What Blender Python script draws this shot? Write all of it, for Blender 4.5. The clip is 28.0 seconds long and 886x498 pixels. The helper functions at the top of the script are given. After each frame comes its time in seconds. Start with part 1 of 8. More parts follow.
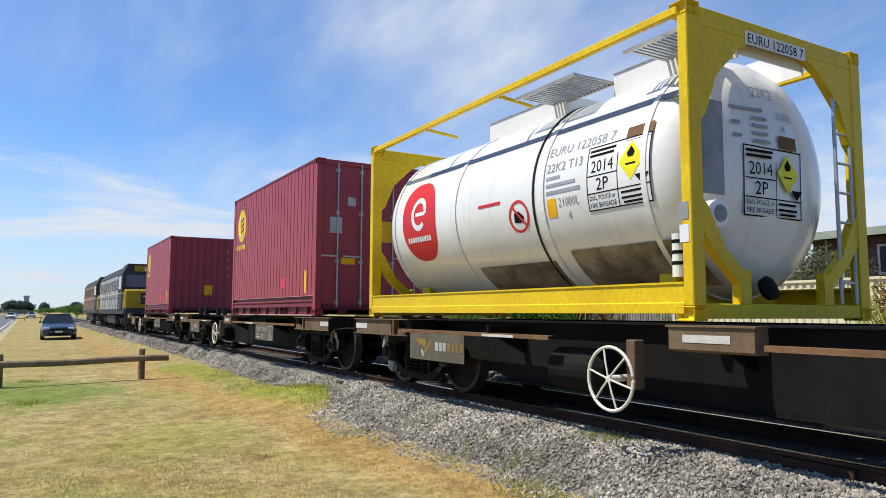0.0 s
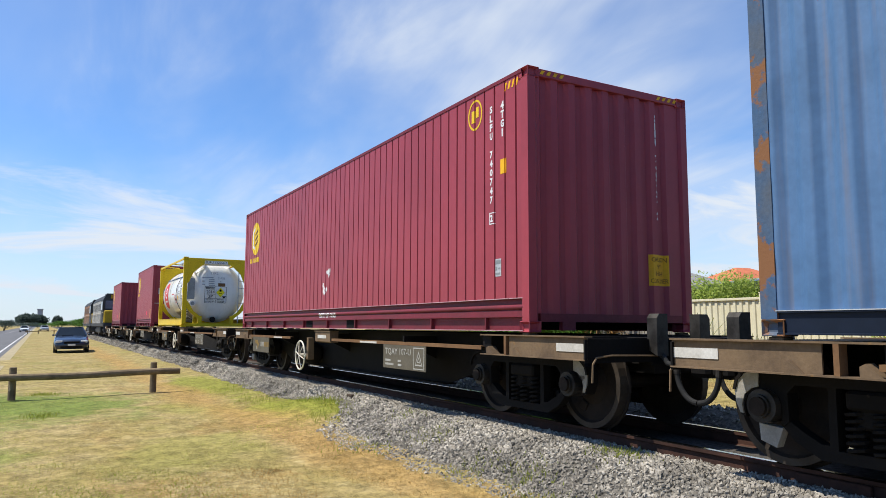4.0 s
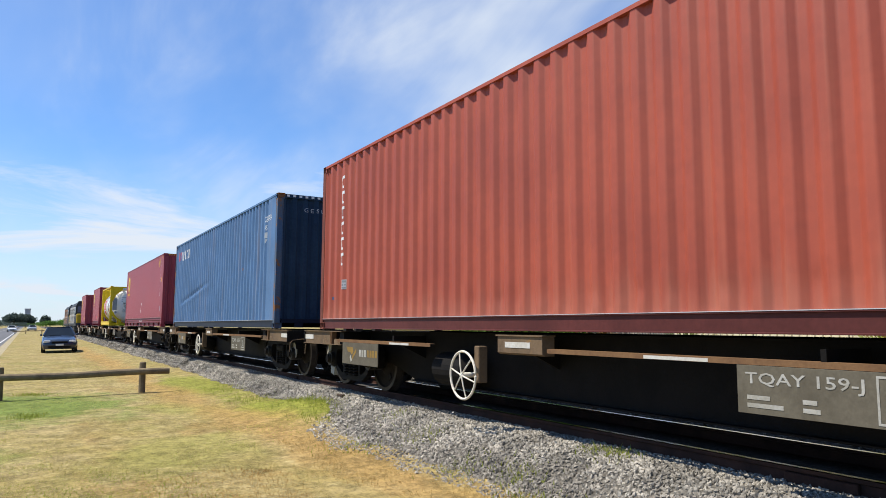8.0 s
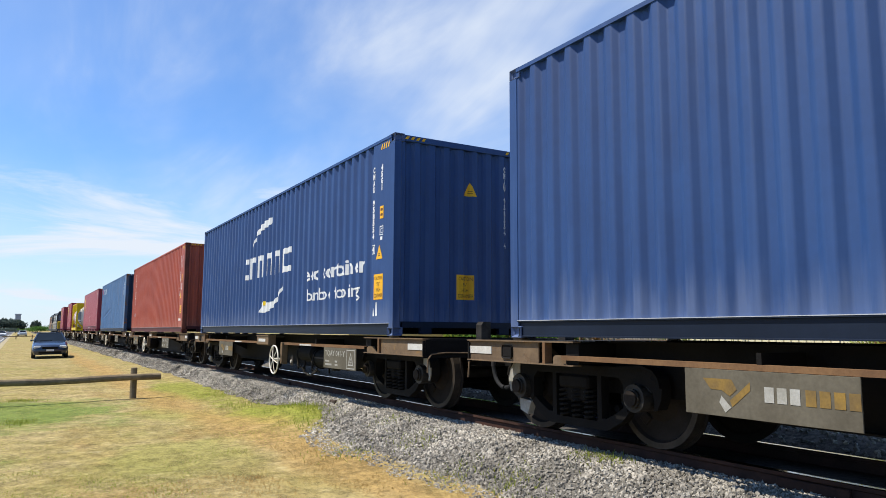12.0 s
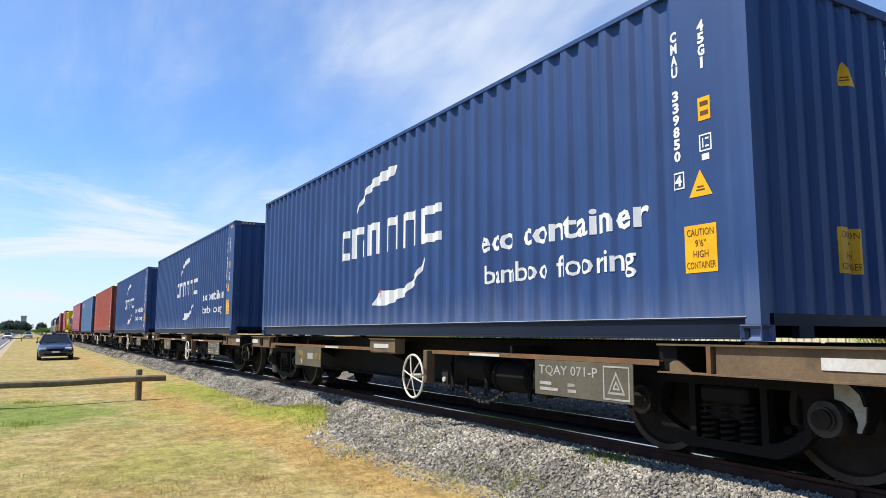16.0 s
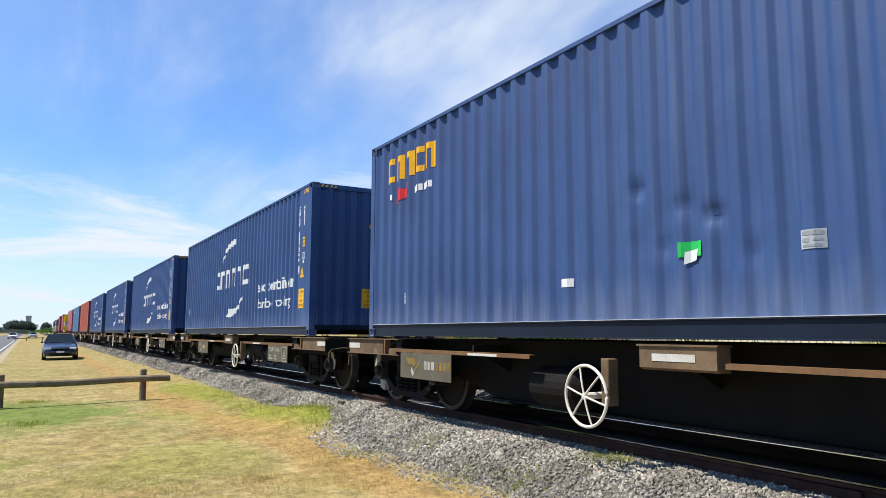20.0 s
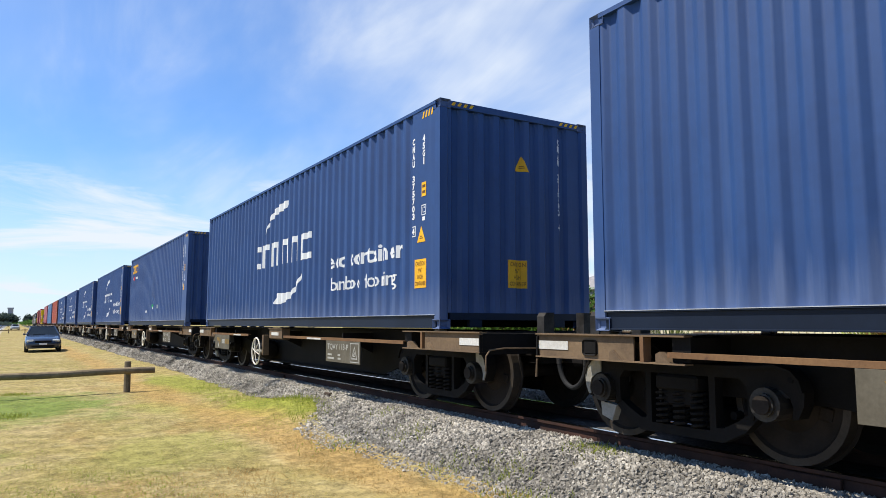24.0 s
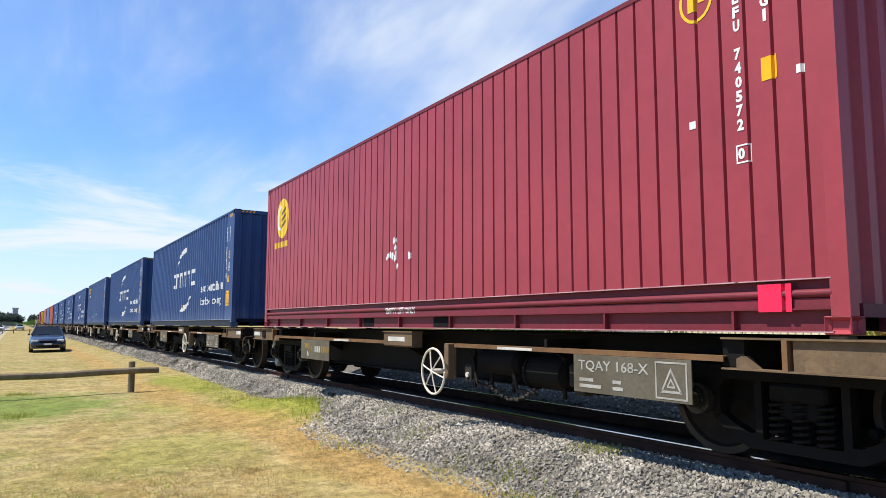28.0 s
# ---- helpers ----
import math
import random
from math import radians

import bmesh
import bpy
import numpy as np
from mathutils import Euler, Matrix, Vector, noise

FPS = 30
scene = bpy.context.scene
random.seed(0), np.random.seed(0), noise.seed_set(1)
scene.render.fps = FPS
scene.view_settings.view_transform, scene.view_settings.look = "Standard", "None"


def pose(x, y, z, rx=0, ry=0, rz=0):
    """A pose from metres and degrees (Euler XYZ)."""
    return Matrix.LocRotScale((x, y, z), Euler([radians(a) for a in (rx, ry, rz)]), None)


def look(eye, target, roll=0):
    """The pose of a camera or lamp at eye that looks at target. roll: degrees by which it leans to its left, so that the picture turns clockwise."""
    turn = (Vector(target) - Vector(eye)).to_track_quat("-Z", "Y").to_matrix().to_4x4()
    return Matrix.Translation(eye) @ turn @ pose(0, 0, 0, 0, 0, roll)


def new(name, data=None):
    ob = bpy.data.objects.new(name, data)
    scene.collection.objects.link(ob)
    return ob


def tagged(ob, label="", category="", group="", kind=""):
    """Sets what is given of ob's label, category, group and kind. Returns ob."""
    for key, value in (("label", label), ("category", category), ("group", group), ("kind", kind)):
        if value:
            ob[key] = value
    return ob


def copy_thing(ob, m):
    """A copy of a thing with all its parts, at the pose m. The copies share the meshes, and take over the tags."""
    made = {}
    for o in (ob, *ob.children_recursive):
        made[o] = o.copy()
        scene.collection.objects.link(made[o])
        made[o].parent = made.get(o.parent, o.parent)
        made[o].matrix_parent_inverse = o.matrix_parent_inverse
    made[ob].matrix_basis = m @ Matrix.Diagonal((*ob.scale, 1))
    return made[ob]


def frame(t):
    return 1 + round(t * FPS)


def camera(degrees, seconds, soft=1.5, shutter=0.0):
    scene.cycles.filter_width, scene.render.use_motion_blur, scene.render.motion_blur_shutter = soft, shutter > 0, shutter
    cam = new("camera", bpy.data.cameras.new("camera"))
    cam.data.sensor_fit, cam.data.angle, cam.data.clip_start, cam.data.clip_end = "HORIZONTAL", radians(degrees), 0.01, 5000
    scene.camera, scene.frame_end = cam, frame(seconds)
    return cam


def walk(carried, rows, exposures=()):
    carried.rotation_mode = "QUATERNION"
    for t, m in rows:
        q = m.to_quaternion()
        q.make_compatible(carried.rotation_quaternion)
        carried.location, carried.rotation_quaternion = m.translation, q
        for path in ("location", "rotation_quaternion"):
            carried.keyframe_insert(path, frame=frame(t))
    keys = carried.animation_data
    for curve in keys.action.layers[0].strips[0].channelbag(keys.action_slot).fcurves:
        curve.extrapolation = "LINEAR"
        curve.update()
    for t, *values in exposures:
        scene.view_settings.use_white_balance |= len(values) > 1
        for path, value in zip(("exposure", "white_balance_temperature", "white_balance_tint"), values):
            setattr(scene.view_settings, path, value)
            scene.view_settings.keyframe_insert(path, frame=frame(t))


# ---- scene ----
EYE = 1.20                      # lens height over the rail heads
GROUND = -0.40                  # natural ground under the rail heads
TRACK_X = 5.622                 # centre line of the track; it runs along +y
CANT = 1.2                      # degrees by which track and train lean away from the road
PITCH = 14.926                  # coupled length of a flat wagon
WHEEL_R = 0.46
RAIL_Z = 0.037                  # top of the rail heads over the base of the wagons
BASE_Z = 0.008                  # base of the wagons over the datum
AXLE_Z = WHEEL_R + RAIL_Z


def eye_pose(yaw, tilt, lean):
    return pose(0, 0, EYE, 90 + tilt, 0, yaw) @ pose(0, 0, 0, 0, 0, lean)


cam = camera(64.17, 28.0, soft=0.8)
# seconds, yaw, pitch, roll of the hand-held camera, which stays on one spot
walk(cam, [(t, eye_pose(a, b, c)) for t, a, b, c in [
    (0, -30.33, 4.59, -0.81), (0.5, -30.10, 4.64, -0.74), (1, -29.84, 4.74, -0.69), (1.5, -29.56, 4.87, -0.73),
    (2, -29.48, 5.10, -0.70), (2.5, -29.39, 5.31, -0.78), (3, -29.36, 5.53, -0.77), (3.5, -29.34, 5.63, -0.75),
    (4, -29.48, 5.69, -0.76), (4.5, -29.89, 5.80, -0.78), (6.5, -30.10, 5.70, -0.77), (7, -30.21, 5.58, -0.80),
    (7.5, -30.23, 5.57, -0.80), (8, -30.23, 5.66, -0.76), (8.5, -30.26, 5.79, -0.79), (9, -30.38, 5.84, -0.82),
    (9.5, -30.44, 5.90, -0.78), (10, -30.44, 5.96, -0.78), (10.5, -30.46, 5.97, -0.82), (11, -30.76, 6.03, -0.74),
    (11.5, -30.81, 6.07, -0.74), (13.5, -30.69, 6.13, -0.74), (14, -30.70, 6.11, -0.86), (14.5, -30.59, 6.09, -0.84),
    (15, -30.54, 6.09, -0.86), (15.5, -30.51, 6.11, -0.86), (16, -30.47, 6.16, -0.89), (16.5, -30.42, 6.22, -0.89),
    (17, -30.43, 6.29, -0.91), (17.5, -30.43, 6.33, -0.97), (18, -30.35, 6.40, -0.87), (18.5, -30.20, 6.40, -0.91),
    (19, -30.15, 6.36, -0.93), (19.5, -30.16, 6.25, -0.87), (20, -30.17, 6.19, -0.84), (20.5, -30.22, 6.16, -0.91),
    (21, -30.29, 6.08, -1.00), (21.5, -30.29, 5.99, -0.81), (23.5, -31.07, 5.49, -0.92), (24, -31.27, 5.48, -0.92),
    (24.5, -31.37, 5.37, -0.90), (25, -31.59, 5.38, -0.95), (25.5, -31.48, 5.13, -1.03), (26, -31.00, 5.22, -1.00),
    (26.5, -30.93, 5.34, -0.96), (27, -31.01, 5.50, -1.14), (27.5, -31.11, 5.54, -0.97), (28, -30.98, 5.53, -0.86),
]],
     ((0, 0.39), (1.2, 0.24), (2, 0.22), (3, 0.34), (4, 0.47), (11, 0.52), (14, 0.62), (21, 0.60), (28, 0.63)))

# ---- light ----
SUN_WAY = Vector((-0.415, 0.22, 0.88)).normalized()
SUN_EL = math.asin(SUN_WAY.z)
SUN_AZ = math.atan2(SUN_WAY.x, SUN_WAY.y)


def make_world():
    w = bpy.data.worlds.new("sky")
    scene.world = w
    w.use_nodes = True
    nt = w.node_tree
    nt.nodes.clear()
    N, L = nt.nodes.new, nt.links.new
    out, bg = N("ShaderNodeOutputWorld"), N("ShaderNodeBackground")
    sky = N("ShaderNodeTexSky")
    sky.sky_type = "NISHITA"
    sky.sun_disc = False
    sky.sun_elevation, sky.sun_rotation = SUN_EL, SUN_AZ
    sky.altitude, sky.air_density, sky.dust_density, sky.ozone_density = 0, 1.0, 0.25, 2.2
    tc = N("ShaderNodeTexCoord")
    # cirrus: wisps laid out on a flat layer far above
    sep = N("ShaderNodeSeparateXYZ")
    L(tc.outputs["Generated"], sep.inputs[0])
    up = N("ShaderNodeMath"); up.operation = "MAXIMUM"; up.inputs[1].default_value = 0.0
    L(sep.outputs[2], up.inputs[0])
    lift = N("ShaderNodeMath"); lift.operation = "ADD"; lift.inputs[1].default_value = 0.22
    L(up.outputs[0], lift.inputs[0])
    div = N("ShaderNodeVectorMath"); div.operation = "DIVIDE"
    L(tc.outputs["Generated"], div.inputs[0])
    comb = N("ShaderNodeCombineXYZ")
    for i in range(3):
        L(lift.outputs[0], comb.inputs[i])
    L(comb.outputs[0], div.inputs[1])
    def wisps(scale, stretch, turn, detail, lo, hi, dist, shift=(0, 0, 0)):
        mp = N("ShaderNodeMapping")
        mp.inputs["Scale"].default_value = stretch
        mp.inputs["Rotation"].default_value = (0, 0, radians(turn))
        mp.inputs["Location"].default_value = shift
        L(div.outputs[0], mp.inputs[0])
        nz = N("ShaderNodeTexNoise")
        nz.inputs["Scale"].default_value = scale
        nz.inputs["Detail"].default_value = detail
        nz.inputs["Roughness"].default_value = 0.58
        nz.inputs["Distortion"].default_value = dist
        L(mp.outputs[0], nz.inputs["Vector"])
        mr = N("ShaderNodeMapRange")
        mr.interpolation_type = "SMOOTHSTEP"
        mr.inputs["From Min"].default_value, mr.inputs["From Max"].default_value = lo, hi
        L(nz.outputs["Fac"], mr.inputs["Value"])
        return mr.outputs[0]
    a = wisps(1.1, (1.0, 0.45, 1), 25, 5, 0.30, 0.80, 0.3, (0.3, 1.1, 0))
    b = wisps(2.4, (1.3, 0.35, 1), 38, 8, 0.34, 0.82, 0.5, (2.3, 0.4, 0))
    mul = N("ShaderNodeMath"); mul.operation = "MULTIPLY_ADD"
    L(a, mul.inputs[0]); L(b, mul.inputs[1])
    # the cirrus thickens towards the east of the line
    bank = N("ShaderNodeSeparateXYZ")
    L(div.outputs[0], bank.inputs[0])
    edge = N("ShaderNodeMath"); edge.operation = "MULTIPLY_ADD"; edge.inputs[1].default_value = 0.55
    L(b, edge.inputs[0]); L(bank.outputs[0], edge.inputs[2])
    cover = N("ShaderNodeMapRange"); cover.interpolation_type = "SMOOTHSTEP"
    cover.inputs["From Min"].default_value, cover.inputs["From Max"].default_value = 0.15, 0.95
    cover.inputs["To Min"].default_value, cover.inputs["To Max"].default_value = 0.24, 0.88
    L(edge.outputs[0], cover.inputs["Value"])
    half = N("ShaderNodeMath"); half.operation = "MULTIPLY"; half.inputs[1].default_value = 0.62
    L(a, half.inputs[0]); L(half.outputs[0], mul.inputs[2])
    # loose bright wisps low over the road
    c = wisps(1.25, (0.9, 1.9, 1), -14, 7, 0.43, 0.70, 0.6, (1.7, 3.1, 0))
    lowband = N("ShaderNodeMapRange"); lowband.interpolation_type = "SMOOTHSTEP"
    lowband.inputs["From Min"].default_value, lowband.inputs["From Max"].default_value = 0.30, 0.16
    lowband.inputs["To Max"].default_value = 0.9
    L(sep.outputs[2], lowband.inputs["Value"])
    puff = N("ShaderNodeMath"); puff.operation = "MULTIPLY"
    L(c, puff.inputs[0]); L(lowband.outputs[0], puff.inputs[1])
    thick = N("ShaderNodeMath"); thick.operation = "MULTIPLY"
    L(mul.outputs[0], thick.inputs[0]); L(cover.outputs[0], thick.inputs[1])
    # milky band low over the horizon
    low = N("ShaderNodeMapRange")
    low.interpolation_type = "SMOOTHSTEP"
    low.inputs["From Min"].default_value, low.inputs["From Max"].default_value = 0.24, -0.02
    low.inputs["To Min"].default_value, low.inputs["To Max"].default_value = 0.0, 0.62
    L(sep.outputs[2], low.inputs["Value"])
    tot = N("ShaderNodeMath"); tot.operation = "ADD"; tot.use_clamp = True
    both = N("ShaderNodeMath"); both.operation = "MAXIMUM"
    L(thick.outputs[0], both.inputs[0]); L(puff.outputs[0], both.inputs[1])
    L(both.outputs[0], tot.inputs[0]); L(low.outputs[0], tot.inputs[1])
    # the cirrus sheet is thinned towards the unseen south, to dim the fill light
    clear = N("ShaderNodeMapRange"); clear.interpolation_type = "SMOOTHSTEP"
    clear.inputs["From Min"].default_value, clear.inputs["From Max"].default_value = -0.55, 0.30
    clear.inputs["To Min"].default_value, clear.inputs["To Max"].default_value = 0.12, 1.0
    L(sep.outputs[1], clear.inputs["Value"])
    veil = N("ShaderNodeMath"); veil.operation = "MULTIPLY"
    L(tot.outputs[0], veil.inputs[0]); L(clear.outputs[0], veil.inputs[1])
    mix = N("ShaderNodeMix"); mix.data_type = "RGBA"
    L(veil.outputs[0], mix.inputs["Factor"])
    tint = N("ShaderNodeMix"); tint.data_type = "RGBA"; tint.blend_type = "MULTIPLY"
    tint.inputs["Factor"].default_value = 1.0
    tint.inputs["B"].default_value = (0.66, 0.93, 1.26, 1)
    L(sky.outputs[0], tint.inputs["A"])
    L(tint.outputs["Result"], mix.inputs["A"])
    mix.inputs["B"].default_value = (5.5, 6.0, 6.7, 1)
    L(mix.outputs["Result"], bg.inputs[0])
    bg.inputs[1].default_value = 0.100
    L(bg.outputs[0], out.inputs[0])


make_world()
sun = new("sun", bpy.data.lights.new("sun", "SUN"))
sun.data.energy, sun.data.angle, sun.data.color = 5.0, radians(0.53), (1.0, 0.95, 0.86)
sun.matrix_world = look(SUN_WAY * 60, (0, 0, 0))


# ---- materials ----
def mat(name, base, alt=None, scale=3.0, rough=0.6, metal=0.0, bump=0.0, bump_scale=40.0, streak=None, streak_amt=0.0,
        spots=None, spot_lo=0.66, spot_scale=5.0, fine=0.12, random=0.0, coat=0.0, island=False, spec=None, dust=None):
    """Paint, metal, wood or stone: base and alt mixed by broad noise, a fine grain, vertical streaks and spots of wear."""
    m = bpy.data.materials.new(name)
    m.use_nodes = True
    nt = m.node_tree
    N, L = nt.nodes.new, nt.links.new
    p = nt.nodes["Principled BSDF"]
    p.inputs["Roughness"].default_value, p.inputs["Metallic"].default_value = rough, metal
    p.inputs["Specular IOR Level"].default_value = spec if spec is not None else (0.5 if rough < 0.35 else 0.18 if rough < 0.6 else 0.12)
    if coat:
        p.inputs["Coat Weight"].default_value = coat
        p.inputs["Coat Roughness"].default_value = 0.1
    tc, oi = N("ShaderNodeTexCoord"), N("ShaderNodeObjectInfo")
    off = N("ShaderNodeVectorMath"); off.operation = "MULTIPLY_ADD"
    off.inputs[1].default_value = (37, 23, 11)
    L(oi.outputs["Random"], off.inputs[0]); L(tc.outputs["Object"], off.inputs[2])
    def noise_at(sc, detail, stretch=(1, 1, 1)):
        mp = N("ShaderNodeMapping"); mp.inputs["Scale"].default_value = stretch
        L(off.outputs[0], mp.inputs[0])
        nz = N("ShaderNodeTexNoise")
        nz.inputs["Scale"].default_value, nz.inputs["Detail"].default_value = sc, detail
        nz.inputs["Roughness"].default_value = 0.6
        L(mp.outputs[0], nz.inputs["Vector"])
        return nz.outputs["Fac"]
    def blend(fac, a, b, mode="MIX"):
        mx = N("ShaderNodeMix"); mx.data_type = "RGBA"; mx.blend_type = mode
        if isinstance(fac, float):
            mx.inputs["Factor"].default_value = fac
        else:
            L(fac, mx.inputs["Factor"])
        for key, v in (("A", a), ("B", b)):
            if isinstance(v, tuple):
                mx.inputs[key].default_value = (*v, 1)
            else:
                L(v, mx.inputs[key])
        return mx.outputs["Result"]
    def ramp(v, lo, hi, top=1.0):
        mr = N("ShaderNodeMapRange"); mr.interpolation_type = "SMOOTHSTEP"
        mr.inputs["From Min"].default_value, mr.inputs["From Max"].default_value, mr.inputs["To Max"].default_value = lo, hi, top
        L(v, mr.inputs["Value"])
        return mr.outputs[0]
    alt = alt or tuple(c * 0.72 for c in base)
    col = blend(ramp(noise_at(scale, 5), 0.35, 0.68), tuple(base), tuple(alt))
    grain = noise_at(scale * 14, 4)
    g = N("ShaderNodeMapRange")
    g.inputs["To Min"].default_value, g.inputs["To Max"].default_value = 1 - fine, 1 + fine
    g.inputs["From Min"].default_value, g.inputs["From Max"].default_value = 0.3, 0.7
    L(grain, g.inputs["Value"])
    gc = N("ShaderNodeCombineXYZ")
    for i in range(3):
        L(g.outputs[0], gc.inputs[i])
    col = blend(1.0, col, gc.outputs[0], "MULTIPLY")
    if streak:
        s = noise_at(1.0, 5, (9.0, 9.0, 0.35))
        col = blend(ramp(s, 0.5, 0.78, streak_amt), col, tuple(streak))
    if spots:
        s = noise_at(spot_scale, 6)
        col = blend(ramp(s, spot_lo, spot_lo + 0.05), col, tuple(spots))
    if dust:
        # splashed dust, densest low on the wall and broken up by upright wipes
        sp = N("ShaderNodeSeparateXYZ"); L(tc.outputs["Object"], sp.inputs[0])
        up = N("ShaderNodeMath"); up.operation = "MULTIPLY_ADD"; up.inputs[1].default_value = 1.1
        L(noise_at(1.0, 6, (7.0, 7.0, 0.6)), up.inputs[0]); L(sp.outputs[2], up.inputs[2])
        col = blend(ramp(up.outputs[0], 1.15, 0.60, 0.42), col, tuple(dust))
    if random or island:
        rv = oi.outputs["Random"]
        if island:
            geo = N("ShaderNodeNewGeometry")
            rv = geo.outputs["Random Per Island"]
        rr = N("ShaderNodeMapRange")
        k = random or 0.3
        rr.inputs["To Min"].default_value, rr.inputs["To Max"].default_value = 1 - k, 1 + k
        L(rv, rr.inputs["Value"])
        rc = N("ShaderNodeCombineXYZ")
        for i in range(3):
            L(rr.outputs[0], rc.inputs[i])
        col = blend(1.0, col, rc.outputs[0], "MULTIPLY")
    L(col, p.inputs["Base Color"])
    if bump:
        b = N("ShaderNodeBump")
        b.inputs["Strength"].default_value, b.inputs["Distance"].default_value = bump, 0.01
        L(noise_at(bump_scale, 5), b.inputs["Height"])
        L(b.outputs[0], p.inputs["Normal"])
    return m


RUST = (0.16, 0.065, 0.03)
M_CMA = mat("navy_blue_paint", (0.013, 0.050, 0.162), (0.010, 0.040, 0.136), 0.9, 0.58, bump=0.12, bump_scale=6, streak=(0.044, 0.088, 0.211), streak_amt=0.35, spots=(0.097, 0.053, 0.044), spot_lo=0.79, fine=0.05, spec=0.45, dust=(0.132, 0.167, 0.264))
M_CMA_RAIL = mat("dark_navy_rail", (0.008, 0.014, 0.029), None, 1.5, 0.5, fine=0.08, spots=RUST, spot_lo=0.80)
M_SEACO = mat("seaco_blue_paint", (0.025, 0.062, 0.176), (0.019, 0.048, 0.145), 0.7, 0.58, bump=0.15, bump_scale=5, streak=(0.088, 0.132, 0.220), streak_amt=0.35, fine=0.05, spec=0.45, dust=(0.141, 0.176, 0.264))
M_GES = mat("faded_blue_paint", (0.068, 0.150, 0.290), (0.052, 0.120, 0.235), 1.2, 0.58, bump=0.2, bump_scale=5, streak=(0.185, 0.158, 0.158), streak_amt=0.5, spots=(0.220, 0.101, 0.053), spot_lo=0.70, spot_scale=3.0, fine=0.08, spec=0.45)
M_TRITON = mat("brick_red_paint", (0.326, 0.062, 0.030), (0.273, 0.050, 0.026), 0.8, 0.58, bump=0.12, bump_scale=6, streak=(0.370, 0.106, 0.057), streak_amt=0.35, spots=(0.176, 0.062, 0.044), spot_lo=0.78, fine=0.06, spec=0.45, dust=(0.387, 0.150, 0.097))
# darker copy of the faded blue, with the end walls' shade painted in
M_GES_END_SHADE = mat("shaded_blue_end_paint", (0.018, 0.040, 0.075), (0.013, 0.030, 0.058), 1.2, 0.6, bump=0.15, bump_scale=5, streak=(0.044, 0.066, 0.097), streak_amt=0.4)
M_TRITON_POST = mat("rusty_red_post", (0.176, 0.055, 0.037), (0.114, 0.040, 0.030), 2.0, 0.65, bump=0.15, spots=(0.246, 0.106, 0.062), spot_lo=0.68)
M_TIE = mat("rust_orange_plate", (0.211, 0.088, 0.048), (0.132, 0.057, 0.035), 4, 0.85, bump=0.3)
M_TRITON_RAIL = mat("dark_red_rail", (0.097, 0.026, 0.023), None, 1.5, 0.55, spots=RUST, spot_lo=0.7)
M_MAROON = mat("maroon_paint", (0.304, 0.044, 0.058), (0.264, 0.038, 0.051), 0.8, 0.45, bump=0.10, bump_scale=6, streak=(0.255, 0.053, 0.066), streak_amt=0.3, fine=0.05, spec=0.28)
M_MAROON_RAIL = mat("maroon_rail", (0.167, 0.023, 0.035), (0.132, 0.025, 0.032), 1.5, 0.5, spots=(0.176, 0.079, 0.070), spot_lo=0.72)
M_RUSTPOST = mat("rusty_blue_post", (0.050, 0.100, 0.185), (0.080, 0.100, 0.130), 2.2, 0.65, bump=0.2, spots=(0.20, 0.095, 0.045), spot_lo=0.53, spot_scale=3.5, streak=(0.19, 0.12, 0.08), streak_amt=0.6)
M_WHITE = mat("white_lettering", (0.686, 0.686, 0.669), (0.616, 0.625, 0.625), 2, 0.5, fine=0.04, spots=(0.396, 0.440, 0.510), spot_lo=0.72, spot_scale=9)
M_FADED = mat("faded_white_lettering", (0.440, 0.458, 0.475), (0.308, 0.334, 0.370), 3, 0.6)
M_YELLOW = mat("yellow_sticker", (0.748, 0.405, 0.013), (0.660, 0.334, 0.013), 3, 0.45, fine=0.06)
M_LOGOYEL = mat("yellow_logo_paint", (0.704, 0.484, 0.018), (0.651, 0.422, 0.026), 3, 0.5)
M_BLACKINK = mat("black_print", (0.012, 0.012, 0.013), None, 4, 0.9, spec=0.03)
# maroon edge: bare wear and the sunlit line share this pale colour
M_EDGE_RED = mat("worn_sunlit_maroon_edge", (0.458, 0.317, 0.334), (0.370, 0.176, 0.202), 5, 0.5, spots=(0.123, 0.053, 0.062), spot_lo=0.62, spot_scale=7)
M_PITCH = mat("recess_shade_black", (0.008, 0.008, 0.009), None, 4, 0.9)
M_BROWNINK = mat("brown_print", (0.141, 0.062, 0.018), None, 4, 0.5)
M_GREYINK = mat("grey_print", (0.299, 0.317, 0.343), None, 4, 0.5)
M_REDINK = mat("red_print", (0.546, 0.026, 0.026), (0.484, 0.026, 0.026), 3, 0.45)
M_GREENSTK = mat("green_sticker", (0.026, 0.484, 0.106), None, 3, 0.5)
M_PINKSTK = mat("fluorescent_red_sticker", (0.836, 0.026, 0.088), (0.748, 0.026, 0.079), 3, 0.4)
M_TANKYEL = mat("yellow_frame_paint", (0.634, 0.440, 0.011), (0.563, 0.378, 0.011), 1.5, 0.4, bump=0.06, spots=(0.220, 0.150, 0.053), spot_lo=0.74, spot_scale=7)
M_TANKWHITE = mat("white_tank_cladding", (0.704, 0.695, 0.660), (0.651, 0.642, 0.598), 0.7, 0.28, streak=(0.370, 0.334, 0.246), streak_amt=0.25, fine=0.03, coat=0.3)
# grime plus the brown ground reflection, both painted into the belly colour
M_TANKBELLY = mat("grimy_reflection_belly", (0.30, 0.25, 0.165), (0.085, 0.070, 0.048), 2.2, 0.35, streak=(0.079, 0.070, 0.053), streak_amt=0.8, fine=0.15)
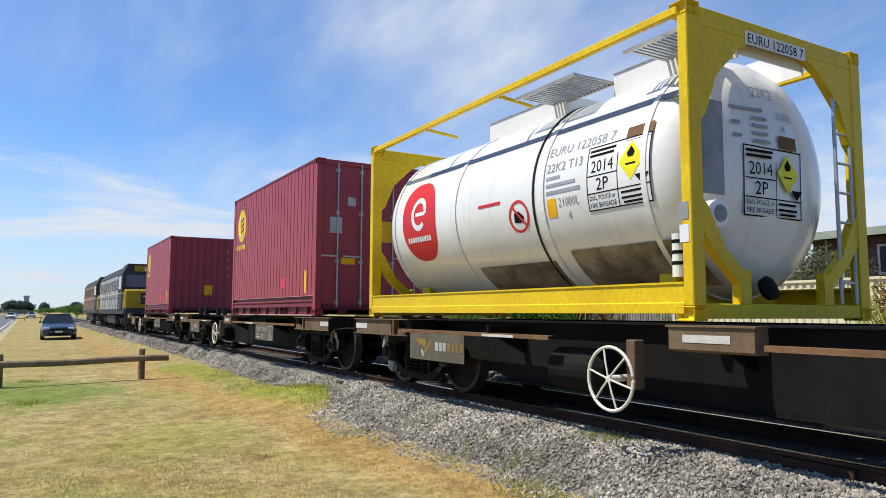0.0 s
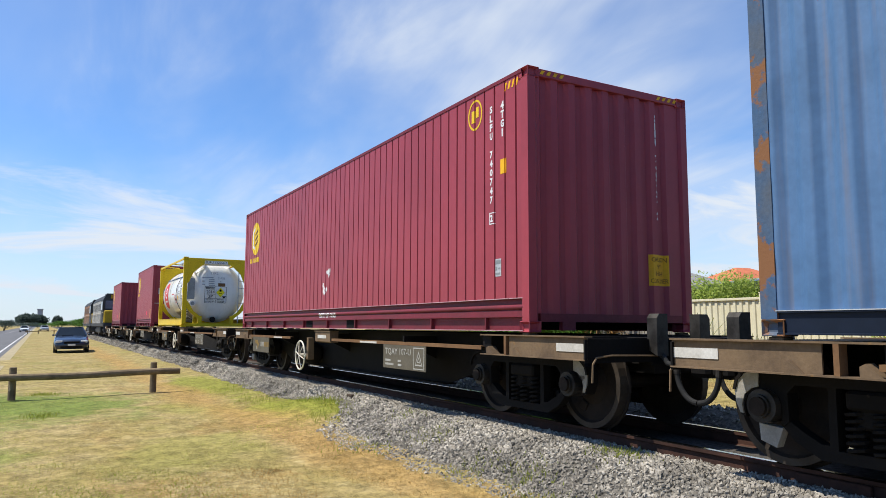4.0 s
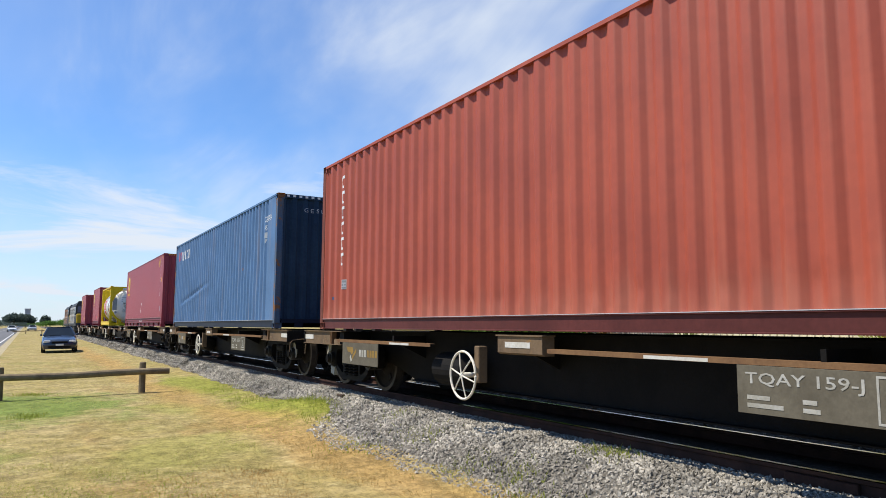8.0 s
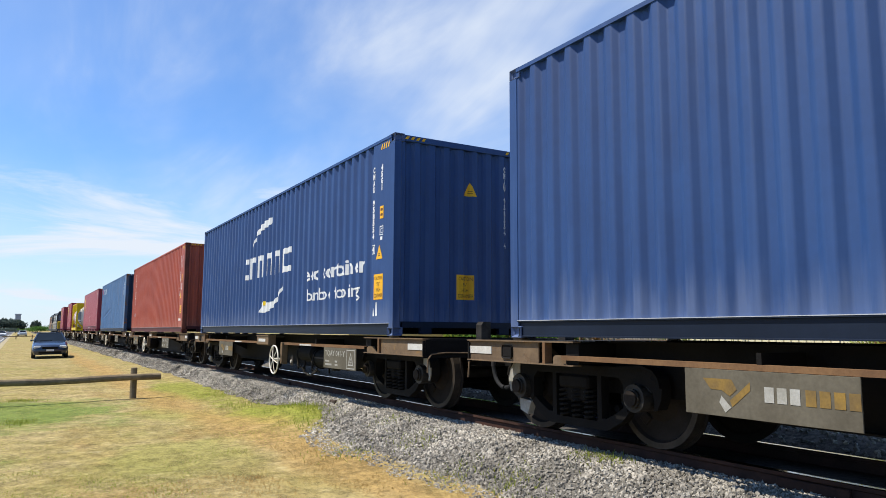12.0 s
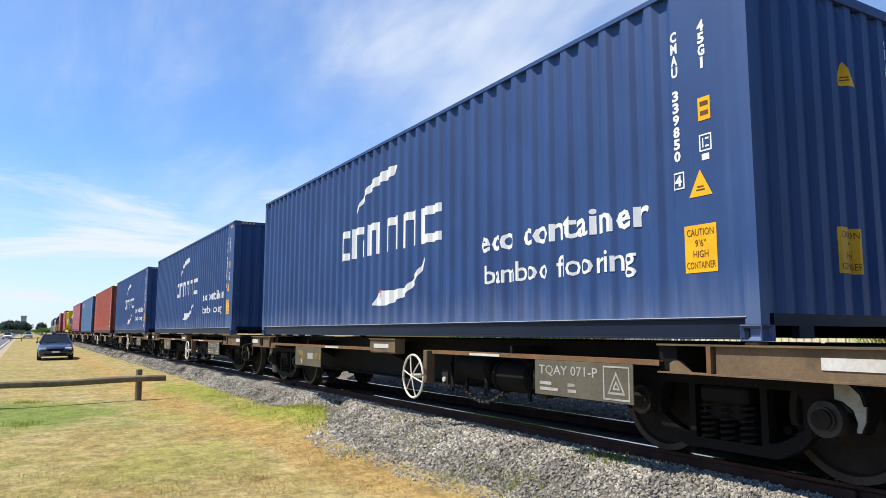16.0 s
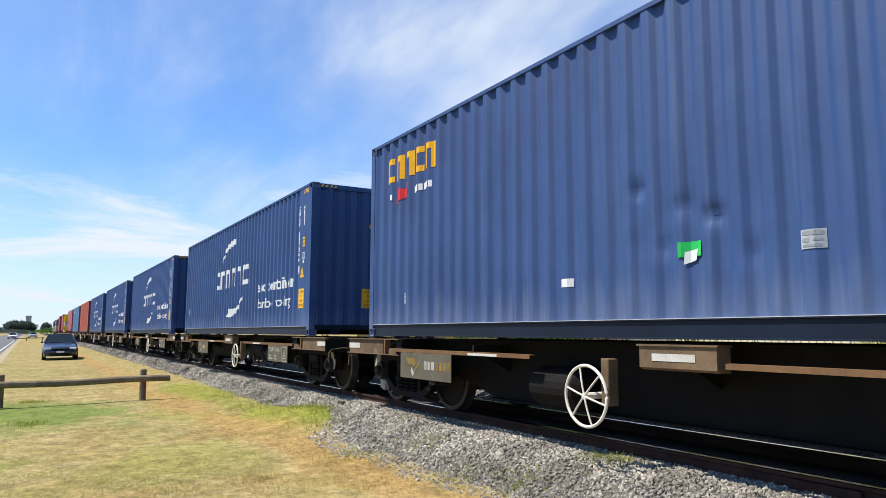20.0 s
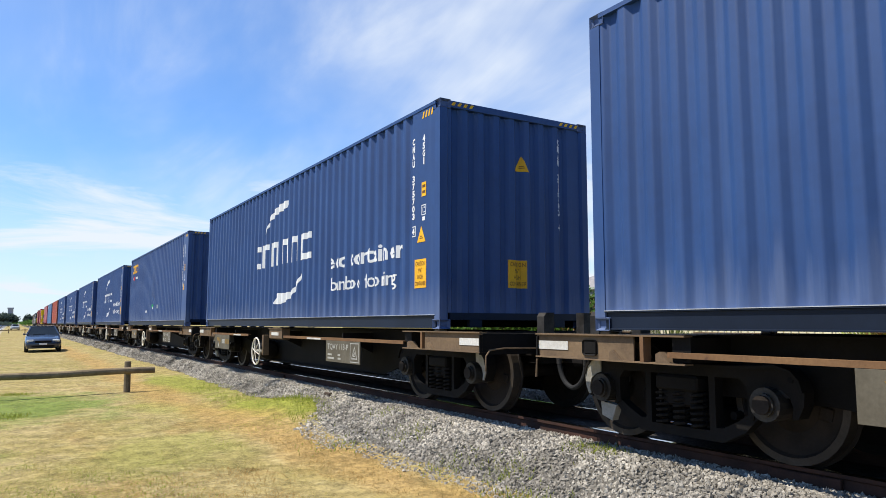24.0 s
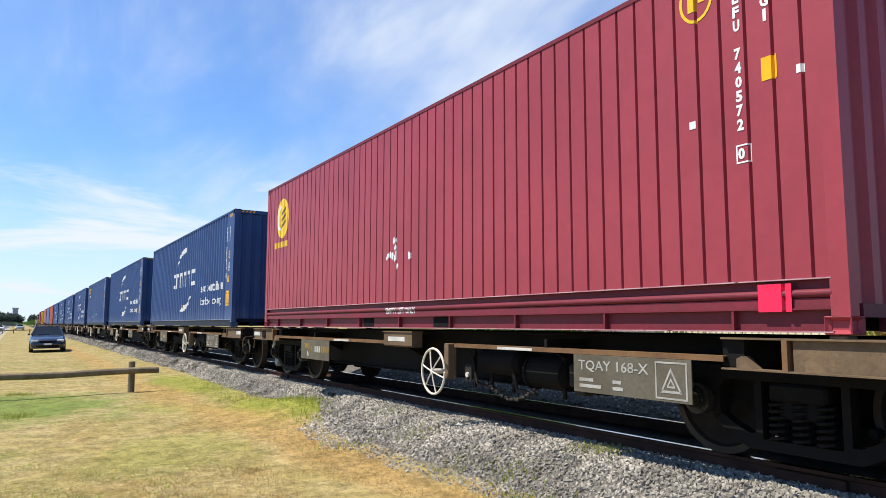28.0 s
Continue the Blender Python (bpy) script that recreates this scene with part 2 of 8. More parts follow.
M_GALV = mat("galvanised_steel", (0.42, 0.43, 0.43), (0.33, 0.34, 0.35), 4, 0.45, 0.6, fine=0.1)
M_GREYPANEL = mat("grey_panel", (0.264, 0.282, 0.290), None, 3, 0.5)
M_WAGON = mat("dusty_brown_steel", (0.165, 0.112, 0.066), (0.105, 0.072, 0.046), 2.0, 0.8, bump=0.25, spots=(0.20, 0.12, 0.055), spot_lo=0.64, streak=(0.17, 0.12, 0.07), streak_amt=0.4)
M_STRIP = mat("rusty_side_strip", (0.180, 0.101, 0.049), (0.128, 0.070, 0.037), 2.5, 0.8, bump=0.2, spots=(0.088, 0.048, 0.031), spot_lo=0.66)
M_UNDER = mat("grimy_black_steel", (0.010, 0.0085, 0.0075), (0.006, 0.0055, 0.005), 2.5, 0.75, bump=0.3, spots=(0.04, 0.03, 0.02), spot_lo=0.70)
M_BOGIE = mat("dusty_bogie_casting", (0.045, 0.039, 0.032), (0.022, 0.019, 0.016), 3, 0.8, bump=0.35, spots=(0.15, 0.12, 0.09), spot_lo=0.66)
M_HORN = mat("pale_dusty_casting", (0.34, 0.325, 0.285), (0.22, 0.205, 0.175), 4, 0.8, bump=0.3, spots=(0.10, 0.085, 0.07), spot_lo=0.66)
M_WHEEL = mat("brown_wheel_steel", (0.026, 0.020, 0.016), (0.015, 0.012, 0.010), 4, 0.75, 0.0, bump=0.2)
M_TREAD = mat("worn_wheel_rim", (0.055, 0.044, 0.035), (0.032, 0.026, 0.021), 4, 0.5, 0.2)
M_PLATE = mat("dusty_grey_panel", (0.120, 0.106, 0.078), (0.092, 0.080, 0.058), 2.2, 0.75, spots=(0.097, 0.079, 0.057), spot_lo=0.68)
# sill edge: paint wear plus a sunlit glint put into the colour
M_EDGE = mat("worn_sunlit_edge", (0.440, 0.449, 0.458), (0.317, 0.334, 0.361), 5, 0.5, spots=(0.088, 0.088, 0.106), spot_lo=0.66, spot_scale=7)
M_PLATETXT = mat("dusty_white_print", (0.370, 0.361, 0.326), (0.264, 0.251, 0.211), 4, 0.7)
M_PLATEYEL = mat("dusty_yellow_print", (0.250, 0.155, 0.040), (0.150, 0.100, 0.042), 4, 0.7)
M_REFLECT = mat("white_reflector", (0.546, 0.528, 0.484), (0.440, 0.414, 0.361), 3, 0.5)
M_WHEELWHITE = mat("cream_handwheel_paint", (0.70, 0.66, 0.56), (0.58, 0.53, 0.43), 5, 0.5, spots=(0.30, 0.21, 0.11), spot_lo=0.68)
M_RUBBER = mat("black_rubber", (0.022, 0.022, 0.022), None, 6, 0.7)
M_RAIL = mat("rusty_rail_web", (0.062, 0.030, 0.021), (0.034, 0.019, 0.015), 3, 0.8, bump=0.3)
M_RAILHEAD = mat("polished_rail_head", (0.62, 0.62, 0.63), (0.55, 0.54, 0.54), 2, 0.13, 1.0, fine=0.04)
M_SLEEPER = mat("weathered_timber", (0.075, 0.055, 0.040), (0.044, 0.033, 0.026), 3, 0.9, bump=0.4, random=0.25)
M_TIMBER = mat("grey_log_timber", (0.211, 0.163, 0.101), (0.132, 0.101, 0.066), 4, 0.9, bump=0.5, bump_scale=25, spots=(0.290, 0.246, 0.176), spot_lo=0.64)
M_STONE = mat("blue_metal_ballast", (0.345, 0.312, 0.258), (0.180, 0.162, 0.134), 1.4, 0.85, bump=0.3, random=0.45, island=True)
M_ASPHALT = mat("grey_asphalt", (0.128, 0.128, 0.132), (0.101, 0.101, 0.106), 0.3, 0.9, bump=0.2, bump_scale=60)
M_LINE = mat("white_road_paint", (0.634, 0.634, 0.616), None, 2, 0.7)


# ---- building helpers ----
def finish(bm, name, material, smooth=False):
    me = bpy.data.meshes.new(name)
    bm.to_mesh(me)
    bm.free()
    for m in material if isinstance(material, (list, tuple)) else (material,):
        me.materials.append(m)
    if smooth:
        for f in me.polygons:
            f.use_smooth = True
    return me


def part(name, bm, material, parent=None, label="", smooth=False):
    """Links a bmesh (or a ready mesh) as one object under parent."""
    me = finish(bm, name, material, smooth) if isinstance(bm, bmesh.types.BMesh) else bm
    ob = new(name, me)
    if parent:
        ob.parent = parent
    if label:
        ob["label"] = label
    return ob


def thing(name, label, category, group="", kind=""):
    return tagged(new(name), label, category, group, kind)


def mesh_of(verts, faces, name, material, smooth=False):
    me = bpy.data.meshes.new(name)
    me.from_pydata(verts, [], faces)
    for m in material if isinstance(material, (list, tuple)) else (material,):
        me.materials.append(m)
    if smooth:
        me.polygons.foreach_set("use_smooth", [True] * len(me.polygons))
    return me


def box(bm, x0, x1, y0, y1, z0, z1, bevel=0.0):
    m = Matrix.LocRotScale(((x0 + x1) / 2, (y0 + y1) / 2, (z0 + z1) / 2), None, (abs(x1 - x0), abs(y1 - y0), abs(z1 - z0)))
    vs = bmesh.ops.create_cube(bm, size=1, matrix=m)["verts"]
    if bevel:
        es = list({e for v in vs for e in v.link_edges})
        bmesh.ops.bevel(bm, geom=es, offset=bevel, segments=1, affect="EDGES")
    return bm


def boxes(*rows, bevel=0.0):
    bm = bmesh.new()
    for r in rows:
        box(bm, *r, bevel=bevel)
    return bm


def rod(bm, a, b, r, n=10, r2=None, caps=True):
    a, b = Vector(a), Vector(b)
    d = b - a
    m = Matrix.Translation((a + b) / 2) @ d.to_track_quat("Z", "Y").to_matrix().to_4x4()
    bmesh.ops.create_cone(bm, cap_ends=caps, segments=n, radius1=r, radius2=r if r2 is None else r2, depth=d.length, matrix=m)
    return bm


def tube(bm, pts, r, n=8):
    """A bent pipe through the points."""
    pts = [Vector(p) for p in pts]
    rings = []
    for i, p in enumerate(pts):
        d = (pts[min(i + 1, len(pts) - 1)] - pts[max(i - 1, 0)]).normalized()
        q = d.to_track_quat("Z", "Y")
        rings.append([bm.verts.new(p + q @ Vector((r * math.cos(k * 2 * math.pi / n), r * math.sin(k * 2 * math.pi / n), 0))) for k in range(n)])
    for a, b in zip(rings, rings[1:]):
        for k in range(n):
            bm.faces.new((a[k], a[(k + 1) % n], b[(k + 1) % n], b[k]))
    bm.faces.new(rings[0][::-1]), bm.faces.new(rings[-1])
    return bm


def lathe(bm, profile, m=Matrix(), n=32):
    """Turns (radius, height) pairs round z."""
    rings = []
    for r, h in profile:
        rings.append([bm.verts.new(m @ Vector((r * math.cos(2 * math.pi * k / n), r * math.sin(2 * math.pi * k / n), h))) for k in range(n)] if r > 1e-5 else [bm.verts.new(m @ Vector((0, 0, h)))])
    for a, b in zip(rings, rings[1:]):
        for k in range(n):
            k2 = (k + 1) % n
            if len(a) == 1 and len(b) == 1:
                continue
            if len(a) == 1:
                bm.faces.new((a[0], b[k], b[k2]))
            elif len(b) == 1:
                bm.faces.new((a[k], b[0], a[k2]))
            else:
                bm.faces.new((a[k], b[k], b[k2], a[k2]))
    bmesh.ops.recalc_face_normals(bm, faces=bm.faces)
    return bm


def prism(bm, outline, axis, lo, hi):
    """Extrudes a closed outline along an axis: 'x' takes (y, z), 'y' takes (x, z), 'z' takes (x, y)."""
    def at(p, h):
        return {"x": (h, p[0], p[1]), "y": (p[0], h, p[1]), "z": (p[0], p[1], h)}[axis]
    a = [bm.verts.new(at(p, lo)) for p in outline]
    b = [bm.verts.new(at(p, hi)) for p in outline]
    n = len(outline)
    fs = [bm.faces.new(a), bm.faces.new(b[::-1])]
    for k in range(n):
        fs.append(bm.faces.new((a[k], b[k], b[(k + 1) % n], a[(k + 1) % n])))
    bmesh.ops.recalc_face_normals(bm, faces=fs)
    return bm


X90 = Matrix.Rotation(radians(90), 4, "Y")       # turns z to x
Y90 = Matrix.Rotation(radians(-90), 4, "X")      # turns z to y


def flat_text(body, size, bold=0.0, spacing=1.0):
    """Lettering as a flat bmesh in (x, y), starting at the origin."""
    cu = bpy.data.curves.new("lettering", "FONT")
    cu.body, cu.size, cu.resolution_u, cu.offset, cu.space_character = body, size, 2, bold, spacing
    ob = bpy.data.objects.new("lettering", cu)
    me = ob.to_mesh()
    bm = bmesh.new()
    bm.from_mesh(me)
    ob.to_mesh_clear()
    bpy.data.objects.remove(ob)
    bpy.data.curves.remove(cu)
    return bm


def extent(bm):
    xs, ys = [v.co.x for v in bm.verts], [v.co.y for v in bm.verts]
    return min(xs), max(xs), min(ys), max(ys)


def fitted(body, width, height, bold=0.0, spacing=1.0):
    """Lettering stretched to a width and a height, its lower left corner at the origin."""
    bm = flat_text(body, height, bold, spacing)
    x0, x1, y0, y1 = extent(bm)
    for v in bm.verts:
        v.co.x = (v.co.x - x0) * width / max(x1 - x0, 1e-4)
        v.co.y = (v.co.y - y0) * height / max(y1 - y0, 1e-4)
    return bm


def stacked(body, height, width, step):
    """Lettering written downwards, one character under the other."""
    bm = bmesh.new()
    z = 0.0
    for ch in body:
        if ch != " ":
            t = fitted(ch, width * (0.4 if ch in "1I" else 1.0), height, height * 0.045)
            me = bpy.data.meshes.new("c")
            t.to_mesh(me)
            t.free()
            n = len(bm.verts)
            bm.from_mesh(me)
            bpy.data.meshes.remove(me)
            bm.verts.ensure_lookup_table()
            for v in bm.verts[n:]:
                v.co.y += z - height
                if ch in "1I":
                    v.co.x += width * 0.3
        z -= step
    return bm


def poly(*loops):
    """Flat shapes from outlines."""
    bm = bmesh.new()
    for lp in loops:
        bm.faces.new([bm.verts.new((x, y, 0)) for x, y in lp])
    return bm


def rect(x0, x1, y0, y1):
    return [(x0, y0), (x1, y0), (x1, y1), (x0, y1)]


def oval(cx, cy, rx, ry, n=28):
    return [(cx + rx * math.cos(2 * math.pi * k / n), cy + ry * math.sin(2 * math.pi * k / n)) for k in range(n)]


def drape(bm, folds, place):
    """Cuts a flat shape at the folds of a corrugated wall, so that it follows the wall, and lays it there."""
    x0, x1, _, _ = extent(bm)
    for f in folds:
        if x0 < f < x1:
            bmesh.ops.bisect_plane(bm, geom=bm.verts[:] + bm.edges[:] + bm.faces[:], plane_co=(f, 0, 0), plane_no=(1, 0, 0))
    for v in bm.verts:
        v.co = place(v.co.x, v.co.y)
    return bm


# ---- ground, road and track ----
def ground_material():
    m = bpy.data.materials.new("dry_verge_grass")
    m.use_nodes = True
    nt = m.node_tree
    N, L = nt.nodes.new, nt.links.new
    p = nt.nodes["Principled BSDF"]
    p.inputs["Roughness"].default_value = 0.95
    p.inputs["Specular IOR Level"].default_value = 0.1
    tc = N("ShaderNodeTexCoord")
    def nz(sc, detail, stretch=(1, 1, 1), shift=(0, 0, 0)):
        mp = N("ShaderNodeMapping"); mp.inputs["Scale"].default_value = stretch; mp.inputs["Location"].default_value = shift
        L(tc.outputs["Object"], mp.inputs[0])
        n = N("ShaderNodeTexNoise"); n.inputs["Scale"].default_value, n.inputs["Detail"].default_value = sc, detail
        n.inputs["Roughness"].default_value = 0.62
        L(mp.outputs[0], n.inputs["Vector"])
        return n.outputs["Fac"]
    def ramp(v, lo, hi, top=1.0):
        mr = N("ShaderNodeMapRange"); mr.interpolation_type = "SMOOTHSTEP"
        mr.inputs["From Min"].default_value, mr.inputs["From Max"].default_value, mr.inputs["To Max"].default_value = lo, hi, top
        L(v, mr.inputs["Value"])
        return mr.outputs[0]
    def blend(fac, a, b, mode="MIX"):
        mx = N("ShaderNodeMix"); mx.data_type = "RGBA"; mx.blend_type = mode
        if isinstance(fac, float):
            mx.inputs["Factor"].default_value = fac
        else:
            L(fac, mx.inputs["Factor"])
        for key, v in (("A", a), ("B", b)):
            if isinstance(v, tuple):
                mx.inputs[key].default_value = (*v, 1)
            else:
                L(v, mx.inputs[key])
        return mx.outputs["Result"]
    col = blend(ramp(nz(0.9, 6), 0.36, 0.62), (0.340, 0.268, 0.124), (0.275, 0.218, 0.080))
    col = blend(ramp(nz(0.33, 4, shift=(3, 1, 0)), 0.50, 0.68, 0.55), col, (0.190, 0.192, 0.045))
    col = blend(ramp(nz(0.55, 5, (1.6, 0.7, 1), (9, 4, 0)), 0.53, 0.68, 0.6), col, (0.285, 0.186, 0.069))
    col = blend(ramp(nz(7.0, 5), 0.58, 0.74, 0.5), col, (0.190, 0.151, 0.060))
    col = blend(ramp(nz(5.0, 6, (0.8, 1.3, 1), (6, 2, 0)), 0.54, 0.68, 0.55), col, (0.44, 0.37, 0.19))
    def patch(cx, cy, rx, ry, colour, top):
        mp = N("ShaderNodeMapping"); mp.inputs["Location"].default_value = (-cx / rx, -cy / ry, 0)
        mp.inputs["Scale"].default_value = (1 / rx, 1 / ry, 0)
        L(tc.outputs["Object"], mp.inputs[0])
        ln = N("ShaderNodeVectorMath"); ln.operation = "LENGTH"
        L(mp.outputs[0], ln.inputs[0])
        wob = N("ShaderNodeMath"); wob.operation = "MULTIPLY_ADD"; wob.inputs[1].default_value = 1.6
        L(nz(1.1, 5, shift=(cx, 0, 0)), wob.inputs[0]); L(ln.outputs["Value"], wob.inputs[2])
        return blend(ramp(wob.outputs[0], 1.75, 1.15, top), col, colour)
    col = patch(-0.3, 16.3, 3.0, 4.6, (0.135, 0.190, 0.040), 0.85)
    col = patch(-1.0, 10.6, 1.2, 2.4, (0.154, 0.198, 0.043), 0.8)
    col = patch(1.8, 9.6, 1.3, 1.6, (0.248, 0.236, 0.064), 0.6)
    col = patch(0.4, 6.6, 0.9, 1.2, (0.231, 0.226, 0.068), 0.55)
    col = patch(2.6, 14.0, 0.8, 1.8, (0.231, 0.231, 0.052), 0.6)
    col = patch(4.0, 12.2, 1.3, 2.6, (0.215, 0.228, 0.036), 0.9)
    col = patch(3.6, 18.5, 1.2, 4.6, (0.215, 0.222, 0.040), 0.85)
    # brown seeding strip that follows the edge of the ballast
    sep = N("ShaderNodeSeparateXYZ"); L(tc.outputs["Object"], sep.inputs[0])
    cen = N("ShaderNodeMapRange")
    for key, v in zip(("From Min", "From Max", "To Min", "To Max"), (5.0, 18.0, 3.4, 2.75)):
        cen.inputs[key].default_value = v
    L(sep.outputs[1], cen.inputs["Value"])
    off = N("ShaderNodeMath"); off.operation = "SUBTRACT"
    L(sep.outputs[0], off.inputs[0]); L(cen.outputs[0], off.inputs[1])
    dis = N("ShaderNodeMath"); dis.operation = "ABSOLUTE"; L(off.outputs[0], dis.inputs[0])
    wv = N("ShaderNodeMath"); wv.operation = "MULTIPLY_ADD"; wv.inputs[1].default_value = 1.5
    L(nz(0.8, 5, (1, 0.5, 1), (5, 5, 0)), wv.inputs[0]); L(dis.outputs[0], wv.inputs[2])
    col = blend(ramp(wv.outputs[0], 1.45, 0.85, 0.7), col, (0.345, 0.219, 0.079))
    fine = N("ShaderNodeMapRange"); fine.inputs["From Min"].default_value, fine.inputs["From Max"].default_value = 0.36, 0.64
    fine.inputs["To Min"].default_value, fine.inputs["To Max"].default_value = 0.50, 1.18
    mid = N("ShaderNodeMath"); mid.operation = "MULTIPLY_ADD"; mid.inputs[1].default_value = 0.55
    L(nz(4.2, 5, (1, 0.8, 1), (2, 7, 0)), mid.inputs[0])
    half = N("ShaderNodeMath"); half.operation = "MULTIPLY"; half.inputs[1].default_value = 0.45
    L(nz(38.0, 6, (1, 0.6, 1)), half.inputs[0])
    tuftn = N("ShaderNodeMath"); tuftn.operation = "MULTIPLY_ADD"; tuftn.inputs[1].default_value = 0.55
    L(nz(13.0, 5, (1, 0.7, 1), (4, 1, 0)), tuftn.inputs[0]); L(half.outputs[0], tuftn.inputs[2])
    L(tuftn.outputs[0], mid.inputs[2])
    shift = N("ShaderNodeMath"); shift.operation = "SUBTRACT"; shift.inputs[1].default_value = 0.275
    L(mid.outputs[0], shift.inputs[0])
    L(shift.outputs[0], fine.inputs["Value"])
    cc = N("ShaderNodeCombineXYZ")
    for i in range(3):
        L(fine.outputs[0], cc.inputs[i])
    col = blend(1.0, col, cc.outputs[0], "MULTIPLY")
    L(col, p.inputs["Base Color"])
    b = N("ShaderNodeBump"); b.inputs["Strength"].default_value, b.inputs["Distance"].default_value = 0.6, 0.03
    L(nz(30.0, 6), b.inputs["Height"])
    L(b.outputs[0], p.inputs["Normal"])
    return m


M_GROUND = ground_material()
rng = np.random.default_rng(7)


def lie(x, y):
    """Height of the natural ground: gently uneven near by, flat far off."""
    near = max(0.0, 1 - math.hypot(x, y - 12) / 60)
    tongue = 0.13 * math.exp(-((x - 4.3) / 0.6) ** 2 - ((y - 12.0) / 1.5) ** 2)
    rise = max(0.0, min(1.0, (x - 2.6) / 1.9)) if x < 5 else max(0.0, min(1.0, (9.5 - x) / 1.2))
    return GROUND + tongue + 0.10 * rise * rise * (3 - 2 * rise) + near * (0.05 * noise.noise((x * 0.35, y * 0.22, 0)) + 0.02 * noise.noise((x * 1.3, y * 1.1, 3)))


def build_ground():
    def steps(core, far):
        s = list(core)
        k, d = core[-1], core[-1] - core[-2]
        while k < far:
            d *= 1.25
            k += d
            s.append(k)
        k, d = core[0], core[1] - core[0]
        while k > -far:
            d *= 1.25
            k -= d
            s.insert(0, k)
        return s
    xs = steps([-8 + 0.5 * i for i in range(60)], 3200)
    ys = steps([-4 + 0.5 * i for i in range(90)], 3200)
    vs = [(x, y, lie(x, y)) for y in ys for x in xs]
    w = len(xs)
    fs = [(j * w + i, j * w + i + 1, (j + 1) * w + i + 1, (j + 1) * w + i) for j in range(len(ys) - 1) for i in range(w - 1)]
    g = new("ground", mesh_of(vs, fs, "ground", M_GROUND, True))
    tagged(g, "dry yellow and green mown grass verge beside the railway", "ground", kind="structure")


build_ground()


def shoulder(y):
    """Near edge of the ballast, ragged where the grass has crept into it."""
    def rise(lo, hi):
        t = max(0.0, min(1.0, (y - lo) / (hi - lo)))
        return t * t * (3 - 2 * t)
    e = 3.66 + 0.62 * rise(9.7, 10.9) + 0.16 * rise(14, 22)
    e += 0.32 * math.exp(-((y - 11.8) / 1.0) ** 2) - 0.26 * math.exp(-((y - 8.8) / 0.8) ** 2)
    e += 0.12 * noise.noise((y * 0.8, 2.2, 0)) + 0.10 * noise.noise((y * 2.1, 5.1, 0)) + 0.07 * noise.noise((y * 4.6, 1.1, 0))
    return e


def bed(x, y):
    """Surface of the ballast bed."""
    e = shoulder(y)
    top = -0.096 + BASE_Z - (x - TRACK_X) * math.sin(radians(CANT))
    if x < TRACK_X:
        t = (x - e) / max(0.30, 4.72 - e)
    else:
        # heaped far shoulder
        t = (8.35 - x) / 1.05
        u = max(0.0, min(1.0, (x - 6.40) / 0.62))
        top += (0.06 - top) * u * u * (3 - 2 * u) + 0.05 * noise.noise((x * 1.6, y * 0.9, 6)) * u
    t = max(0.0, min(1.0, t))
    base = lie(x, y) - 0.03
    return base + (top - base) * t * t * (3 - 2 * t)


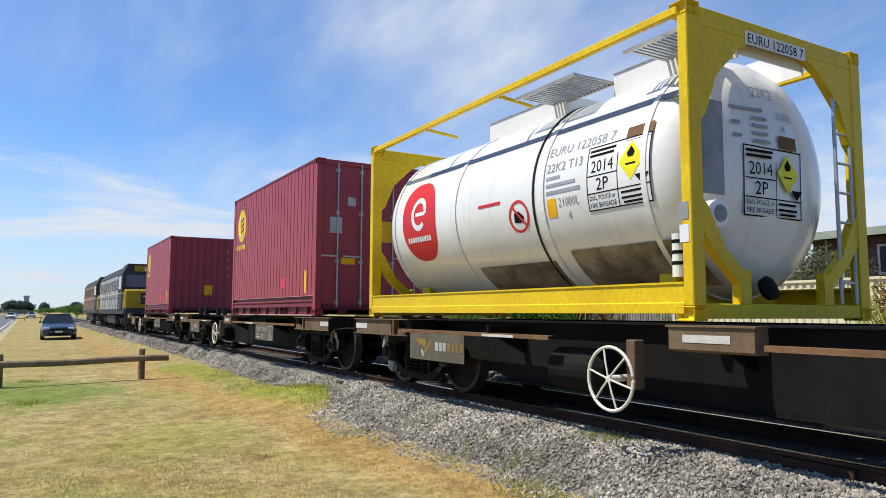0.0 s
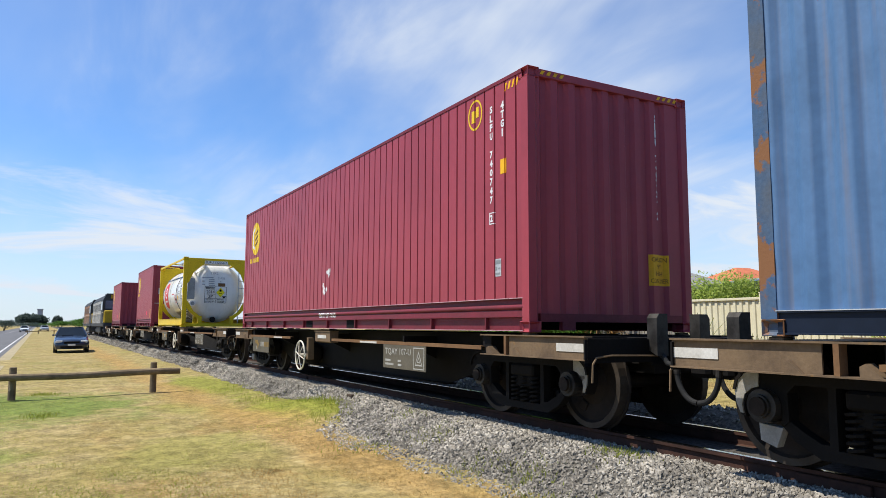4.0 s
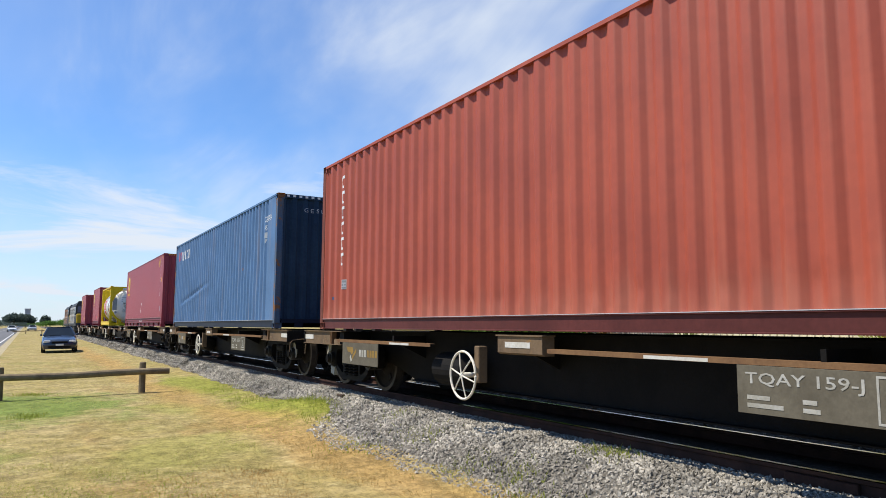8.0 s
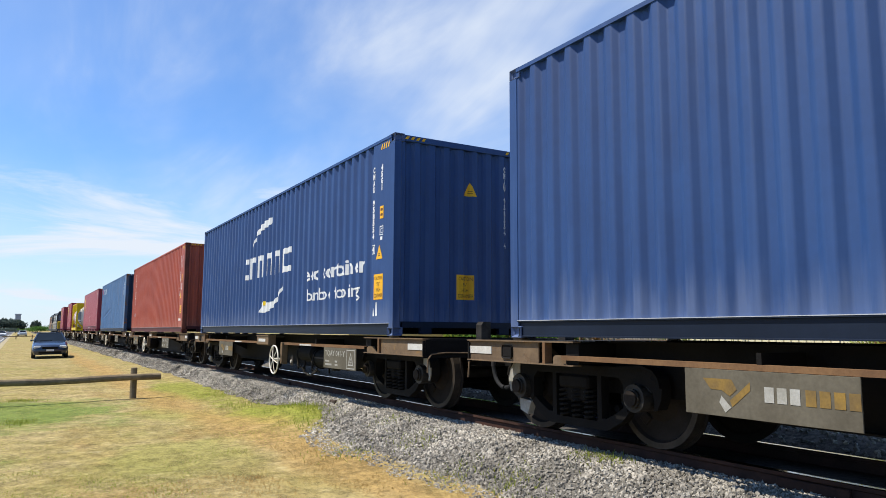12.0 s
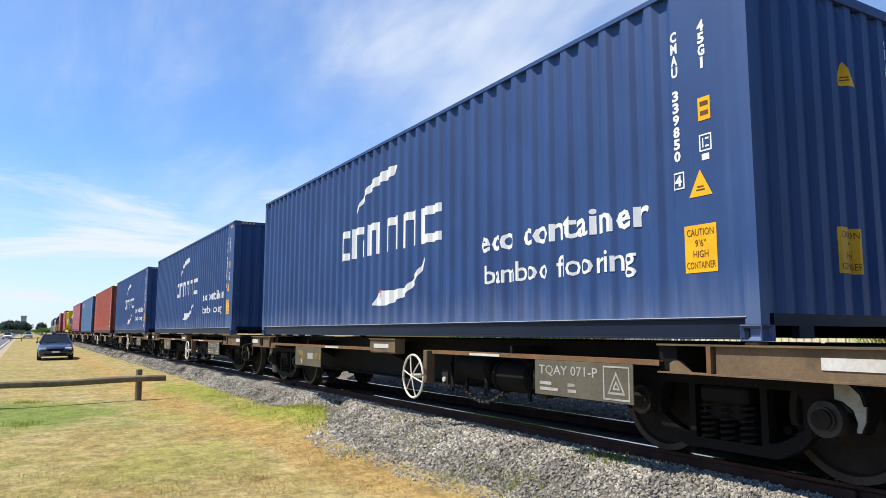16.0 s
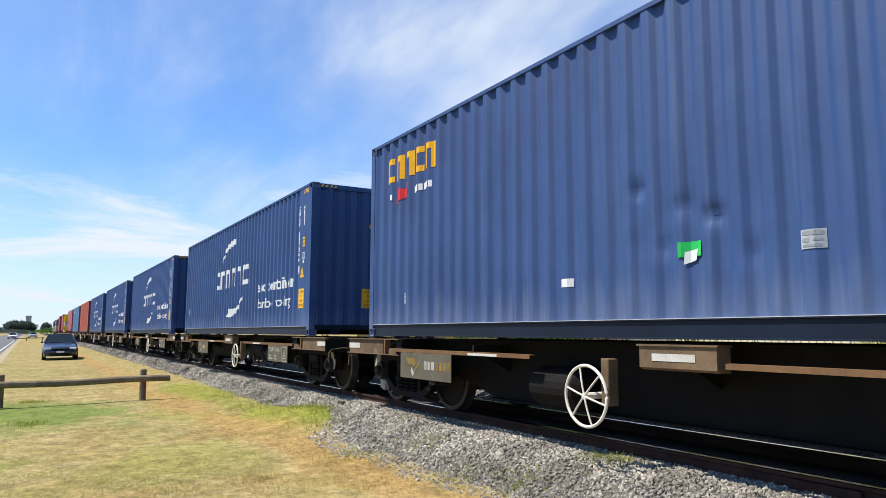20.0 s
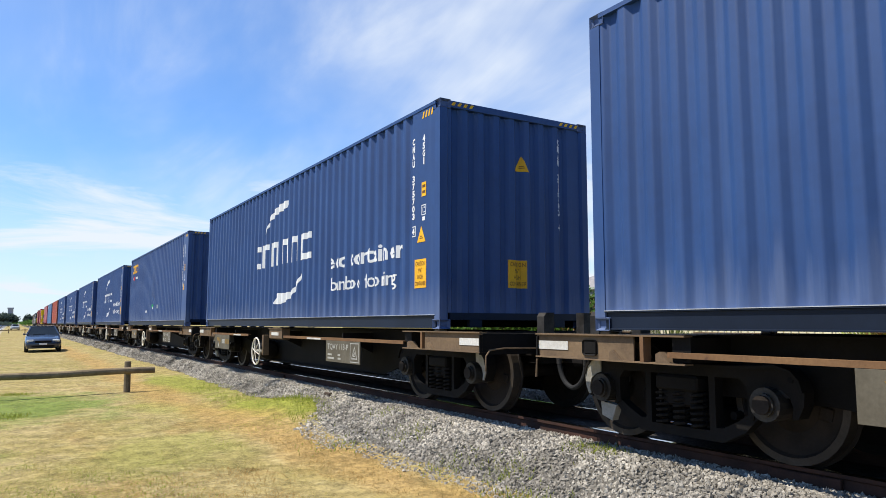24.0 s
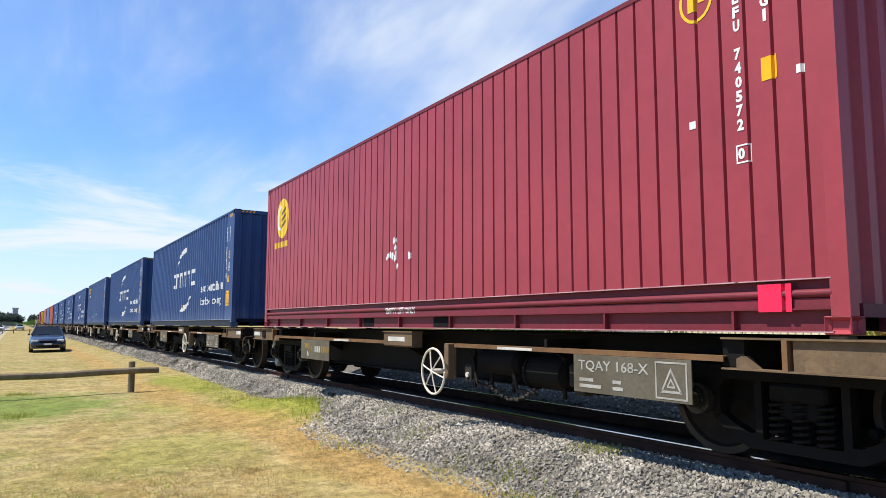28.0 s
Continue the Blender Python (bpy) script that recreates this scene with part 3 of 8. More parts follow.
def build_ballast():
    ys = [-14 + 0.2 * i for i in range(325)] + [52 + 4 * i for i in range(1, 90)]
    vs, fs = [], []
    n = 34
    for y in ys:
        e = shoulder(y)
        for i in range(n):
            x = e + (8.4 - e) * i / (n - 1)
            vs.append((x, y, bed(x, y)))
    for j in range(len(ys) - 1):
        for i in range(n - 1):
            a = j * n + i
            fs.append((a, a + 1, a + n + 1, a + n))
    b = new("ballast_bed", mesh_of(vs, fs, "ballast_bed", mat("crushed_rock_bed", (0.160, 0.144, 0.120), (0.055, 0.050, 0.042), 20, 0.95, bump=1.0, bump_scale=22, fine=0.4), True))
    tagged(b, "grey crushed rock ballast bed under the rails", "ballast", kind="structure")
    # strip between the rails: oil, and the train's shade put into the colour
    b.data.materials.append(mat("shaded_oily_bed", (0.085, 0.076, 0.066), (0.035, 0.032, 0.028), 20, 0.9, bump=1.0, bump_scale=22, fine=0.4))
    for f in b.data.polygons:
        if 4.98 < f.center.x < 6.45:
            f.material_index = 1
    # loose stones, thickest where the camera stands near
    ico = [Vector(v) for v in ((0, 0, 1), (0.9, 0, 0.1), (0.2, 0.85, 0.15), (-0.8, 0.45, 0.05), (-0.7, -0.6, 0.1), (0.35, -0.85, 0.0), (0, 0, -0.8))]
    tri = [(0, 1, 2), (0, 2, 3), (0, 3, 4), (0, 4, 5), (0, 5, 1), (6, 2, 1), (6, 3, 2), (6, 4, 3), (6, 5, 4), (6, 1, 5)]
    core = np.array([tuple(v) for v in ico])
    verts, faces = [], []
    r = random.Random(11)
    def put(count, y0, y1, x1, size, x0=None):
        for _ in range(count):
            y = r.uniform(y0, y1)
            e = shoulder(y) if x0 is None else x0
            x = e - 0.16 + (x1 - e + 0.16) * r.random() ** 0.8
            s = size * r.uniform(0.6, 1.35)
            q = Euler((r.uniform(0, 6.3), r.uniform(0, 6.3), r.uniform(0, 6.3))).to_matrix()
            sc = np.array([s * r.uniform(0.7, 1.25), s * r.uniform(0.6, 1.0), s * r.uniform(0.5, 0.85)])
            pts = (core * (1 + (rng.random(core.shape) - 0.5) * 0.35)) * sc @ np.array(q).T + np.array([x, y, max(bed(x, y), lie(x, y) - 0.01) + s * 0.15])
            k = len(verts)
            verts.extend(map(tuple, pts))
            faces.extend((a + k, b2 + k, c + k) for a, b2, c in tri)
    put(17000, 2.4, 9.5, 5.05, 0.0245)
    put(18000, 9.5, 22, 5.05, 0.0285)
    put(9000, 22, 42, 5.0, 0.042)
    put(3500, 42, 90, 5.0, 0.065)
    put(3500, 2.4, 14, 8.3, 0.032, 6.5)
    s = new("ballast_stone", mesh_of(verts, faces, "ballast_stone", M_STONE))
    tagged(s, "loose grey crushed rock stones of the ballast shoulder", "ballast", kind="stuff")


build_ballast()


def build_track():
    prof = [(-0.064, -0.15), (0.064, -0.15), (0.064, -0.138), (0.012, -0.122), (0.009, -0.045), (0.034, -0.034), (0.034, -0.006), (0.026, -0.001), (-0.026, -0.001), (-0.034, -0.006), (-0.034, -0.034), (-0.009, -0.045), (-0.012, -0.122), (-0.064, -0.138)]
    track = thing("railway_track", "straight narrow gauge railway track with rusty rails on timber sleepers", "track", kind="structure")
    track.matrix_basis = pose(TRACK_X, 0, RAIL_Z + BASE_Z, 0, CANT) @ pose(-TRACK_X, 0, 0)
    ys = [-40 + 10 * i for i in range(62)]
    for side in (-1, 1):
        bm = bmesh.new()
        x = TRACK_X + side * 0.567
        rings = [[bm.verts.new((x + px, y, pz)) for px, pz in prof] for y in ys]
        n = len(prof)
        for a, b in zip(rings, rings[1:]):
            for k in range(n):
                f = bm.faces.new((a[k], a[(k + 1) % n], b[(k + 1) % n], b[k]))
                f.material_index = 1 if k in (6, 7, 8) else 0
        bmesh.ops.recalc_face_normals(bm, faces=bm.faces)
        part("rail", bm, (M_RAIL, M_RAILHEAD), track, "rusty steel rail with a polished running face")
    # joints and spikes on the stretch that is seen uncovered
    plate = finish(boxes((-0.05, -0.012, -0.28, 0.28, -0.125, -0.045), bevel=0.006), "fishplate", M_RAIL)
    for y in (3.2, 15.2, 27.2):
        ob = part("fishplate", plate, M_RAIL, track)
        ob.location = (TRACK_X - 0.567, y, 0)
    spike = finish(boxes((-0.075, -0.03, -0.02, 0.02, -0.16, -0.118), (-0.10, -0.06, -0.015, 0.015, -0.16, -0.13), bevel=0.004), "rail_spike", M_RAIL)
    sleeper = finish(boxes((-0.88, 0.88, -0.115, 0.115, -0.27, -0.152), bevel=0.012), "sleeper", M_SLEEPER)
    tie = finish(boxes((-0.19, 0.19, -0.085, 0.085, -0.151, -0.136), bevel=0.003), "tie_plate", M_TIE)
    r = random.Random(3)
    for i in range(75):
        y = -4 + i * 0.66
        ob = part("sleeper", sleeper, M_SLEEPER, track)
        ob.location = (TRACK_X + r.uniform(-0.04, 0.04), y, r.uniform(-0.006, 0.004))
        ob.rotation_euler = (0, 0, radians(r.uniform(-1, 1)))
        for side in (-1, 1):
            if 2 < y < 24:
                tp = part("tie_plate", tie, M_TIE, track)
                tp.location = (TRACK_X + side * 0.567, y, 0)
            sp = part("rail_spike", spike, M_RAIL, track)
            sp.location = (TRACK_X + side * 0.567, y + r.uniform(-0.02, 0.02), 0)
            if side > 0:
                sp.rotation_euler = (0, 0, math.pi)


build_track()


def build_road():
    vs, fs = [], []
    ys = [-60, -20, 0, 10, 20, 30, 40, 60, 90, 130, 180, 240, 320, 420, 600, 900]
    for y in ys:
        sway = -0.012 * max(0, y - 40) * 0.35
        for x, z in ((-9.3, 0.012), (-5.4, 0.06), (-1.75, 0.012)):
            vs.append((x + sway, y, GROUND + z))
    for j in range(len(ys) - 1):
        for i in range(2):
            a = j * 3 + i
            fs.append((a, a + 1, a + 4, a + 3))
    tagged(new("road", mesh_of(vs, fs, "road", M_ASPHALT)), "grey asphalt road running beside the railway", "road", kind="structure")
    bm = bmesh.new()
    for k in range(24):
        y = 20 + k * 12
        sway = -0.012 * max(0, y - 40) * 0.35
        box(bm, -5.46 + sway, -5.34 + sway, y, y + 4.5, GROUND + 0.062, GROUND + 0.066)
    for k in range(60):
        y = 4 + k * 6
        sway = -0.012 * max(0, y - 40) * 0.35
        box(bm, -2.16 + sway, -2.06 + sway, y, y + 6, GROUND + 0.020, GROUND + 0.024)
    tagged(new("road_marking", finish(bm, "road_marking", M_LINE)), "white painted lines on the asphalt road", "road marking", kind="structure")
    vs, fs = [], []
    for j, y in enumerate(ys):
        sway = -0.012 * max(0, y - 40) * 0.35
        w = 0.5 * noise.noise((y * 0.3, 8, 0))
        vs += [(-1.9 + sway, y, GROUND + 0.010), (-1.25 + 0.6 * w + sway, y, GROUND + 0.006)]
        if j:
            fs.append((2 * j - 2, 2 * j - 1, 2 * j + 1, 2 * j))
    tagged(new("gravel_verge", mesh_of(vs, fs, "gravel_verge", mat("pale_sandy_gravel", (0.33, 0.28, 0.19), (0.27, 0.23, 0.13), 1.5, 0.95, bump=0.5, fine=0.25))), "pale sandy gravel strip along the edge of the road", "verge", kind="structure")


build_road()


def grass_material(name, a, b, c):
    m = bpy.data.materials.new(name)
    m.use_nodes = True
    nt = m.node_tree
    N, L = nt.nodes.new, nt.links.new
    p = nt.nodes["Principled BSDF"]
    p.inputs["Roughness"].default_value = 0.8
    p.inputs["Specular IOR Level"].default_value = 0.15
    geo = N("ShaderNodeNewGeometry")
    cr = N("ShaderNodeValToRGB")
    a, b, c = (tuple(v * 0.88 for v in q) for q in (a, b, c))
    cr.color_ramp.elements[0].color, cr.color_ramp.elements[1].color = (*a, 1), (*c, 1)
    e = cr.color_ramp.elements.new(0.5)
    e.color = (*b, 1)
    L(geo.outputs["Random Per Island"], cr.inputs[0])
    L(cr.outputs[0], p.inputs["Base Color"])
    back, both = N("ShaderNodeBsdfTranslucent"), N("ShaderNodeMixShader")
    L(cr.outputs[0], back.inputs[0])
    both.inputs[0].default_value = 0.5
    L(p.outputs[0], both.inputs[1]); L(back.outputs[0], both.inputs[2])
    L(both.outputs[0], nt.nodes["Material Output"].inputs[0])
    return m


M_STRAW = grass_material("straw_grass", (0.471, 0.393, 0.187), (0.410, 0.339, 0.130), (0.334, 0.289, 0.086))
M_GREEN = grass_material("green_grass", (0.274, 0.308, 0.050), (0.213, 0.266, 0.040), (0.350, 0.347, 0.072))
M_SEED = grass_material("brown_seed_grass", (0.426, 0.285, 0.108), (0.365, 0.239, 0.083), (0.441, 0.339, 0.144))


def blades(name, label, spots, mater, tall, wide, lean, seed):
    r = np.random.default_rng(seed)
    n = len(spots)
    base = np.array(spots)
    h = tall * (0.45 + 0.9 * r.random(n))
    w = wide * (0.7 + 0.6 * r.random(n))
    la = r.random(n) * 6.283
    ang = la + 1.571 + (r.random(n) - 0.5) * 0.9
    dirx, diry = np.cos(ang), np.sin(ang)
    lm = lean * h * (0.3 + r.random(n))
    V = np.zeros((n, 3, 3))
    V[:, 0] = base + np.stack([-dirx * w, -diry * w, -0.01 * np.ones(n)], 1)
    V[:, 1] = base + np.stack([dirx * w, diry * w, -0.01 * np.ones(n)], 1)
    V[:, 2] = base + np.stack([np.cos(la) * lm, np.sin(la) * lm, h], 1)
    me = bpy.data.meshes.new(name)
    me.vertices.add(n * 3)
    me.vertices.foreach_set("co", V.reshape(-1))
    me.loops.add(n * 3)
    me.loops.foreach_set("vertex_index", np.arange(n * 3))
    me.polygons.add(n)
    me.polygons.foreach_set("loop_start", np.arange(n) * 3)
    me.polygons.foreach_set("loop_total", np.full(n, 3))
    me.update(calc_edges=True)
    me.validate()
    me.materials.append(mater)
    tagged(new(name, me), label, "grass", kind="stuff")


def build_grass():
    r = random.Random(5)
    dry, green, seed = [], [], []
    def sow(count, x0, x1, y0, y1):
        for _ in range(count):
            y = y0 + (y1 - y0) * r.random()
            x = r.uniform(x0, x1)
            if x > shoulder(y) + 0.1 * r.random() or x < -0.9:
                continue
            p = (x, y, lie(x, y))
            k = noise.noise((x * 0.33 + 3, y * 0.33 + 1, 0.2))
            s = noise.noise((x * 0.8, y * 0.35, 7))
            edge = shoulder(y) - x
            lawn = math.exp(-((x - 0.2) / 1.2) ** 2 - ((y - 18.3) / 2.6) ** 2) + 0.8 * math.exp(-((x + 1.0) / 0.9) ** 2 - ((y - 10.5) / 2.0) ** 2)
            if edge < 0.9 and 9.5 < y < 19 and r.random() < 0.75 or k > 0.10 + 0.3 * r.random() or r.random() < lawn:
                if r.random() < 0.6:
                    green.append(p)
            elif abs(x - max(2.75, 3.65 - 0.05 * y) + 0.4 * s) < 0.45 and r.random() < 0.8 or s > 0.42:
                if r.random() < (0.55 if y < 9.5 else 0.45):
                    seed.append(p)
            elif r.random() < (0.55 if y < 9.5 else 0.45):
                dry.append(p)
    sow(70000, -1.2, 4.4, 4.4, 9.5)
    sow(28000, -1.2, 5.0, 9.5, 18)
    sow(16000, -1.2, 4.6, 18, 36)
    blades("straw_grass", "short dry straw-coloured grass of the verge", dry, M_STRAW, 0.012, 0.006, 2.8, 1)
    blades("green_grass", "short green grass patches in the verge", green, M_GREEN, 0.016, 0.006, 2.4, 2)
    blades("seed_grass", "brown seeding grass along the ballast edge", seed, M_SEED, 0.020, 0.005, 2.2, 3)
    tuft = []
    for cx, cy, n, sp in ((3.66, 4.75, 260, 0.16), (4.72, 5.05, 240, 0.13), (4.2, 7.7, 160, 0.15), (3.85, 6.3, 150, 0.15), (4.4, 8.9, 90, 0.12), (0.05, 14.5, 260, 0.15), (4.5, 11.5, 260, 0.22), (4.3, 12.4, 260, 0.25), (3.9, 14.2, 240, 0.3), (3.9, 10.6, 220, 0.25), (3.9, 16.8, 220, 0.3), (3.5, 8.3, 160, 0.2), (4.05, 5.6, 150, 0.12), (0.1, 18.9, 260, 0.16)):
        for _ in range(n):
            x, y = r.gauss(cx, sp), r.gauss(cy, sp * 1.5)
            tuft.append((x, y, max(bed(x, y), lie(x, y))))
    blades("weed_tuft", "tufts of green weeds in the ballast edge", tuft, M_GREEN, 0.055, 0.007, 1.1, 4)
    far = []
    for _ in range(9000):
        x, y = r.uniform(8, 15.3), r.uniform(4, 22)
        far.append((x, y, lie(x, y)))
    blades("far_verge_grass", "dry grass between the track and the fence", far, M_STRAW, 0.07, 0.006, 0.9, 6)


build_grass()


# ---- rolling stock ----
STOCK = []          # (thing, distance along the track at 0 s, height)
WHEELSETS = []      # (wheelset, radius, place)


def corrugation(half, pitch, flat, slope, depth, start):
    """Fold lines of a corrugated wall from -half to half: pairs of place and inset."""
    out = [(-half, 0.0)]
    y = -half + start
    while y + 2 * slope + (pitch - flat - 2 * slope) < half - 0.02:
        inner = pitch - flat - 2 * slope
        out += [(y, 0.0), (y + slope, depth), (y + slope + inner, depth), (y + 2 * slope + inner, 0.0)]
        y += pitch
    out.append((half, 0.0))
    return out


def softened(folds):
    """Extra lines beside each fold, so that the sheet bends there in a small radius."""
    out = [folds[0]]
    for (a, ia), (b, ib) in zip(folds, folds[1:]):
        if b - a > 0.03:
            for q in (0.22, 0.78) if ia != ib else (min(0.3, 0.014 / (b - a)), 1 - min(0.3, 0.014 / (b - a))):
                out.append((a + (b - a) * q, ia + (ib - ia) * q))
        out.append((b, ib))
    return out


def inset_at(folds, s):
    for (a, ia), (b, ib) in zip(folds, folds[1:]):
        if a <= s <= b:
            return ia + (ib - ia) * (s - a) / max(b - a, 1e-6)
    return 0.0


def corr_wall(folds, z0, z1, nz, put, dent=0.0, seed=0, crease=None):
    """A folded sheet; put(s, inset, z) gives its place."""
    vs, fs = [], []
    for j in range(nz + 1):
        z = z0 + (z1 - z0) * j / nz
        edge = math.sin(math.pi * j / nz)
        for s, i in folds:
            d = dent * edge * (noise.noise((s * 0.9, z * 0.9, seed)) + 0.6 * noise.noise((s * 3.1, z * 2.3, seed + 5)))
            if crease:
                d += crease(s, z) * edge
            vs.append(put(s, i + d, z))
    w = len(folds)
    for j in range(nz):
        for i in range(w - 1):
            a = j * w + i
            fs.append((a, a + 1, a + w + 1, a + w))
    return vs, fs


CAST = {}


def casting(material):
    if material.name not in CAST:
        bm = boxes((-0.081, 0.081, -0.089, 0.089, 0, 0.118), bevel=0.006)
        for f in [f for f in bm.faces if f.calc_area() > 0.012 and abs(f.normal.z) < 0.5]:
            bmesh.ops.inset_region(bm, faces=[f], thickness=0.034)
            bmesh.ops.translate(bm, vec=-f.normal * 0.035, verts=f.verts)
        CAST[material.name] = finish(bm, "corner_casting", material)
    return CAST[material.name]


STD = dict(pitch=0.278, flat=0.072, slope=0.066, depth=0.042, start=0.60)
GROOVE = dict(pitch=0.2132, flat=0.183, slope=0.010, depth=0.024, start=0.10)


def sill_profile(w=1.219):
    """Half width and height along the folded plate under a grooved wall."""
    path = [(w - 0.062, 0.172), (w - 0.012, 0.1725), (w - 0.016, 0.236), (w - 0.026, 0.240)]
    path += [(w - 0.026 + 0.028 * math.cos(t), 0.268 + 0.028 * math.sin(t)) for t in [math.radians(-80 + 20 * k) for k in range(9)]]
    return path + [(w - 0.050, 0.300), (w - 0.054, 0.360), (w - 0.062, 0.360)]


def sill_words(c, bm, y_left, z, material, label):
    """Paint that follows the rounded rail of the sill."""
    prof = sill_profile()[1:-1]
    for _, pz in prof:
        bmesh.ops.bisect_plane(bm, geom=bm.verts[:] + bm.edges[:] + bm.faces[:], plane_co=(0, pz - z, 0), plane_no=(0, 1, 0))
    hs, ws = [p[1] for p in prof], [p[0] for p in prof]
    for v in bm.verts:
        v.co = Vector((-float(np.interp(z + v.co.y, hs, ws)) - 0.003, y_left - v.co.x, z + v.co.y))
    return lettered(c, bm, material, label, "marking")


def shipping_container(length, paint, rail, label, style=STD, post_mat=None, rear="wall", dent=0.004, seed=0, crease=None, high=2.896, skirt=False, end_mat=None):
    """A steel box with corrugated walls, frame, castings, doors and roof; its origin lies under its middle."""
    c = thing("shipping_container", label, "container", "shipping containers on the train")
    h, w, hl = high, 1.219, length / 2
    post_mat = post_mat or paint
    half = hl - 0.115
    folds = corrugation(half, **style)
    c["half"] = half
    z0, z1 = (0.37 if skirt else 0.172), h - 0.046
    for side in (-1, 1):
        vs, fs = corr_wall(softened(folds) if style is STD else folds, z0, z1, 44 if crease and side < 0 else 8, lambda s, i, z: (side * (w - 0.008 - i), s, z), dent, seed + side, crease if side < 0 else None)
        if side > 0:
            fs = [f[::-1] for f in fs]
        part("side_panel", mesh_of(vs, [f[::-1] for f in fs], "side_panel", paint, style is STD), paint, c)
        # channel-shaped sill and top rail
        o, i = side * w, side * (w - 0.062)
        e = o - side * (0.046 if skirt else 0.020)
        bm = prism(bmesh.new(), [(o, 0.172), (o, 0.162), (e, 0.158), (e, 0.026), (o - side * 0.006, 0.022), (o - side * 0.006, 0.012), (i, 0.012), (i, 0.172)], "y", -half, half)
        part("bottom_side_rail", bm, rail, c)
        if not skirt:
            part("ledge", boxes((*sorted((o + side * 0.003, o - side * 0.05)), -half, half, 0.1725, 0.1785)), M_EDGE, c, "worn edge of the sill, painted pale as if sunlit")
        if skirt:
            bm = bmesh.new()
            xo, xi = side * (w - 0.010), side * (w - 0.056)
            x2 = side * (w - 0.002)
            # folded plate: lower web, rounded rail, recess under the wall
            prism(bm, [(side * px, pz) for px, pz in sill_profile(w)], "y", -half, half)
            part("ledge", boxes((*sorted((side * (w + 0.002), side * (w - 0.055))), -half, half, 0.361, 0.3695)), M_EDGE_RED, c, "worn edge under the wall, painted pale as if sunlit")
            part("ledge", boxes((*sorted((side * (w + 0.002), side * (w - 0.004))), -half, half, 0.0125, 0.0205)), M_EDGE_RED, c, "worn bottom lip, painted pale as if sunlit")
            for k in range(-4, 5):
                y = k * length / 9.3
                box(bm, min(x2, xi), max(x2, xi), y - 0.01, y + 0.01, 0.02, 0.16)
            part("lower_side_panel", bm, rail, c)
            for y in (-1.05, 1.05):
                xk = side * (w - 0.0455)
                # flat black plate, painted as the shade inside the pocket
                part("fork_pocket", boxes((min(xk, xk + side * 0.004), max(xk, xk + side * 0.004), y - 0.18, y + 0.18, 0.028, 0.156)), M_PITCH, c, "forklift pocket as a shade-black plate")
        bm = boxes((min(o, o - side * 0.06), max(o, o - side * 0.06), -half, half, h - 0.048, h - 0.006))
        part("top_side_rail", bm, paint if style is STD else rail, c)
    # roof and underside
    rf = corrugation(half, 0.21, 0.06, 0.04, 0.02, 0.3)
    vs, fs = [], []
    for s, i in rf:
        vs += [(-w + 0.05, s, h - 0.012 - i), (w - 0.05, s, h - 0.012 - i)]
    fs = [(2 * k, 2 * k + 1, 2 * k + 3, 2 * k + 2) for k in range(len(rf) - 1)]
    part("roof_panel", mesh_of(vs, fs, "roof_panel", paint), paint, c)
    part("floor", boxes((-w + 0.065, w - 0.065, -half, half, 0.12, 0.15)), M_UNDER, c)
    cross = finish(boxes((-w + 0.065, w - 0.065, -0.03, 0.03, 0.03, 0.119)), "crossmember", M_UNDER)
    for k in range(int(length / 1.2)):
        m = part("crossmember", cross, M_UNDER, c)
        m.location = (0, -half + 0.6 + k * 1.2, 0)
    # ends: posts, sills, headers
    cast = casting(post_mat)
    for sy in (-1, 1):
        for sx in (-1, 1):
            x, y = sx * w, sy * hl
            bm = bmesh.new()
            prism(bm, [(x, y), (x - sx * 0.10, y), (x - sx * 0.134, y - sy * 0.024), (x - sx * 0.134, y - sy * 0.06), (x - sx * 0.05, y - sy * 0.06), (x - sx * 0.02, y - sy * 0.125), (x, y - sy * 0.125)], "z", 0.118, h - 0.118)
            part("corner_post", bm, post_mat, c)
            for z in (0, h - 0.118):
                k = part("corner_casting", cast, post_mat, c)
                k.location = (x - sx * 0.079, y - sy * 0.087, z)
        ya, yb = sorted((sy * (hl - 0.008), sy * (hl - 0.07)))
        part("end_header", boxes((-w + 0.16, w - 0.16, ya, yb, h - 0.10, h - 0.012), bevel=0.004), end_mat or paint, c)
        bm = boxes((-w + 0.16, w - 0.16, ya, yb, 0.112, 0.20))
        for x in (-0.68, 0.68):
            box(bm, x - 0.09, x + 0.09, ya, yb, 0.02, 0.115)
        part("end_sill", bm, rail, c)
        if sy < 0 and rear == "doors" or sy > 0 and rear != "doors":
            for sx in (-1, 1):
                xa, xb = sorted((sx * 0.015, sx * (w - 0.13)))
                d = part("door", boxes((xa, xb, *sorted((sy * (hl - 0.03), sy * (hl - 0.075))), 0.20, h - 0.10), bevel=0.006), paint, c)
                for dx in (0.33, 0.80):
                    bm = rod(bmesh.new(), (sx * dx, sy * (hl - 0.012), 0.16), (sx * dx, sy * (hl - 0.012), h - 0.06), 0.017, 8)
                    for z in (0.25, 1.0, 1.9, h - 0.2):
                        box(bm, sx * dx - 0.04, sx * dx + 0.04, *sorted((sy * (hl - 0.02), sy * (hl - 0.035))), z - 0.03, z + 0.03)
                    box(bm, *sorted((sx * dx, sx * (dx + 0.36))), *sorted((sy * (hl - 0.004), sy * (hl - 0.016))), 1.08, 1.11)
                    part("lock_rod", bm, M_GALV, d, "galvanised lock rod with handle")
        else:
            ef = corrugation(w - 0.13, 0.25, 0.09, 0.045, 0.045, 0.05)
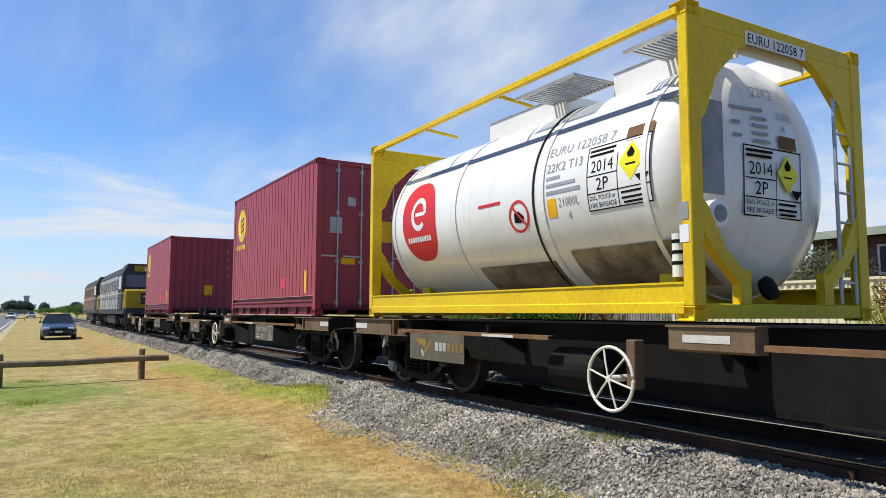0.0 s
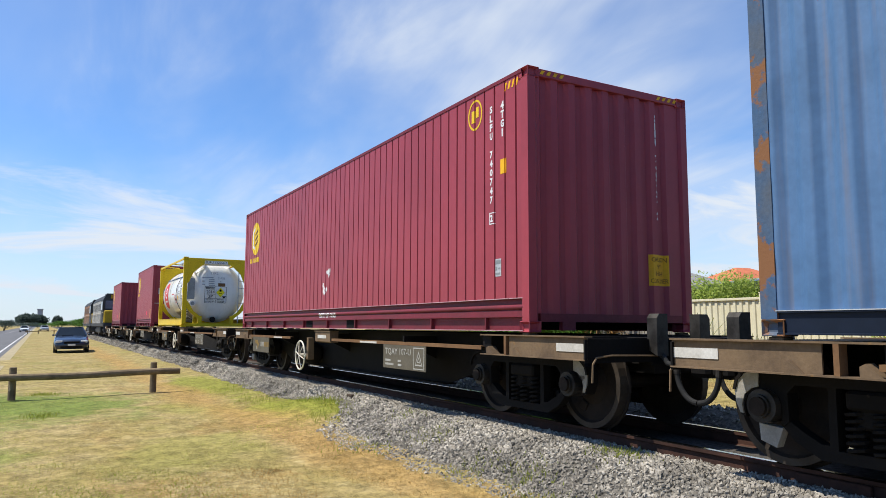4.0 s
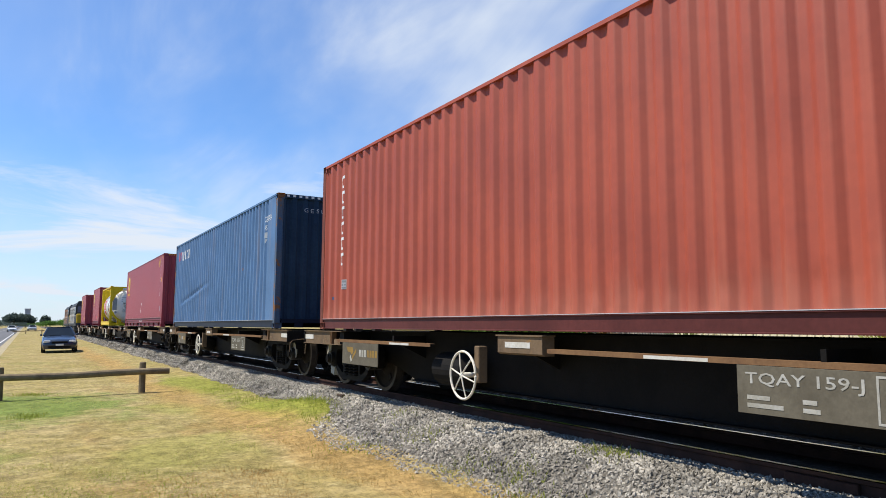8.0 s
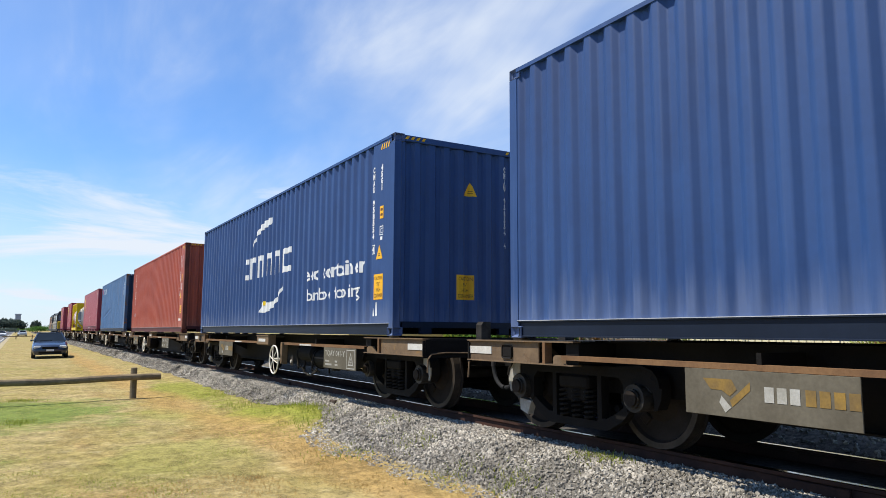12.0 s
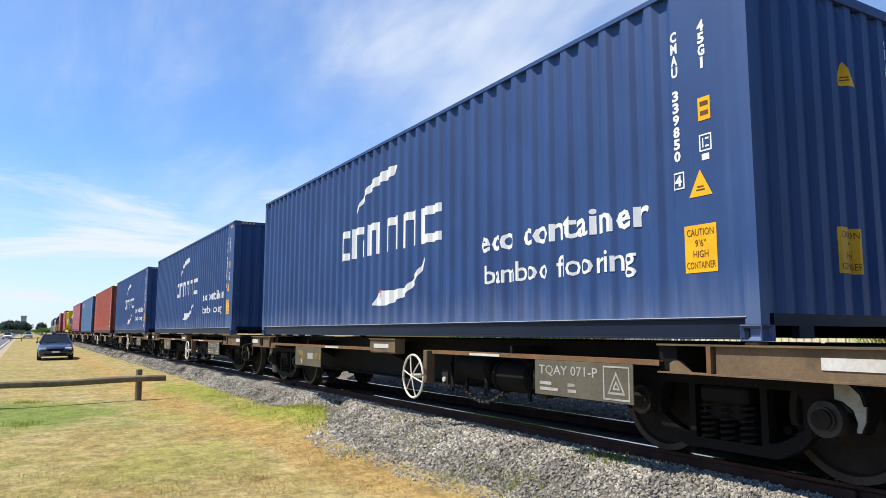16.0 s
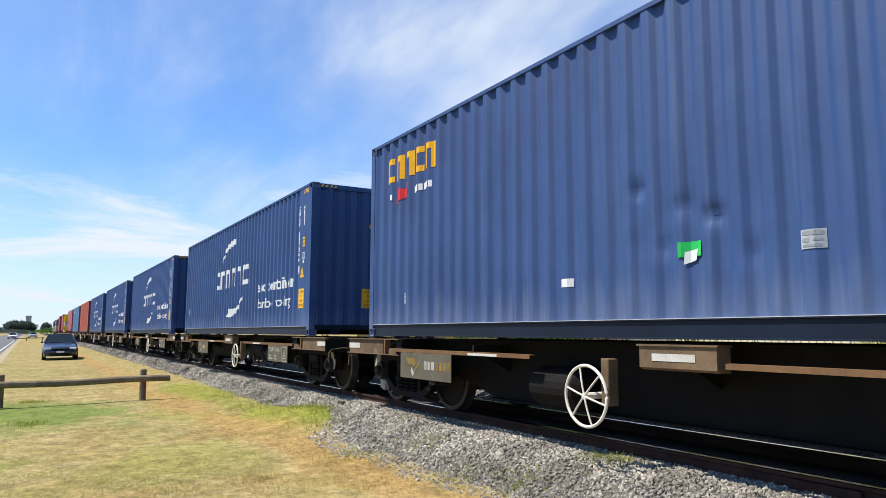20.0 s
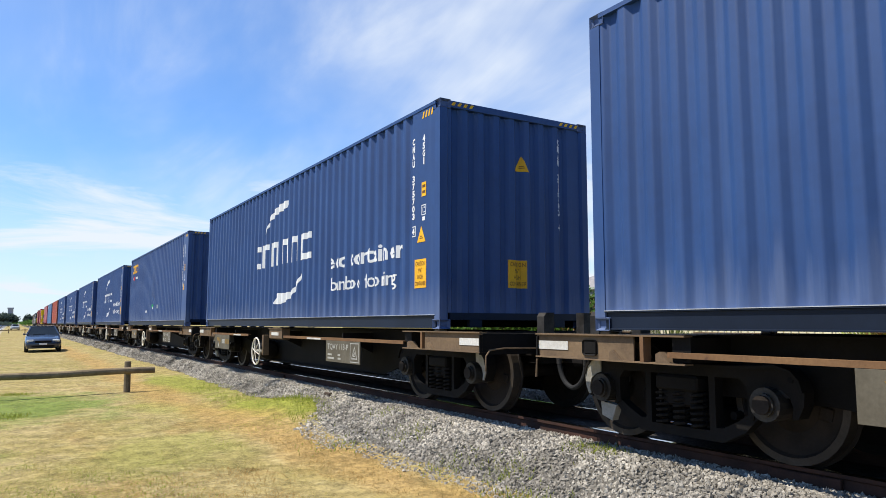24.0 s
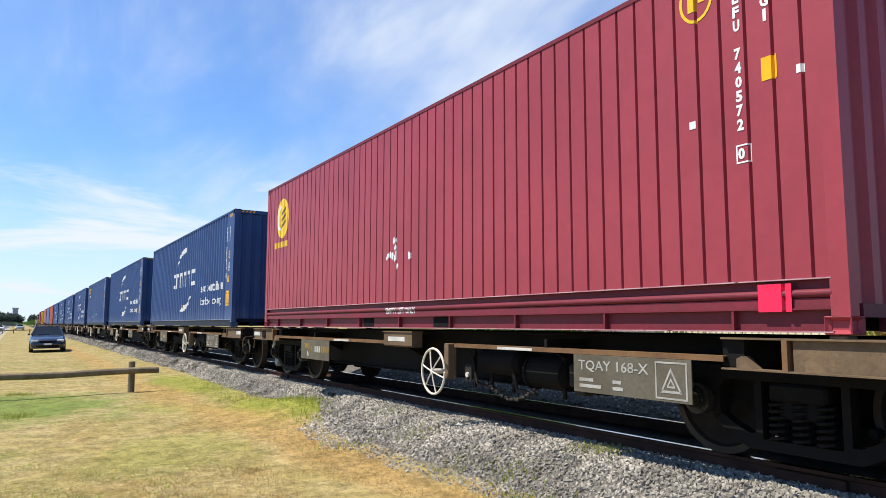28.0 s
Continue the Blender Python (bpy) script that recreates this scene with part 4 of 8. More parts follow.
            vs, fs = corr_wall(ef, 0.20, h - 0.10, 6, lambda s, i, z: (s, sy * (hl - 0.028 - i), z), dent * 0.6, seed + 9)
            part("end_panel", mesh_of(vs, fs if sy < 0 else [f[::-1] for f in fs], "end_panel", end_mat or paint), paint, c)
            c["ends"] = 1
    return c


def islands(bm):
    """Splits a mesh into its separate pieces."""
    bm.faces.index_update()
    left, out = set(bm.faces), []
    while left:
        todo, got = [left.pop()], []
        while todo:
            f = todo.pop()
            got.append(f)
            for e in f.edges:
                for g in e.link_faces:
                    if g in left:
                        left.remove(g)
                        todo.append(g)
        new_bm = bmesh.new()
        seen = {}
        for f in got:
            for v in f.verts:
                if v not in seen:
                    seen[v] = new_bm.verts.new(v.co)
            new_bm.faces.new([seen[v] for v in f.verts])
        out.append(new_bm)
    return out


def lettered(c, bm, material, label, name):
    """One part for each letter or block of a line of lettering."""
    for piece in islands(bm):
        part("letter" if name == "marking" else name, piece, material, c, label)
    bm.free()


def near_mark(c, bm, y_left, z, material, label, style, name="marking", length=12.192, lift=0.003):
    """Lays flat shapes on the near wall; their x runs towards the rear of the train, from y_left."""
    folds = corrugation(length / 2 - 0.115, **style)
    cuts = [y_left - s for s, _ in folds]
    return lettered(c, drape(bm, cuts, lambda u, v: Vector((-(1.219 - 0.008 - inset_at(folds, y_left - u)) - lift, y_left - u, z + v))), material, label, name)


def end_mark(c, bm, x_left, z, material, label, name="marking", length=12.192, lift=0.003):
    ef = corrugation(1.219 - 0.13, 0.25, 0.09, 0.045, 0.045, 0.05)
    cuts = [s - x_left for s, _ in ef]
    return lettered(c, drape(bm, cuts, lambda u, v: Vector((x_left + u, -(length / 2 - 0.028 - inset_at(ef, x_left + u)) - lift, z + v))), material, label, name)


def letter_blocks(widths, height, gap, hole=0.0):
    """A brand name as a row of plain blocks."""
    loops, x = [], 0.0
    for w in widths:
        if w < 0:
            x -= w
            continue
        b = height * 0.10
        loops.append([(x + b, 0), (x + w - b, 0), (x + w, b), (x + w, height - b), (x + w - b, height), (x + b, height), (x, height - b), (x, b)])
        x += w + gap
    return poly(*loops)


def ring_blocks(widths, height, gap, bar):
    """A brand name as a row of plain open frames, so that its strokes read from afar."""
    loops, x = [], 0.0
    for k, w in enumerate(widths):
        if w < 0:
            x -= w
            continue
        loops.append(rect(x, x + bar, 0, height))
        loops.append(rect(x + w - bar, x + w, 0, height) if k % 3 else rect(x + bar, x + w, 0, bar))
        loops.append(rect(x + bar, x + (w - bar if k % 3 else w), height - bar, height))
        x += w + gap
    return poly(*loops)


def hazard_strip(c, length=12.192, high=2.896, style=STD):
    """Black and yellow height warning bars at the top corners of the rear end."""
    hl = length / 2
    for x0 in (-1.05, 0.72):
        bm = bmesh.new()
        for k in range(4):
            x = x0 + k * 0.09
            vs = [bm.verts.new(v) for v in ((x, -hl + 0.005, high - 0.075), (x + 0.045, -hl + 0.005, high - 0.075), (x + 0.075, -hl + 0.005, high - 0.03), (x + 0.03, -hl + 0.005, high - 0.03))]
            bm.faces.new(vs)
        part("warning_stripe", bm, M_YELLOW, c, "yellow height warning stripes")
    bm = bmesh.new()
    for k in range(4):
        u = k * 0.075
        bm.faces.new([bm.verts.new((a, b, 0)) for a, b in ((u, 0), (u + 0.035, 0), (u + 0.065, 0.085), (u + 0.03, 0.085))])
    near_mark(c, bm, -hl + 0.46, high - 0.165, M_YELLOW, "yellow height warning stripes", style, "warning_stripe")


def caution_panel(c, y, z, end=False):
    if end:
        put = lambda b, u, v, m, lb, lift: end_mark(c, b, y + u, z + v, m, lb, "sticker", lift=lift)
    else:
        put = lambda b, u, v, m, lb, lift: near_mark(c, b, y - u, z + v, m, lb, STD, "sticker", lift=lift)
    put(poly(rect(0, 0.30, 0, 0.37)), 0, 0, M_YELLOW, "yellow caution panel", 0.003)
    for k, (s, w) in enumerate((("CAUTION", 0.25), ("9'6\"", 0.10), ("HIGH", 0.14), ("CONTAINER", 0.27))):
        put(fitted(s, w, 0.055), 0.15 - w / 2, 0.285 - k * 0.085, M_BROWNINK, "", 0.005)


def triangle_sign(c, y, z, end=False):
    tri = poly([(0, 0), (0.22, 0), (0.11, 0.21)])
    inner = poly(rect(0.07, 0.15, 0.045, 0.055), rect(0.08, 0.14, 0.07, 0.08))
    if end:
        end_mark(c, tri, y, z, M_YELLOW, "yellow triangular warning sticker", "sticker")
        end_mark(c, inner, y, z, M_BROWNINK, "", "sticker", lift=0.005)
    else:
        near_mark(c, tri, y, z, M_YELLOW, "yellow triangular warning sticker", STD, "sticker")
        near_mark(c, inner, y, z, M_BROWNINK, "", STD, "sticker", lift=0.005)


def id_marks(c, code, size_code, style=STD, end=True, col=None, small=True):
    """Identity code written downwards on the near wall and on the end."""
    col = col or M_WHITE
    groove = style is GROOVE
    step, top = (0.107, 2.625) if groove else (0.100, 2.51)
    near_mark(c, stacked(code, 0.086 if groove else 0.090, 0.056 if groove else 0.066, step), -5.345 if groove else -5.38, top, col, "white identity code", style)
    near_mark(c, stacked(size_code, 0.092, 0.066, step), -5.57 if groove else -5.65, top, col, "white size code", style)
    if end:
        end_mark(c, stacked(code, 0.092, 0.068, 0.100), 0.695, 2.635, col, "white identity code")
    u, v = -0.022, -step * (len(code) - 1) - 0.114
    near_mark(c, poly(rect(u, u + 0.116, v, v + 0.012), rect(u, u + 0.116, v + 0.126, v + 0.138), rect(u, u + 0.012, v + 0.012, v + 0.126), rect(u + 0.104, u + 0.116, v + 0.012, v + 0.126)), -5.351 if groove else -5.38, top, col, "white box round the check digit", style)
    if small:
        near_mark(c, poly(rect(0, 0.115, 0, 0.185)), -5.63, 1.70, M_YELLOW, "small yellow sticker", style, "sticker")
        near_mark(c, poly(rect(0.02, 0.095, 0.115, 0.150), rect(0.02, 0.095, 0.04, 0.075)), -5.63, 1.70, M_BROWNINK, "", style, "sticker", lift=0.005)
        near_mark(c, poly(rect(0, 0.115, 0.0, 0.012), rect(0, 0.115, 0.123, 0.135), rect(0, 0.012, 0.012, 0.123), rect(0.103, 0.115, 0.012, 0.123), rect(0.03, 0.04, 0.03, 0.105), rect(0.055, 0.09, 0.03, 0.045), rect(0.055, 0.09, 0.09, 0.105), rect(0.02, 0.09, -0.07, -0.02)), -5.63, 1.455, M_WHITE, "white railway mark", style, "sticker")


# the blue boxes with the white arcs
def arc_mark(flip):
    """A tapering white arc of the owner's emblem, thin at one tip and broad at the other end."""
    if flip:
        over = [(0.17, 0.21), (0.42, 0.20), (0.68, 0.195), (1.05, 0.215), (1.30, 0.34), (1.47, 0.47), (1.585, 0.64)]
        under = [(0.0, 0.0), (0.25, -0.015), (0.52, -0.01), (1.03, 0.10), (1.33, 0.265), (1.50, 0.42), (1.59, 0.635)]
    else:
        over = [(0.0, 0.0), (0.10, 0.21), (0.26, 0.38), (0.52, 0.52), (0.85, 0.60), (1.12, 0.625), (1.41, 0.64)]
        under = [(0.02, 0.0), (0.14, 0.19), (0.33, 0.325), (0.60, 0.41), (0.90, 0.455), (1.17, 0.465), (1.31, 0.49)]
    bm = bmesh.new()
    va, vb = [bm.verts.new((*q, 0)) for q in under], [bm.verts.new((*q, 0)) for q in over]
    for k in range(len(over) - 1):
        bm.faces.new((va[k], va[k + 1], vb[k + 1], vb[k]))
    return bm


def blue_box():
    c = shipping_container(12.192, M_CMA, M_CMA_RAIL, "navy blue corrugated steel high-cube container on a flat wagon", seed=3)
    near_mark(c, arc_mark(False), 1.09, 1.83, M_WHITE, "white upper arc of the emblem", STD, "emblem")
    near_mark(c, arc_mark(True), 0.41, 0.46, M_WHITE, "white lower arc of the emblem", STD, "emblem")
    near_mark(c, ring_blocks([0.38, 0.47, 0.41, -0.13, 0.41, 0.43, 0.55], 0.48, 0.105, 0.115), 1.70, 1.225, M_WHITE, "white block letters of the owner's name", STD, "emblem")
    near_mark(c, fitted("eco container", 2.58, 0.245, 0.005), -2.50, 0.955, M_WHITE, "white words on the wall", STD)
    near_mark(c, fitted("bamboo flooring", 2.30, 0.28, 0.003), -2.62, 0.53, M_WHITE, "white words on the wall", STD)
    caution_panel(c, -5.455, 0.52)
    triangle_sign(c, -5.515, 1.11)
    caution_panel(c, -0.15, 0.53, True)
    triangle_sign(c, -0.02, 2.10, True)
    hazard_strip(c)
    return c


def sticker(c, y, z, w, h, material, label, style=STD, length=12.192):
    near_mark(c, poly(rect(0, w, 0, h)), y, z, material, label, style, "sticker", length)


def printed_sticker(c, y, z, w, h, style=STD):
    """A worn label with lines of unreadable print."""
    near_mark(c, poly(rect(0, w, 0, h)), y, z, M_FADED, "worn printed sticker", style, "sticker")
    near_mark(c, poly(rect(w * 0.08, w * 0.92, h * 0.70, h * 0.92), rect(w * 0.08, w * 0.40, h * 0.34, h * 0.56), rect(w * 0.55, w * 0.90, h * 0.40, h * 0.50), rect(w * 0.10, w * 0.85, h * 0.10, h * 0.22)), y, z, M_GREYPANEL, "", style, "sticker", lift=0.005)


def maroon_marks(c, length, yl):
    """Yellow disc emblem with bars below it."""
    near_mark(c, poly(oval(0.37, 0.40, 0.37, 0.40)), yl, 1.77, M_LOGOYEL, "yellow disc emblem", GROOVE, "emblem", length)
    near_mark(c, poly([(0.10, 0.36), (0.17, 0.40), (0.17, 0.56), (0.30, 0.64), (0.30, 0.70), (0.10, 0.60)], [(0.10, 0.20), (0.30, 0.14), (0.30, 0.20), (0.17, 0.25), (0.17, 0.38), (0.10, 0.38)]), yl, 1.77, M_WHITE, "", GROOVE, "emblem", length, 0.005)
    near_mark(c, poly(*[[(0.31, 0.20 + k * 0.13), (0.56, 0.30 + k * 0.13), (0.56, 0.37 + k * 0.13), (0.31, 0.26 + k * 0.13)] for k in range(3)]), yl, 1.77, M_BROWNINK, "", GROOVE, "emblem", length, 0.005)
    near_mark(c, letter_blocks([0.075, 0.075, -0.04, 0.06, 0.06, 0.075, 0.06, 0.03, 0.075, 0.075], 0.12, 0.022), yl + 0.10, 1.585, M_LOGOYEL, "yellow block letters of the owner's name", GROOVE, "emblem", length)


def dents_b(s, z):
    """Long diagonal crease and a row of dents of a battered wall."""
    zc = 0.79 + 0.12 * (4.9 - s) + 0.05 * noise.noise((s * 5.3, 0, 4))
    run = max(0.0, min(1.0, (5.05 - s) * 3)) * max(0.0, min(1.0, (s - 0.2) / 1.5))
    d = 0.055 * run * math.exp(-((z - zc) / 0.055) ** 2) * (0.75 + 0.6 * noise.noise((s * 3.1, 7, 2)))
    d -= 0.020 * run * math.exp(-((z - zc + 0.10) / 0.06) ** 2)
    d += 0.050 * math.exp(-((z - 0.45) / 0.07) ** 2) * max(0, noise.noise((s * 3.7, 2, 8)) + 0.15) * (1.0 if s > -2 else 0.4)
    return d + 0.03 * math.exp(-((z - 1.5) / 0.08) ** 2) * max(0, noise.noise((s * 2.2, 5, 3)))


def dents_c(s, z):
    """Small knocks low on the wall."""
    return 0.085 * math.exp(-((z - 0.34) / 0.07) ** 2) * max(0, noise.noise((s * 5.7, z * 3, 1)) + 0.15) * (1.0 if s > -4 else 0.3)


def dents_h(s, z):
    """A few sharp knocks round the middle of the wall."""
    d = 0.02 * math.exp(-((z - 0.8) / 0.35) ** 2 - (s / 0.9) ** 2) * (0.6 + noise.noise((s * 4, z * 4, 1)))
    for y, h in ((0.10, 1.08), (-0.19, 0.97), (0.31, 0.77), (-0.52, 0.65), (0.57, 1.30)):
        d += 0.045 * math.exp(-((s - y) / 0.09) ** 2 - ((z - h) / 0.06) ** 2) * (1 if z < h else 0.6)
    return d


def build_containers():
    """The load of each wagon, from the front of the train to its rear."""
    load = {}
    # 20 ft maroon boxes on the first two wagons
    for key, rear in (("W1", "wall"), ("W2", "doors")):
        c = shipping_container(6.058, M_MAROON, M_MAROON_RAIL, "maroon grooved 20 foot container with " + ("lock rod doors" if rear == "doors" else "a plain end wall"), GROOVE, rear=rear, skirt=True, seed=2 if rear == "wall" else 6)
        maroon_marks(c, 6.058, 2.62)
        sticker(c, -1.02, 0.55, 0.20, 0.20, M_PINKSTK, "fluorescent red sticker", GROOVE, 6.058)
        sticker(c, -2.40, 0.42, 0.13, 0.42, M_YELLOW, "yellow sticker", GROOVE, 6.058)
        if rear == "doors":
            for x, z, w, h, m in ((-0.95, 1.52, 0.24, 0.30, M_FADED), (-0.72, 0.95, 0.28, 0.12, M_YELLOW), (0.10, 1.40, 0.40, 0.40, M_YELLOW), (-0.60, 2.05, 0.16, 0.16, M_FADED)):
                bm = bmesh.new()
                box(bm, x, x + w, -3.001, -2.998, z, z + h)
                part("sticker", bm, m, c, "sticker on the door")
        else:
            end_mark(c, poly(rect(0, 0.3, 0, 0.38)), 0.05, 0.70, M_YELLOW, "yellow caution panel", "sticker", 6.058)
            end_mark(c, stacked("SLFU", 0.08, 0.055, 0.3), 0.86, 2.4, M_FADED, "white identity code", length=6.058)
        load[key] = c
    # 40 ft maroon boxes
    for key, code, sc in (("A", "SLFU 740747 2", "4TG1"), ("K", "SLFU 740572 0", "4TG1")):
        c = shipping_container(12.192, M_MAROON, M_MAROON_RAIL, "maroon grooved steel 40 foot container with torn stickers", GROOVE, skirt=True, seed=ord(key), dent=0.002)
        maroon_marks(c, 12.192, 5.47)
        id_marks(c, code, sc, GROOVE, small=False)
        near_mark(c, poly(rect(0, 0.12, 0, 0.17)), -5.56, 1.78, M_YELLOW, "small yellow sticker", GROOVE, "sticker")
        sill_words(c, fitted("EMPTY LIFT ONLY", 0.86, 0.085, 0.002), 0.40, 0.205, M_WHITE, "white words on the sill")
        ring = [(0.16 + 0.16 * math.cos(k * math.pi / 12), 0.19 + 0.19 * math.sin(k * math.pi / 12)) for k in range(25)]
        inner = [(0.16 + 0.135 * math.cos(k * math.pi / 12), 0.19 + 0.165 * math.sin(k * math.pi / 12)) for k in range(25)]
        near_mark(c, poly(*[[ring[k], ring[k + 1], inner[k + 1], inner[k]] for k in range(24)], rect(0.08, 0.15, 0.1, 0.25), rect(0.18, 0.24, 0.15, 0.28)), -4.86, 2.42, M_LOGOYEL, "yellow ring mark", GROOVE, "sticker")
        r = random.Random(ord(key))
        scraps = ((0.22, 0.80), (0.17, 0.74), (0.20, 0.68), (0.14, 0.66), (0.02, 1.02), (-0.04, 1.04), (-0.11, 1.05), (-0.06, 0.97), (0.05, 0.72)) if key == "A" else ((0.17, 1.22), (0.10, 1.22), (0.13, 1.12), (0.11, 1.05), (0.37, 1.01), (0.27, 1.03), (0.21, 1.01), (0.14, 0.98), (0.08, 0.86), (-0.28, 0.98))
        for y, z in scraps:
            wd = r.uniform(0.7, 1.3)
            n = 11
            rag = [(0.036 * r.uniform(0.55, 1.35), k * 2 * math.pi / n) for k in range(n)]
            near_mark(c, poly([(q * wd * math.cos(t), q * 1.25 * math.sin(t)) for q, t in rag]), y, z, M_WHITE, "torn white sticker remains", GROOVE, "sticker")
        if key == "A":
            printed_sticker(c, -5.44, 0.62, 0.13, 0.20, GROOVE)
            caution_panel(c, 0.58, 0.55, True)
        else:
            near_mark(c, poly(rect(0, 0.25, 0, 0.19)), -5.46, 0.15, M_PINKSTK, "fluorescent red sticker", GROOVE, "sticker", lift=0.012)
            for y, z in ((-4.92, 1.58), (-5.82, 1.76)):
                sticker(c, y, z, 0.06, 0.06, M_WHITE, "scrap of white sticker", GROOVE)
        hazard_strip(c, style=GROOVE)
        load[key] = c
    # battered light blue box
    # its ends take the blue with shade mixed into the colour
    c = shipping_container(12.192, M_GES, M_CMA_RAIL, "battered faded blue container with rusty posts and creased walls", post_mat=M_RUSTPOST, seed=21, dent=0.012, crease=dents_b, end_mat=M_GES_END_SHADE)
    near_mark(c, letter_blocks([0.24, 0.24], 0.33, 0.03), 5.62, 2.28, M_REDINK, "red block letters of the owner's name", STD, "emblem")
    near_mark(c, ring_blocks([0.22, 0.24, 0.24, 0.22, 0.24], 0.30, 0.055, 0.075), 5.08, 2.28, M_WHITE, "white block letters of the owner's name", STD, "emblem")
    near_mark(c, fitted("GESU 607432 4", 0.52, 0.13), -5.15, 2.36, M_WHITE, "white identity code", STD)
    near_mark(c, fitted("4510", 0.17, 0.11), -5.15, 2.18, M_WHITE, "white size code", STD)
    near_mark(c, poly(rect(0, 0.13, 0.02, 0.15), rect(0.02, 0.11, -0.09, 0.0)), -5.15, 1.98, M_FADED, "white railway mark", STD, "sticker")
    sticker(c, -5.55, 1.62, 0.12, 0.15, M_YELLOW, "small yellow sticker")
    end_mark(c, fitted("GESU 607432 4", 1.55, 0.09, 0.0, 1.6), -0.62, 2.52, M_FADED, "white identity code")
    bm = bmesh.new()
    for k in range(15):
        x = -1.02 + k * 0.138
        box(bm, x, x + 0.062, -6.0925, -6.0905, 2.825, 2.872)
    part("warning_stripe", bm, M_WHITE, c, "white blocks along the end header")
    load["B"] = c
    # brick red box
    c = shipping_container(12.192, M_TRITON, M_TRITON_RAIL, "brick red corrugated steel high-cube container with dented lower wall", post_mat=M_TRITON_POST, seed=33, dent=0.006, crease=dents_c)
    near_mark(c, poly(*[lp for k in range(6) for z in (-k * 0.262,) for lp in (rect(0, 0.20, z - 0.05, z), rect(0.07, 0.13, z - 0.17, z - 0.05), rect(0.03, 0.18, z - 0.21, z - 0.17))]), 5.30, 2.58, M_WHITE, "white block letters of the owner's name", STD, "emblem")
    printed_sticker(c, 5.14, 0.66, 0.11, 0.16)
    sticker(c, 5.62, 0.50, 0.05, 0.05, M_SEACO, "tiny blue sticker")
    id_marks(c, "TLLU 423772 2", "45G1")
    near_mark(c, poly(rect(0, 0.25, 0, 0.26)), -5.53, 0.62, M_YELLOW, "yellow caution panel", STD, "sticker")
    near_mark(c, poly(rect(0.05, 0.20, 0.19, 0.21), rect(0.08, 0.17, 0.12, 0.14), rect(0.04, 0.21, 0.04, 0.06)), -5.53, 0.62, M_BROWNINK, "", STD, "sticker", lift=0.005)
    near_mark(c, letter_blocks([0.07, 0.07, 0.07, 0.07, 0.07, -0.06, 0.07], 0.075, 0.012), -5.30, 0.38, M_WHITE, "small white block letters", STD, "emblem")
    triangle_sign(c, -5.47, 1.11)
    end_mark(c, poly(rect(0, 0.19, 0, 0.25)), -0.10, 0.66, M_YELLOW, "yellow caution panel", "sticker")
    triangle_sign(c, 0.52, 0.66, True)
    hazard_strip(c)
    load["C"] = c
    # the row of navy boxes
    first = blue_box()
    codes = {"D": "CMAU 958554 4", "E": "CMAU 845025 1", "F": "CMAU 339850 4", "G": "CMAU 337344 5", "I": "CMAU 375703 4", "J": "CMAU 357010 4"}
    for key in codes:
        load[key] = copy_thing(first, Matrix()) if key != "D" else first
    for key, code in codes.items():
        id_marks(load[key], code, "45G1")
    near_mark(load["D"], poly(rect(0, 0.11, 0, 0.09)), 0.10, 0.60, M_LOGOYEL, "small yellow sticker over the emblem", STD, "sticker", lift=0.007)
    near_mark(load["D"], poly(*[[(0, 0), (0.05, 0), (0.02, 0.13)], [(0.09, 0), (0.15, 0), (0.13, 0.2), (0.10, 0.2)]]), -5.43, 0.28, M_WHITE, "white scraps of sticker", STD, "sticker")
    sticker(load["E"], 0.0, 0.24, 0.11, 0.10, M_WHITE, "small white sticker")
    sticker(load["F"], 0.20, 0.63, 0.10, 0.05, M_REDINK, "small red and white sticker")
    sticker(load["F"], 0.20, 0.56, 0.10, 0.065, M_WHITE, "small red and white sticker")
    sticker(load["G"], 0.30, 0.60, 0.10, 0.09, M_REDINK, "small red sticker")
    sticker(load["G"], -2.2, 0.46, 0.14, 0.07, M_WHITE, "scrap of white sticker")
    printed_sticker(load["G"], 5.5, 0.62, 0.12, 0.18)
    near_mark(load["J"], poly(rect(0, 0.08, 0, 0.10)), 0.12, 0.57, M_BROWNINK, "small brown sticker over the emblem", STD, "sticker", lift=0.007)
    # the other blue box
    c = shipping_container(12.192, M_SEACO, M_CMA_RAIL, "dark blue corrugated steel container with yellow and green stickers", seed=44, dent=0.007, crease=dents_h)
    near_mark(c, ring_blocks([0.23, 0.24, 0.24, 0.23, 0.25], 0.35, 0.055, 0.085), 5.57, 2.24, M_YELLOW, "yellow block letters of the owner's name", STD, "emblem")
    near_mark(c, poly(rect(0, 0.06, 0, 0.08), rect(0.08, 0.14, 0, 0.08), *[rect(0.78 + k * 0.09, 0.84 + k * 0.09, 0, 0.09) for k in range(6)]), 5.52, 1.98, M_WHITE, "small white letters", STD, "emblem")
    near_mark(c, poly([(0.2, -0.08), (0.62, 0.0), (0.66, 0.18), (0.5, 0.10), (0.36, 0.14), (0.28, 0.02)]), 5.52, 1.98, M_REDINK, "red flourish", STD, "emblem")
    near_mark(c, poly([(0, 0.08), (0.22, 0.08), (0.22, 0.20), (0, 0.20)]), 0.14, 0.58, M_GREENSTK, "green sticker", STD, "sticker")
    near_mark(c, poly([(0.05, 0.02), (0.15, 0.05), (0.17, 0.14), (0.06, 0.12)]), 0.14, 0.58, M_WHITE, "", STD, "sticker", lift=0.005)
    printed_sticker(c, -0.90, 0.62, 0.17, 0.13)
    sticker(c, 1.62, 0.50, 0.18, 0.08, M_WHITE, "scrap of white sticker")
